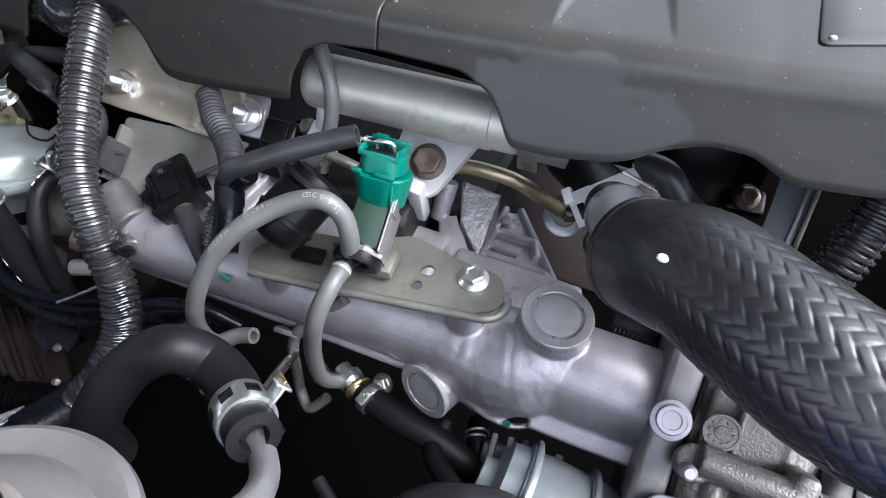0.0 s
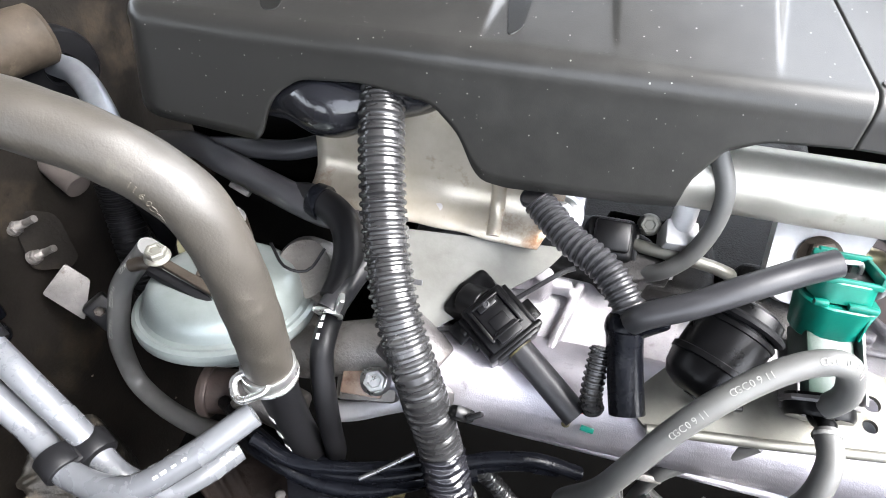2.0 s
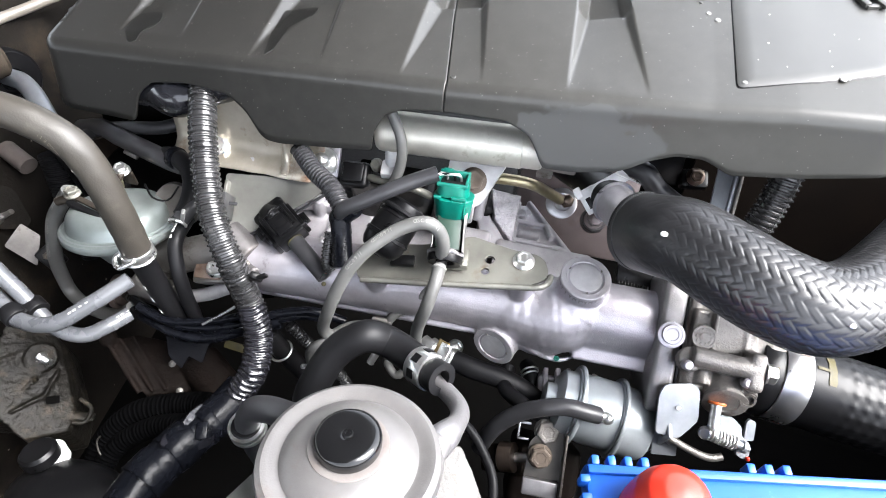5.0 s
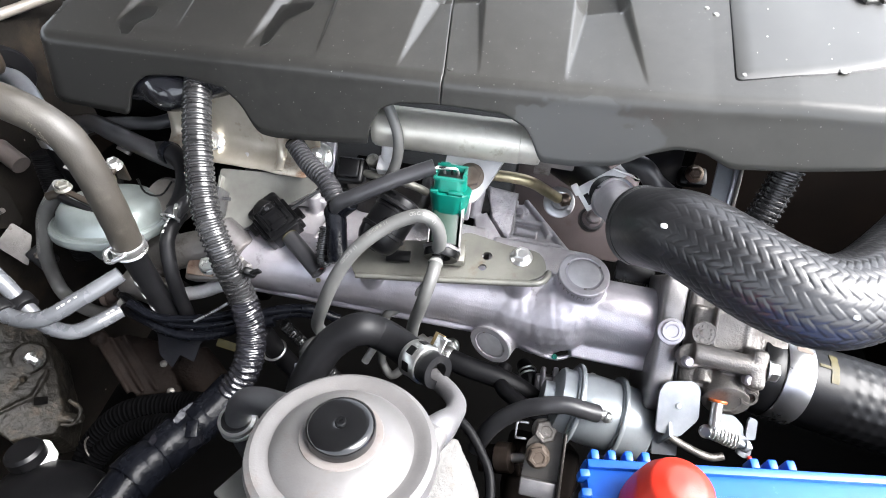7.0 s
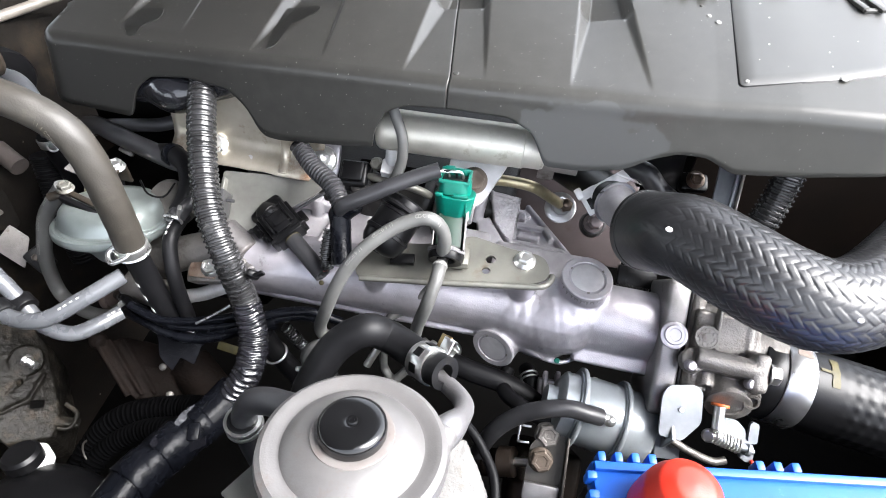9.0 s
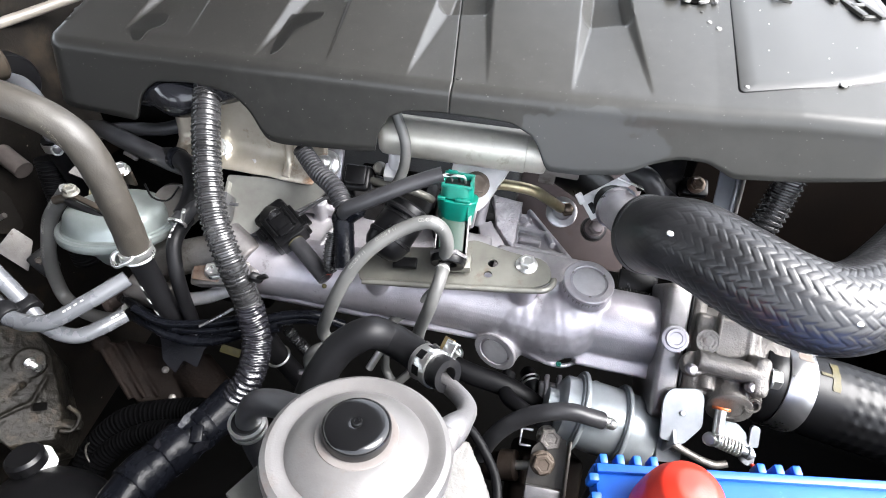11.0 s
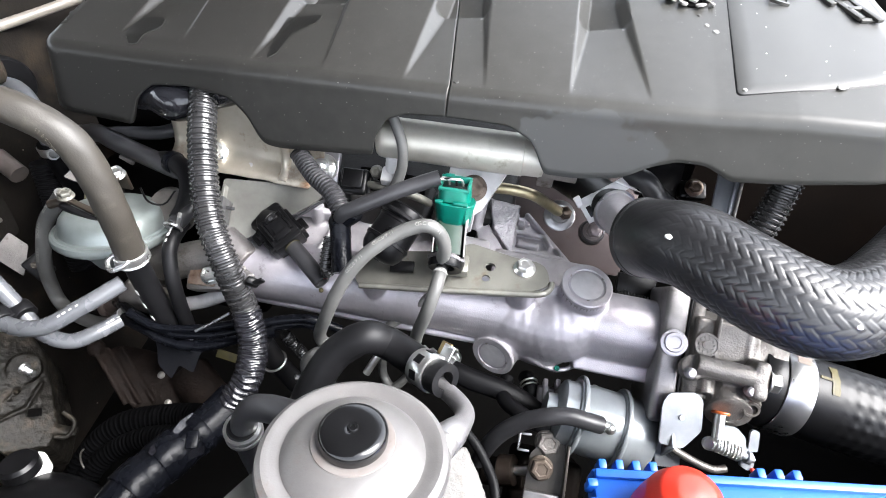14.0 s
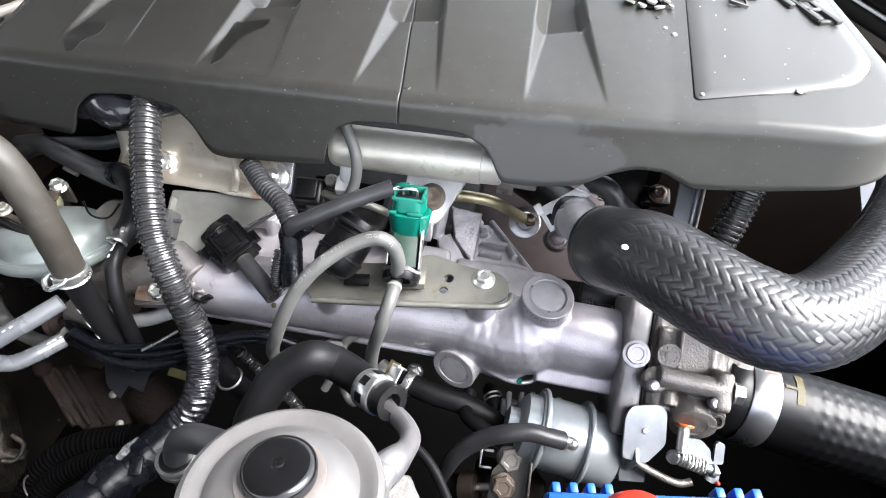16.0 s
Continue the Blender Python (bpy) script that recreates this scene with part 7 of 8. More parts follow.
# ---------------------------------------------------------------- fuel filter
FN = Vector((-0.03, 0.24, 0.97)).normalized()
FT = Vector((-0.1208, 0.0030, 0.3500))
filt = thing("fuel_filter", FT - FN * 0.09, "whitish grey round fuel filter head with black primer knob", "fuel filter")
part("head", lathe([(-0.055, 0.030), (-0.05, 0.040), (-0.034, 0.0435), (-0.0265, 0.0448), (-0.0215, 0.0452), (-0.0178, 0.0442), (-0.0158, 0.0415), (-0.0160, 0.0385), (-0.0178, 0.0352), (-0.0178, 0.0335), (-0.0150, 0.0310), (-0.0118, 0.027), (-0.0098, 0.0225), (-0.0088, 0.019), (-0.0086, 0.0175)], FT, FN, 72), M_FILTER, filt)
part("rust_ring", lathe([(-0.0086, 0.0158), (-0.0082, 0.0178), (-0.0085, 0.0192), (-0.0095, 0.0195)], FT + FN * 0.0003, FN, 48), M_STAINED, filt, "rust-stained ring round the knob")
knob = part("primer_knob", lathe([(-0.0095, 0.0150), (-0.0075, 0.0158), (-0.0035, 0.0160), (-0.0018, 0.0156), (-0.0006, 0.0144), (0.0, 0.0128), (0.0002, 0.006), (0.0000, 0.0024), (-0.0006, 0.0014), (-0.0006, 0.0)], FT, FN, 56), M_KNOB, filt, "glossy black round primer knob")
part("knob_pip", lathe([(0, 0.0026), (0.0008, 0.0022), (0.0008, 0.0012), (0.0002, 0.0010)], FT + FN * 0.0001, FN, 20), M_PLASTIC, knob)
OB = Vector((-0.0815, 0.0165, 0.3220))
casting("outlet", [rod(FT - FN * 0.030 + Vector((0.02, 0.0, 0)), OB - Vector((0.004, 0.012, 0.001)), 0.0085, 22), ball(OB - Vector((0.003, 0.010, 0.001)), 0.0095), rod(OB - Vector((0.003, 0.010, 0.001)), OB + Vector((0.001, 0.005, -0.002)), 0.0072, 20)], M_FILTER, filt, 0.0011, 3, "cast outlet boss")
part("canister", lathe([(0, 0.0), (0, 0.036), (0.004, 0.039), (0.09, 0.039), (0.094, 0.036), (0.094, 0)], FT - FN * 0.148, FN, 56), M_FILTER, filt, "pale filter canister")
uneven(casting("bracket_casting", [hull([(-0.098, 0.016, 0.305), (-0.070, 0.030, 0.300), (-0.0535, 0.008, 0.288), (-0.0415, -0.040, 0.270), (-0.050, -0.085, 0.270), (-0.120, -0.080, 0.285)], 0.035)], M_CASTPALE, filt, 0.0018, 3, "rough pale cast mounting arm"), 0.012, 0.0025)
part("bracket_arm", rbox(FT - FN * 0.064 + Vector((-0.045, -0.005, 0)), (0.035, 0.03, 0.003), 0.001, turned((1, -0.4, 0.1), FN)), M_PLATEGREEN, filt)
FH = [(-0.1805, 0.0577, 0.2140), (-0.1789, 0.0584, 0.2414), (-0.1719, 0.0678, 0.2606), (-0.1620, 0.0811, 0.2753), (-0.1459, 0.0902, 0.2849), (-0.1340, 0.0956, 0.2757), (-0.1173, 0.0899, 0.2746), (-0.1036, 0.0798, 0.2799), (-0.0897, 0.0707, 0.2875)]
fhose = thing("fuel_hose", FH[4], "black rubber fuel hose arching to the filter", "hose")
part("hose", tube(FH, 0.0107, 28, 0.003, rfun=None, hollow=0.45), M_RUBBER_DARK, fhose)
fd = (Vector(FH[-1]) - Vector(FH[-2])).normalized()
fa_, fu, fv = frame_of(fd)
fc_at = Vector(FH[-2]) + fd * 0.001
fc = part("spring_clamp", ring_band(fc_at, fd, 0.0108, 0.0145, 0.0014, 48), M_STEEL, fhose, "bright slotted spring clamp")
for k in range(7):
    d_ = fu * math.cos(k * 0.898) + fv * math.sin(k * 0.898)
    part("clamp_slot", rbox(fc_at + d_ * 0.01215, (0.006, 0.0058, 0.0006), 0.0002, turned(fd, d_)), M_PLASTIC, fc)
part("clamp_ear", rbox(fc_at + Vector((0.0095, 0.009, 0.0075)), (0.009, 0.0014, 0.012), 0.0004, turned(fd, (0.55, 0.5, 0.6))), M_STEEL, fc)
part("clamp_ear", rbox(fc_at + Vector((0.0075, 0.0125, 0.0055)), (0.009, 0.0014, 0.012), 0.0004, turned(fd, (0.55, 0.5, 0.6))), M_BRASS, fc)
part("clamp_bridge", rbox(fc_at + Vector((0.0120, 0.0130, 0.0110)), (0.006, 0.0075, 0.0014), 0.0004, turned(fd, (0.55, 0.5, 0.6))), M_STEEL, fc)
part("outlet_pipe", tube([(-0.0965, 0.0765, 0.2755), (-0.0885, 0.070, 0.2775), (-0.0800, 0.0615, 0.2830), (-0.0748, 0.0510, 0.2925), (-0.0745, 0.0400, 0.3030), (-0.0775, 0.0290, 0.3130), (-0.0825, 0.0185, 0.3185)], lambda s: 0.0056 + 0.003 * step01((s - 0.055) / 0.025), 22, 0.002), M_FLANGE, fhose, "bent plated outlet pipe")
IH = [(-0.150, 0.0155, 0.318), (-0.163, 0.0185, 0.312), (-0.178, 0.0225, 0.3035), (-0.191, 0.0245, 0.292), (-0.1985, 0.0235, 0.275), (-0.2005, 0.022, 0.255), (-0.201, 0.022, 0.22), (-0.202, 0.025, 0.12)]
ih = thing("fuel_hose", IH[4], "dark grey rubber elbow hose into the filter", "hose")
part("hose", tube(IH, 0.0076, 24, 0.003), M_SHEATH, ih)
part("collar", lathe([(0, 0.0085), (0.004, 0.0098), (0.010, 0.0098), (0.014, 0.009)], (-0.2, 0.0222, 0.272), (-0.05, -0.05, -1), 32), M_RUBBER_DARK, ih)
part("wire_clamp", ring_band((-0.2003, 0.0221, 0.2635), (-0.02, -0.03, -1), 0.0098, 0.0030, 0.0014, 36), M_STEEL, ih, "bright double wire clamp")
part("wire_clamp", ring_band((-0.2001, 0.0222, 0.2690), (-0.02, -0.03, -1), 0.0098, 0.0030, 0.0014, 36), M_STEEL, ih, "bright wire clamp")

# ---------------------------------------------------------------- hoses and clamps under the manifold
LH = [(-0.107, 0.1685, 0.140), (-0.098, 0.1655, 0.1405), (-0.078, 0.161, 0.140), (-0.045, 0.158, 0.136), (-0.01, 0.150, 0.122), (0.02, 0.14, 0.10)]
lh = thing("coolant_hose", LH[2], "black rubber coolant hose under the manifold", "hose")
part("hose", tube(LH, 0.0095, 24, 0.004, hollow=0.3), M_RUBBER_DARK, lh)
c_ = part("screw_clamp", ring_band((-0.100, 0.166, 0.1404), (0.95, -0.3, 0.0), 0.0095, 0.007, 0.0013), M_STEEL, lh, "bright slotted hose clamp")
part("clamp_screw", rbox((-0.101, 0.1605, 0.1505), (0.007, 0.010, 0.005), 0.001, turned((0.95, -0.3, 0), (0, -0.4, 0.9))), M_STEEL, c_)
part("union", lathe([(0, 0.006), (0.008, 0.006), (0.008, 0.009), (0.014, 0.009), (0.014, 0.006), (0.03, 0.006)], (-0.128, 0.178, 0.142), (0.85, -0.5, 0.0), 20), M_STEEL, lh, "bright pipe union")
part("copper_washer", ring_band((-0.1105, 0.169, 0.1412), (0.85, -0.5, 0.0), 0.006, 0.003, 0.004), M_BRASS, lh)
LB = [(-0.047, 0.172, 0.137), (-0.0485, 0.158, 0.137), (-0.045, 0.146, 0.142), (-0.034, 0.136, 0.148), (-0.02, 0.128, 0.15), (0.0, 0.124, 0.15)]
lb = thing("vacuum_hose", LB[2], "dark rubber vacuum hose curling under the manifold", "hose", "vacuum hoses")
part("hose", tube(LB, 0.0066, 18, 0.003), M_RUBBER_DARK, lb)
part("wire_clip", wire_loop((-0.029, 0.152, 0.125), (0.5, -0.6, 0.6), 0.0072, 0.001), M_STEEL, lb)
AHP = [(0.0267, 0.1211, 0.1833), (0.0161, 0.1194, 0.1877), (0.0012, 0.1187, 0.1902), (-0.0148, 0.1160, 0.1873), (-0.0301, 0.1137, 0.1768), (-0.0438, 0.1089, 0.1625), (-0.0529, 0.1034, 0.1458), (-0.0594, 0.0990, 0.1196)]
ah = thing("vacuum_hose", AHP[3], "dark grey rubber hose on the actuator port", "hose", "vacuum hoses")
part("hose", tube(AHP, 0.0068, 20, 0.003, hollow=0.4), M_SHEATH, ah)
CLIPS = thing("hose_fitting", (-0.25, 0.175, 0.06), "black ribbed hoses with a bright wire clip", "hose")
part("hose", tube([(-0.268, 0.148, 0.15), (-0.262, 0.152, 0.11), (-0.25, 0.155, 0.07), (-0.236, 0.155, 0.02)], 0.0095, 18), M_RUBBER_DARK, CLIPS)
part("hose", corrugated([(-0.255, 0.165, 0.14), (-0.235, 0.165, 0.10), (-0.215, 0.165, 0.06), (-0.20, 0.165, 0.0)], 0.006, 0.0034, 0.0011, 16, 0.0008), M_LOOM, CLIPS)
part("wire_clip", wire_loop((-0.2625, 0.150, 0.115), (0.2, 0.1, -1), 0.0108, 0.0012), M_STEEL, CLIPS, "bright wire clip")
part("wire_clip", wire_loop((-0.226, 0.145, 0.10), (0.4, -0.1, -0.9), 0.008, 0.0014), M_STEEL, CLIPS, "bright wire clip")
part("white_clip", join(rbox((-0.232, 0.141, 0.113), (0.014, 0.004, 0.004), 0.001, pose(0, 0, 0, 0, 30, 30).to_3x3()), rbox((-0.225, 0.139, 0.12), (0.004, 0.004, 0.012), 0.001)), M_WHITEMETAL, CLIPS, "small pale clip")
part("small_hose", tube([(-0.226, 0.140, 0.122), (-0.222, 0.137, 0.150), (-0.212, 0.139, 0.165), (-0.20, 0.143, 0.168)], 0.0048, 14), M_RUBBER, CLIPS, "thin grey hose")

# ---------------------------------------------------------------- vacuum actuator
act = thing("vacuum_actuator", (0.035, 0.14, 0.15), "silver round vacuum actuator can with bands", "actuator")
A0, A1 = Vector((-0.014, 0.1415, 0.157)), Vector((0.075, 0.1375, 0.146))
ad = (A1 - A0).normalized()
part("can", lathe([(0, 0.0), (0, 0.012), (0.008, 0.013), (0.0085, 0.020), (0.012, 0.026), (0.022, 0.0275), (0.0225, 0.0305), (0.0255, 0.031), (0.0285, 0.0305), (0.029, 0.0275), (0.034, 0.0285), (0.036, 0.029), (0.058, 0.0292), (0.0585, 0.0312), (0.061, 0.0318), (0.0635, 0.0312), (0.064, 0.0290), (0.084, 0.0282), (0.087, 0.026), (0.088, 0.02), (0.088, 0)], A0, ad, 56), M_ACTUATOR, act)
for s_ in (0.0255, 0.061):
    part("crimp_band", ring_band(A0 + ad * s_, ad, 0.0312, 0.0032, 0.0028, 56), M_ACTUATOR, act, "raised crimped band")
part("hose_port", lathe([(0, 0.0042), (0.012, 0.004), (0.0135, 0.0028), (0.0135, 0)], (0.0225, 0.1215, 0.1830), (0.95, 0.05, -0.15), 16), M_STEEL, act)
part("port_ball", ball((0.0345, 0.121, 0.1810), 0.0046), M_STEEL, act)
soft_edges(part("bracket", plate(rounded([(-0.016, -0.020), (0.002, -0.024), (0.017, -0.010), (0.018, 0.014), (0.012, 0.019), (-0.009, 0.018), (-0.014, 0.010)], [0.003, 0.004, 0.004, 0.004, 0.005, 0.006, 0.005]), 0.0022, (0.0845, 0.1375, 0.192), turned((1, 0.2, -0.02), (0.05, -0.62, 0.78))), M_BLUEGREY, act, "blue-grey plated bracket"), 0.0007)
part("bracket_pip", lathe([(0, 0.0022), (0.0006, 0.002), (0.0006, 0)], (0.0855, 0.137, 0.1927), (0.05, -0.62, 0.78), 12), M_STEEL, act)
part("bracket_leg", rbox((0.0790, 0.134, 0.160), (0.003, 0.030, 0.05), 0.001, pose(0, 0, 0, 8, 4, 5).to_3x3()), M_BLUEGREY, act, "folded plated bracket leg")
part("bracket_foot", rbox((0.0845, 0.122, 0.160), (0.020, 0.003, 0.020), 0.001, pose(0, 0, 0, -50, 0, 8).to_3x3()), M_BLUEGREY, act)
part("push_rod", tube([(0.080, 0.1235, 0.173), (0.0867, 0.1212, 0.1703), (0.0976, 0.1189, 0.1667), (0.1111, 0.1169, 0.163), (0.1205, 0.1169, 0.1617), (0.128, 0.1194, 0.1629)], 0.0030, 14), M_ALU_DULL, act, "bent steel actuator rod")
part("rod_nut", lathe([(0, 0.0048), (0.006, 0.0048), (0.0065, 0.0035)], (0.084, 0.125, 0.167), (0.8, -0.4, -0.35), 6), M_STEEL, act)
part("drop_bolt", lathe([(0, 0.0025), (0.018, 0.0025), (0.018, 0.005), (0.024, 0.005), (0.026, 0.003)], (0.0275, 0.171, 0.156), (0, -0.5, -0.85), 12), M_STEEL, act)

# ---------------------------------------------------------------- pump with brown bolts below
pump = thing("injection_pump", (-0.01, 0.10, 0.08), "dark metal fuel pump with a folded bracket and brown bolts", "pump")
casting("pump_body", [rbox((0.0, 0.110, 0.070), (0.060, 0.06, 0.07), 0.006, pose(0, 0, 0, 32, 0, 0).to_3x3()), rod((-0.055, 0.100, 0.100), (-0.02, 0.102, 0.106), 0.012, 24)], M_SHROUD, pump, 0.0018, 3, "oily black pump body")
pk = turned((1, 0.02, 0.05), (0, -0.55, 0.84))
PB = Vector((-0.0050, 0.0940, 0.1400))
soft_edges(part("bracket_face", plate(rounded([(-0.016, -0.030), (0.013, -0.031), (0.014, 0.026), (0.002, 0.031), (-0.014, 0.012)], 0.003), 0.0022, PB, pk, [(0.006, -0.021, 0.0026)]), M_PUMPGREY, pump, "folded grey bracket face"), 0.0005)
part("bracket_fold", rbox(PB + pk @ Vector((0.0145, -0.002, 0.005)), (0.0020, 0.052, 0.012), 0.0007, pk), M_PUMPGREY, pump, "folded bracket edge")
part("bracket_lip", rbox(PB + pk @ Vector((-0.002, -0.022, 0.003)), (0.028, 0.013, 0.0060), 0.0012, pk), M_FLANGE, pump, "grey bracket lip")
for p, m_, af_ in (((-0.0100, 0.0945, 0.1435), M_RUSTBOLT, 0.0150), ((-0.0068, 0.1150, 0.1480), M_ALU_DULL, 0.0165)):
    part("bolt", bolt_mesh(p, (0.05, -0.6, 0.8), af_, 0.006, af_ * 0.66, 0, 0), m_, pump, "dull flange bolt", sharp=25)
part("end_ring", lathe([(0, 0.011), (0.001, 0.0125), (0.013, 0.0125), (0.014, 0.0105), (0.014, 0.006)], (-0.0400, 0.0985, 0.1130), (0.86, -0.02, 0.40), 32), M_BRONZE, pump, "dull bronze ring")
part("link_pin", rod((-0.0290, 0.0982, 0.1185), (-0.0170, 0.0982, 0.1250), 0.0040, 16), M_STEEL, pump, "bright link pin")
part("pale_clip", join(rbox((-0.0251, 0.1190, 0.1458), (0.010, 0.0020, 0.0020), 0.0005, pk), rbox((-0.0295, 0.1130, 0.1430), (0.0020, 0.013, 0.0020), 0.0005, pk), rbox((-0.0251, 0.1075, 0.1400), (0.010, 0.0020, 0.0020), 0.0005, pk)), M_BAND, pump, "small pale wire clip")
fins = thing("actuator_mount", (-0.004, 0.16, 0.13), "grey finned cast mount beside the actuator", "bracket")
casting("mount_block", [rbox((-0.0035, 0.158, 0.126), (0.030, 0.036, 0.014), 0.002, pk)], M_FLANGE, fins, 0.0012, 2)
for p, q in (((-0.0135, 0.1760, 0.1400), (-0.0105, 0.1445, 0.1335)), ((-0.0030, 0.1770, 0.1420), (-0.0005, 0.1460, 0.1350)), ((0.0060, 0.1780, 0.1440), (0.0080, 0.1500, 0.1370))):
    m_ = (Vector(p) + Vector(q)) / 2
    part("fin", rbox(m_, ((Vector(q) - Vector(p)).length, 0.0042, 0.012), 0.0012, turned(Vector(q) - Vector(p), (0, -0.5, 0.86))), M_RUNNER, fins, "cast fin")
spur = thing("vacuum_hose", (-0.03, 0.172, 0.12), "short black hose elbow with a bright wire clip", "hose", "vacuum hoses")
part("hose", tube([(-0.0290, 0.1880, 0.118), (-0.0260, 0.1790, 0.1245), (-0.0225, 0.1690, 0.1230), (-0.0215, 0.1590, 0.1130), (-0.0240, 0.1500, 0.100)], 0.0072, 20, 0.003), M_RUBBER_DARK, spur)
for k in range(2):
    part("wire_clip", wire_loop((-0.0262 + 0.0012 * k, 0.1785 - 0.0040 * k, 0.1243 - 0.0003 * k), (0.35, -0.9, 0.1), 0.0080, 0.0009), M_STEEL, spur, "bright wire clip")
part("clip_tail", tube([(-0.0190, 0.1740, 0.1270), (-0.0155, 0.1700, 0.1240), (-0.0170, 0.1660, 0.1215), (-0.0205, 0.1670, 0.1240)], 0.0009, 8, 0.001), M_STEEL, spur, "bright wire tail")
lo = thing("belt_guard", (-0.05, 0.06, 0.18), "curved black plastic guard edge beside the filter", "guard")
part("guard", tube([(-0.085, 0.088, 0.205), (-0.068, 0.078, 0.203), (-0.055, 0.064, 0.2), (-0.046, 0.048, 0.198), (-0.043, 0.025, 0.195), (-0.045, 0.0, 0.19)], 0.0035, 12), M_RUBBER_DARK, lo)

# ---------------------------------------------------------------- battery
battery = thing("battery", (0.14, -0.03, 0.10), "blue-topped car battery with red terminal boot", "battery")
bt = pose(0, 0, 0, 0, 0, 10).to_3x3()
BO = Vector((0.0025, 0.0475, -0.0008))
part("case", rbox(BO + bt @ Vector((0.135, -0.085, 0.155)), (0.264, 0.166, 0.21), 0.004, bt), M_PLASTIC, battery, "black lower battery case")
lid = part("lid", rbox(BO + bt @ Vector((0.136, -0.086, 0.2615)), (0.272, 0.172, 0.017), 0.0025, bt), M_BLUE, battery, "bright blue battery lid")
part("rim", rbox(BO + bt @ Vector((0.136, -0.0045, 0.2705)), (0.270, 0.005, 0.006), 0.001, bt), M_BLUE, lid)
for k in range(4):
    part("tooth", rbox(BO + bt @ Vector((0.006 + 0.0098 * k, 0.001, 0.2675)), (0.0048, 0.006, 0.011), 0.0012, bt), M_BLUE, lid)
    part("tooth", rbox(BO + bt @ Vector((-0.001, -0.010 - 0.0105 * k, 0.2675)), (0.006, 0.0048, 0.011), 0.0012, bt), M_BLUE, lid)
for k in range(3):
    part("tooth", rbox(BO + bt @ Vector((0.098 + 0.0105 * k, 0.001, 0.2675)), (0.0052, 0.006, 0.011), 0.0012, bt), M_BLUE, lid)
for k in range(3):
    part("lid_rib", rbox(BO + bt @ Vector((0.07 + 0.06 * k, -0.02 - 0.002 * k, 0.2708)), (0.05, 0.003, 0.002), 0.0006, bt), M_BLUE, lid)
boot = thing("terminal_boot", (0.046, 0.022, 0.27), "glossy red rubber boot over the battery terminal", "terminal boot")
casting("boot", [lathe([(0, 0.0225), (0.012, 0.022), (0.024, 0.0205), (0.034, 0.0165), (0.0385, 0.010), (0.040, 0)], (0.0435, 0.0235, 0.2715), (0.06, 0.12, 1), 36), rbox((0.064, 0.012, 0.283), (0.030, 0.026, 0.022), 0.006, pose(0, 0, 0, 0, 22, 0).to_3x3())], M_RED, boot, 0.0013, 4)
part("terminal_bolt", bolt_mesh((0.079, 0.027, 0.275), (0.3, 0.3, 0.9), 0.010, 0.006, 0.007), M_STEEL, boot)

# ---------------------------------------------------------------- right-hand side: air duct, plate, corrugated hose
rp = thing("side_plate", (0.075, 0.3, 0.26), "blue-grey plated steel support plate behind the hose", "bracket")
soft_edges(part("plate", plate(rounded([(-0.005, -0.05), (0.009, -0.05), (0.014, 0.03), (-0.007, 0.03)], 0.004), 0.003, (0.0965, 0.3015, 0.288), turned((1, -0.1, 0), (0, -0.6, 0.8))), M_DARKZINC, rp), 0.0006)
part("fold", rbox((0.1085, 0.297, 0.281), (0.003, 0.07, 0.012), 0.001, turned((1, -0.1, 0), (0, -0.6, 0.8))), M_ALU_DULL, rp)
part("edge_strip", rbox((0.1040, 0.297, 0.2850), (0.0022, 0.06, 0.004), 0.0006, turned((1, -0.1, 0), (0, -0.6, 0.8))), M_BLUEGREY, rp, "pale plate edge")
bolt((0.086, 0.335, 0.256), (0, -0.62, 0.78), rp, 0.010, 0.005, 0.0082, material=M_BRONZE, label="dull bronze flange bolt")
part("bolt_lug", rbox((0.087, 0.341, 0.247), (0.026, 0.018, 0.012), 0.004, pose(0, 0, 0, 30, 0, 8).to_3x3()), M_PLASTIC, rp)
part("dark_bracket", rbox((0.055, 0.345, 0.262), (0.04, 0.008, 0.05), 0.002, pose(0, 0, 0, -20, 0, 10).to_3x3()), M_PLASTIC, rp)
ch = thing("corrugated_hose", (0.13, 0.27, 0.3), "dark corrugated plastic hose coming from under the cover", "hose")
part("hose", corrugated([(0.137, 0.315, 0.362), (0.1305, 0.287, 0.333), (0.1255, 0.270, 0.305), (0.1195, 0.257, 0.279), (0.112, 0.247, 0.25)], 0.0118, 0.0042, 0.0018, 26, 0.0006), M_LOOM, ch)
sheet("wall_shroud_panel", [(0.13, 0.46, 0.02), (0.36, 0.46, 0.02), (0.36, 0.52, 0.36), (0.13, 0.52, 0.36)], 0.006, M_SHROUD, "brownish dark fan shroud panel", 16, 12, 0.004)
sheet("trim_slam_panel", [(0.3709, 0.43, 0.117), (0.66, 0.43, 0.117), (0.66, 0.43, 0.335), (0.2796, 0.43, 0.2643)], 0.004, M_BODYWHITE, "pale painted panel edge beside the engine", 6, 6, 0.001)

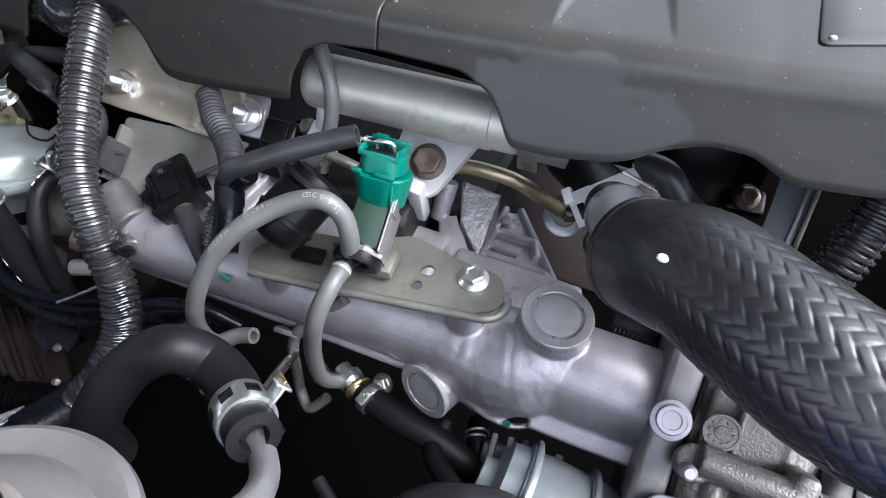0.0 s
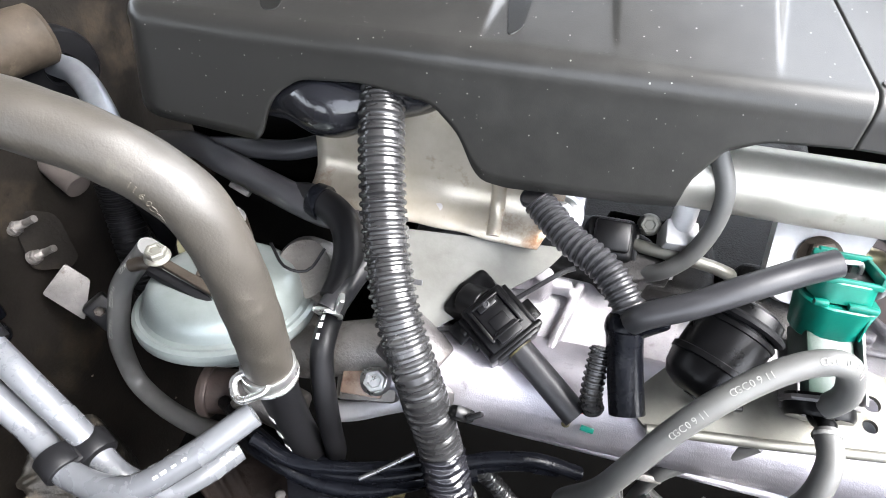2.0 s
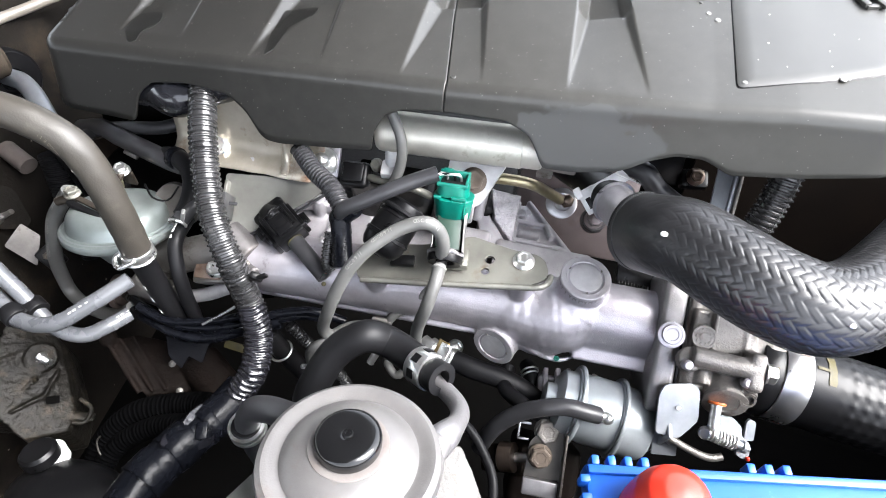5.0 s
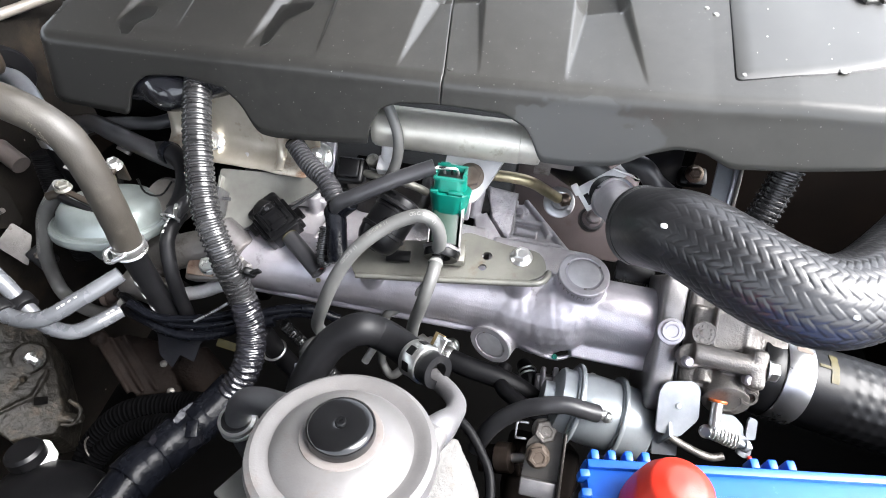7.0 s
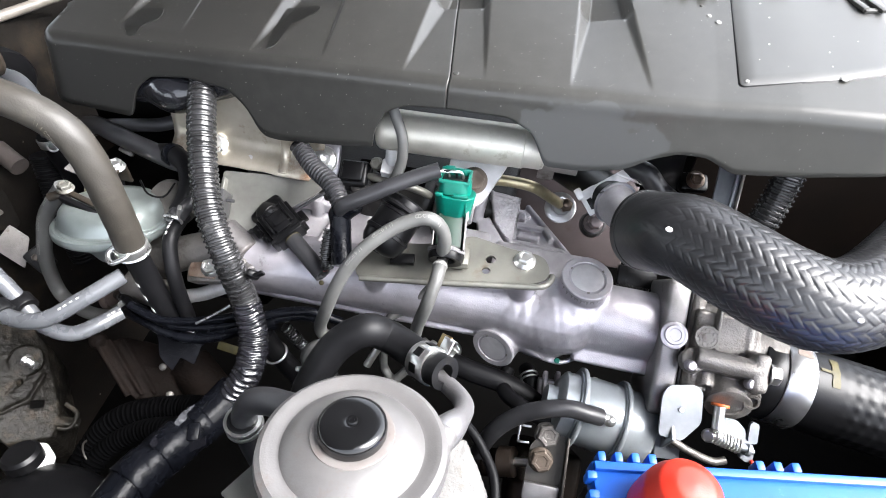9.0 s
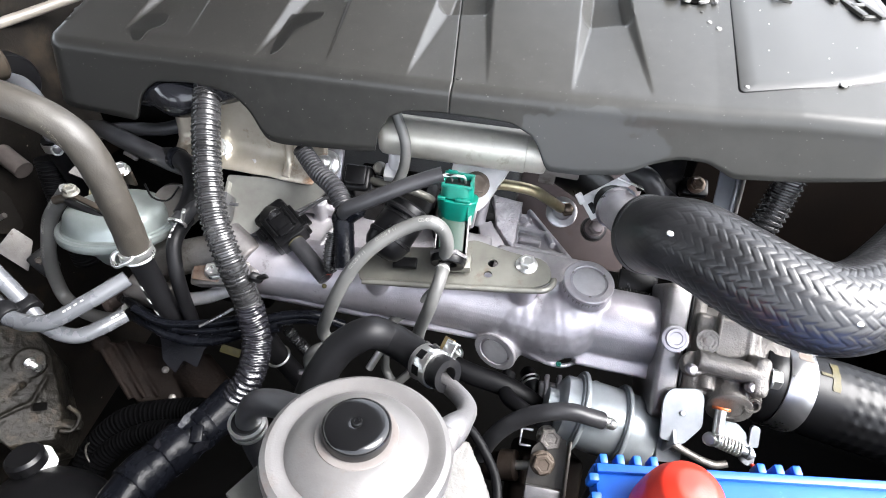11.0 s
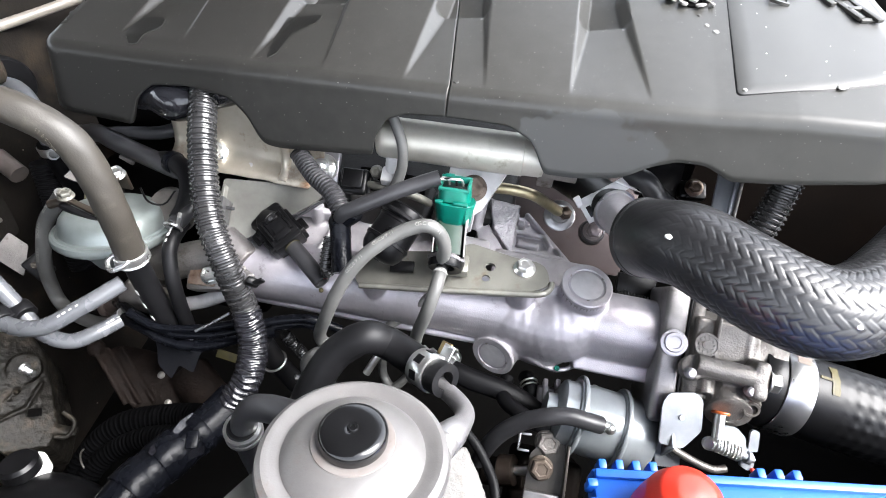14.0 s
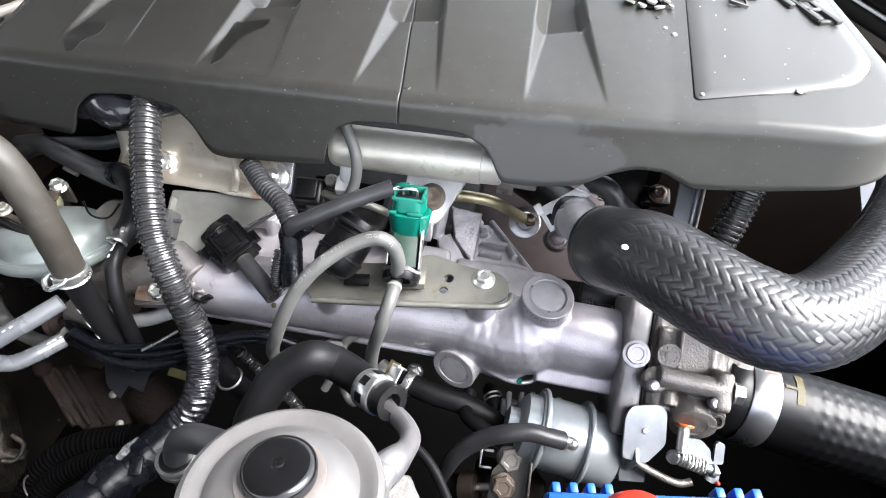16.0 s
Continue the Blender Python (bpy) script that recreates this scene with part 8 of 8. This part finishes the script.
# ---------------------------------------------------------------- far right beyond the cover: black trim
trim = thing("grille_trim", (0.32, 0.55, 0.34), "black plastic trim pieces behind the cover", "trim")
for k in range(5):
    part("trim_bar", rbox((0.225 + 0.030 * k, 0.50 + 0.02 * k, 0.375 + 0.004 * k), (0.016, 0.20, 0.014), 0.003, pose(0, 0, 0, 4, 12, 36).to_3x3()), M_PLASTIC, trim)
part("pale_rail", rbox((0.255, 0.47, 0.362), (0.014, 0.26, 0.016), 0.003, pose(0, 0, 0, 4, 0, 33).to_3x3()), M_BODYGREY, trim, "pale painted rail")

# ---------------------------------------------------------------- firewall details
fb = thing("firewall_bracket", (-0.66, 0.25, 0.08), "plated steel bracket with studs on the firewall", "bracket")
fa, fc = turned((0.25, 0.1, -0.6), (0.93, -0.1, 0.35)), Vector((-0.688, 0.276, 0.078))
soft_edges(part("base_plate", plate(rounded([(-0.032, 0.000), (-0.027, 0.0137), (-0.0053, 0.0279), (0.0369, 0.0042), (0.0358, -0.0083), (0.0104, -0.027)], [0.012, 0.010, 0.012, 0.006, 0.006, 0.008]), 0.004, fc, fa), M_DIRTYWALL, fb, "dusty rounded base plate"), 0.0012)
for p in ((-0.0252, -0.0057, 0), (0.0026, -0.0179, 0)):
    part("stud_nut", bolt_mesh(fc + fa @ Vector(p), (0.80, 0.25, 0.45), 0.011, 0.006, 0.007, 0, 0.0038), M_ALU_DULL, fb, "plated nut")
    part("stud", rod(fc + fa @ Vector(p), fc + fa @ Vector(p) + Vector((0.80, 0.25, 0.45)) * 0.030, 0.0032, 14), M_ALU_DULL, fb, "plated threaded stud")
aa, ac = turned((0.5, -0.1, -0.6), (0.55, -0.45, 0.70)), Vector((-0.650, 0.250, 0.052))
soft_edges(part("arm", plate(rounded([(-0.0206, 0.0109), (0.0044, 0.0144), (0.0288, -0.0153), (-0.0127, -0.0211)], 0.003), 0.003, ac, aa, bend=lambda c: Vector((c.x, c.y, c.z - 12 * c.y * c.y))), M_ALU_DULL, fb, "bright plated arm"), 0.0007)
part("arm_block", rbox((-0.612, 0.239, 0.046), (0.030, 0.022, 0.020), 0.003, aa), M_RUBBER_DARK, fb, "black block at the arm end")
part("block_bolt", bolt_mesh((-0.606, 0.232, 0.058), (0.5, -0.4, 0.75), 0.008, 0.005), M_BARBROWN, fb, "small dull bolt")
cow = thing("cowl_edge", (-0.7, 0.45, 0.24), "dusty cowl seam strip with black rubber above the firewall", "trim")
part("seam_strip", tube([(-0.742, 0.36, 0.236), (-0.722, 0.418, 0.2370), (-0.694, 0.480, 0.2370), (-0.66, 0.56, 0.2370)], 0.0062, 14), M_BODYGREY, cow, "pale metal seam strip")
part("rubber_seal", tube([(-0.715, 0.25, 0.262), (-0.725, 0.45, 0.268), (-0.735, 0.75, 0.272)], 0.012, 18), M_RUBBER_DARK, cow, "black rubber seal")
part("glass_edge", rbox((-0.748, 0.50, 0.292), (0.03, 0.6, 0.012), 0.003, pose(0, 0, 0, 0, 20, 4).to_3x3()), M_BODYGREY, cow, "grey ledge")
part("dusty_boss", join(lathe([(0, 0.0), (0, 0.021), (0.004, 0.025), (0.085, 0.027), (0.15, 0.030)], (-0.690, 0.388, 0.222), (-0.35, -0.80, 0.06), 30)), M_DUSTY, cow, "dusty rounded ledge")
gr = thing("cable_grommet", (-0.7, 0.2, 0.1), "black moulded cable grommet on the firewall", "grommet")
part("grommet", tube([(-0.70, 0.27, 0.16), (-0.675, 0.215, 0.15), (-0.668, 0.185, 0.10), (-0.68, 0.19, 0.05)], 0.011, 18), M_TAPE, gr)
part("cable", tube([(-0.69, 0.24, 0.13), (-0.672, 0.205, 0.10), (-0.675, 0.20, 0.07)], 0.006, 14), M_TAPE, gr)

# ---------------------------------------------------------------- gearbox and clutter deep on the left
gb = thing("gearbox_housing", (-0.52, 0.10, 0.0), "dirty grey-brown cast gearbox housing with a bright stud", "gearbox")
GA, GM, GZ = Vector((-0.5365, 0.1158, 0.0451)), Vector((-0.516, 0.0864, 0.0244)), Vector((0.60, -0.28, 0.75)).normalized()
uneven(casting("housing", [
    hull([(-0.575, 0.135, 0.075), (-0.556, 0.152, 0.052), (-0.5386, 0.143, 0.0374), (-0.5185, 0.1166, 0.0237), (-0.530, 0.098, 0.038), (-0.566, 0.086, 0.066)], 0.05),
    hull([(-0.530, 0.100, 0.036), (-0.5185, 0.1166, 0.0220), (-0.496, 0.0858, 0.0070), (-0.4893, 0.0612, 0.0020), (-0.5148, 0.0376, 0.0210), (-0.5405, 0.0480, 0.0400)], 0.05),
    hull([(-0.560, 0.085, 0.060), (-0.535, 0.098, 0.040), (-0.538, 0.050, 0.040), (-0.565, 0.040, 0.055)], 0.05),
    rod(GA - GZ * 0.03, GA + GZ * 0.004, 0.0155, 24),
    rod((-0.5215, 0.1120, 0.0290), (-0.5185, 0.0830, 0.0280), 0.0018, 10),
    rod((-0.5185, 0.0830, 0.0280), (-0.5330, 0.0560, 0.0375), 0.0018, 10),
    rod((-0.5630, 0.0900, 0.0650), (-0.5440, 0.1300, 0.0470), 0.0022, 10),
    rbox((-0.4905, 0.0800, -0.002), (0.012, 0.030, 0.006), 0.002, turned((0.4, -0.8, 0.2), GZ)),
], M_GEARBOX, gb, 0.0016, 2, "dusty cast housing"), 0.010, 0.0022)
part("stud", bolt_mesh(GA + GZ * 0.005, (0.86, -0.25, 0.10), 0.009, 0.004, 0.0065, 0, 0.0042), M_STEEL, gb, "bright stud")
# Small black plate in place of a recess and the shade in it.
part("window", plate(rounded([(-0.006, -0.004), (0.006, -0.004), (0.006, 0.004), (-0.006, 0.004)], 0.001), 0.003, GM + GZ * 0.0085 + Vector((0.006, -0.004, 0)), turned((0.75, 0.5, -0.4), GZ)), M_DARKSHELL, gb, "near-black plate standing in for shade in a cast recess")
part("side_clip", tube([(-0.4950, 0.0950, 0.0080), (-0.4830, 0.0905, -0.0020), (-0.4815, 0.0750, -0.0030), (-0.4900, 0.0700, 0.0030)], 0.0024, 10), M_GEARBOX, gb, "bent dirty wire bracket")
st = thing("starter_motor", (-0.40, 0.13, 0.0), "oily rust-brown ribbed starter housing below the pipes", "starter motor")
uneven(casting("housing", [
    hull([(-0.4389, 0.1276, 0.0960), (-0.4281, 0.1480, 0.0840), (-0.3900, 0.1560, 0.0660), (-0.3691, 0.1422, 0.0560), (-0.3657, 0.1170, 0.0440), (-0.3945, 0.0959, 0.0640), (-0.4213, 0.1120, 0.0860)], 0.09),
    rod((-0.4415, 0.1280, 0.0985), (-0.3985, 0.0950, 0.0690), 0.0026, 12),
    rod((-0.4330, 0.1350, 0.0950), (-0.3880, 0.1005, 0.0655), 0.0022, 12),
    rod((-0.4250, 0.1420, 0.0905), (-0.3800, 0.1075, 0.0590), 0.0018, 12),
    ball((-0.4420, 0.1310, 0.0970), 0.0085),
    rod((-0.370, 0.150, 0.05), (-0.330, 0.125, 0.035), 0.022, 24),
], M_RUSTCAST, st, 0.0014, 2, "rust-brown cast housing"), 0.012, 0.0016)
for p in ((-0.3670, 0.1101, 0.0581), (-0.3850, 0.1330, 0.0660)):
    part("screw", lathe([(0, 0.0036), (0.002, 0.0034), (0.0028, 0.002), (0.0028, 0)], p, (0.4, -0.4, 0.82), 14), M_ALU_DULL, st)
low = thing("lower_conduit", (-0.35, 0.08, 0.07), "black ribbed conduits low beside the gearbox", "wiring loom")
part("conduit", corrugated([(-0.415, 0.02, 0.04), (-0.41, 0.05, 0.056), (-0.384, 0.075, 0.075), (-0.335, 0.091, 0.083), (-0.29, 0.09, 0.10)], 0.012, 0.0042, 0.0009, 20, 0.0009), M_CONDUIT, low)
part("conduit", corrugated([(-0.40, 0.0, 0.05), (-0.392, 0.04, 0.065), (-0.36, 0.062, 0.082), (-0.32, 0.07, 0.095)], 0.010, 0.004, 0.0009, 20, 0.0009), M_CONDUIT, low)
part("wire_clip", wire_loop((-0.402, 0.04, 0.06), (0.7, 0.6, 0.3), 0.0135, 0.0008), M_PUMPGREY, low)
res = thing("reservoir", (-0.43, -0.01, 0.06), "black fluid reservoir with a white-collared cap", "reservoir")
RS = Vector((-0.434, 0.012, 0.092))
casting("tank", [ball((-0.40, -0.015, 0.065), 0.05, (1.2, 0.8, 0.7)), rbox((-0.40, -0.02, 0.03), (0.12, 0.07, 0.06), 0.01), rod(RS - Vector((0, 0, 0.03)), RS - Vector((-0.002, -0.004, 0.014)), 0.0125, 20)], M_PLASTIC, res, 0.0025, 4)
part("collar", lathe([(0, 0.0135), (0.012, 0.0135), (0.013, 0.012)], RS - Vector((-0.002, -0.004, 0.016)), (-0.15, 0.25, 0.95), 32), M_WHITE, res, "white collar")
part("cap", lathe([(0, 0.0145), (0.001, 0.0155), (0.010, 0.0155), (0.013, 0.013), (0.0135, 0)], RS - Vector((0, 0, 0.003)), (-0.15, 0.25, 0.95), 32), M_PLASTIC, res, "black cap")
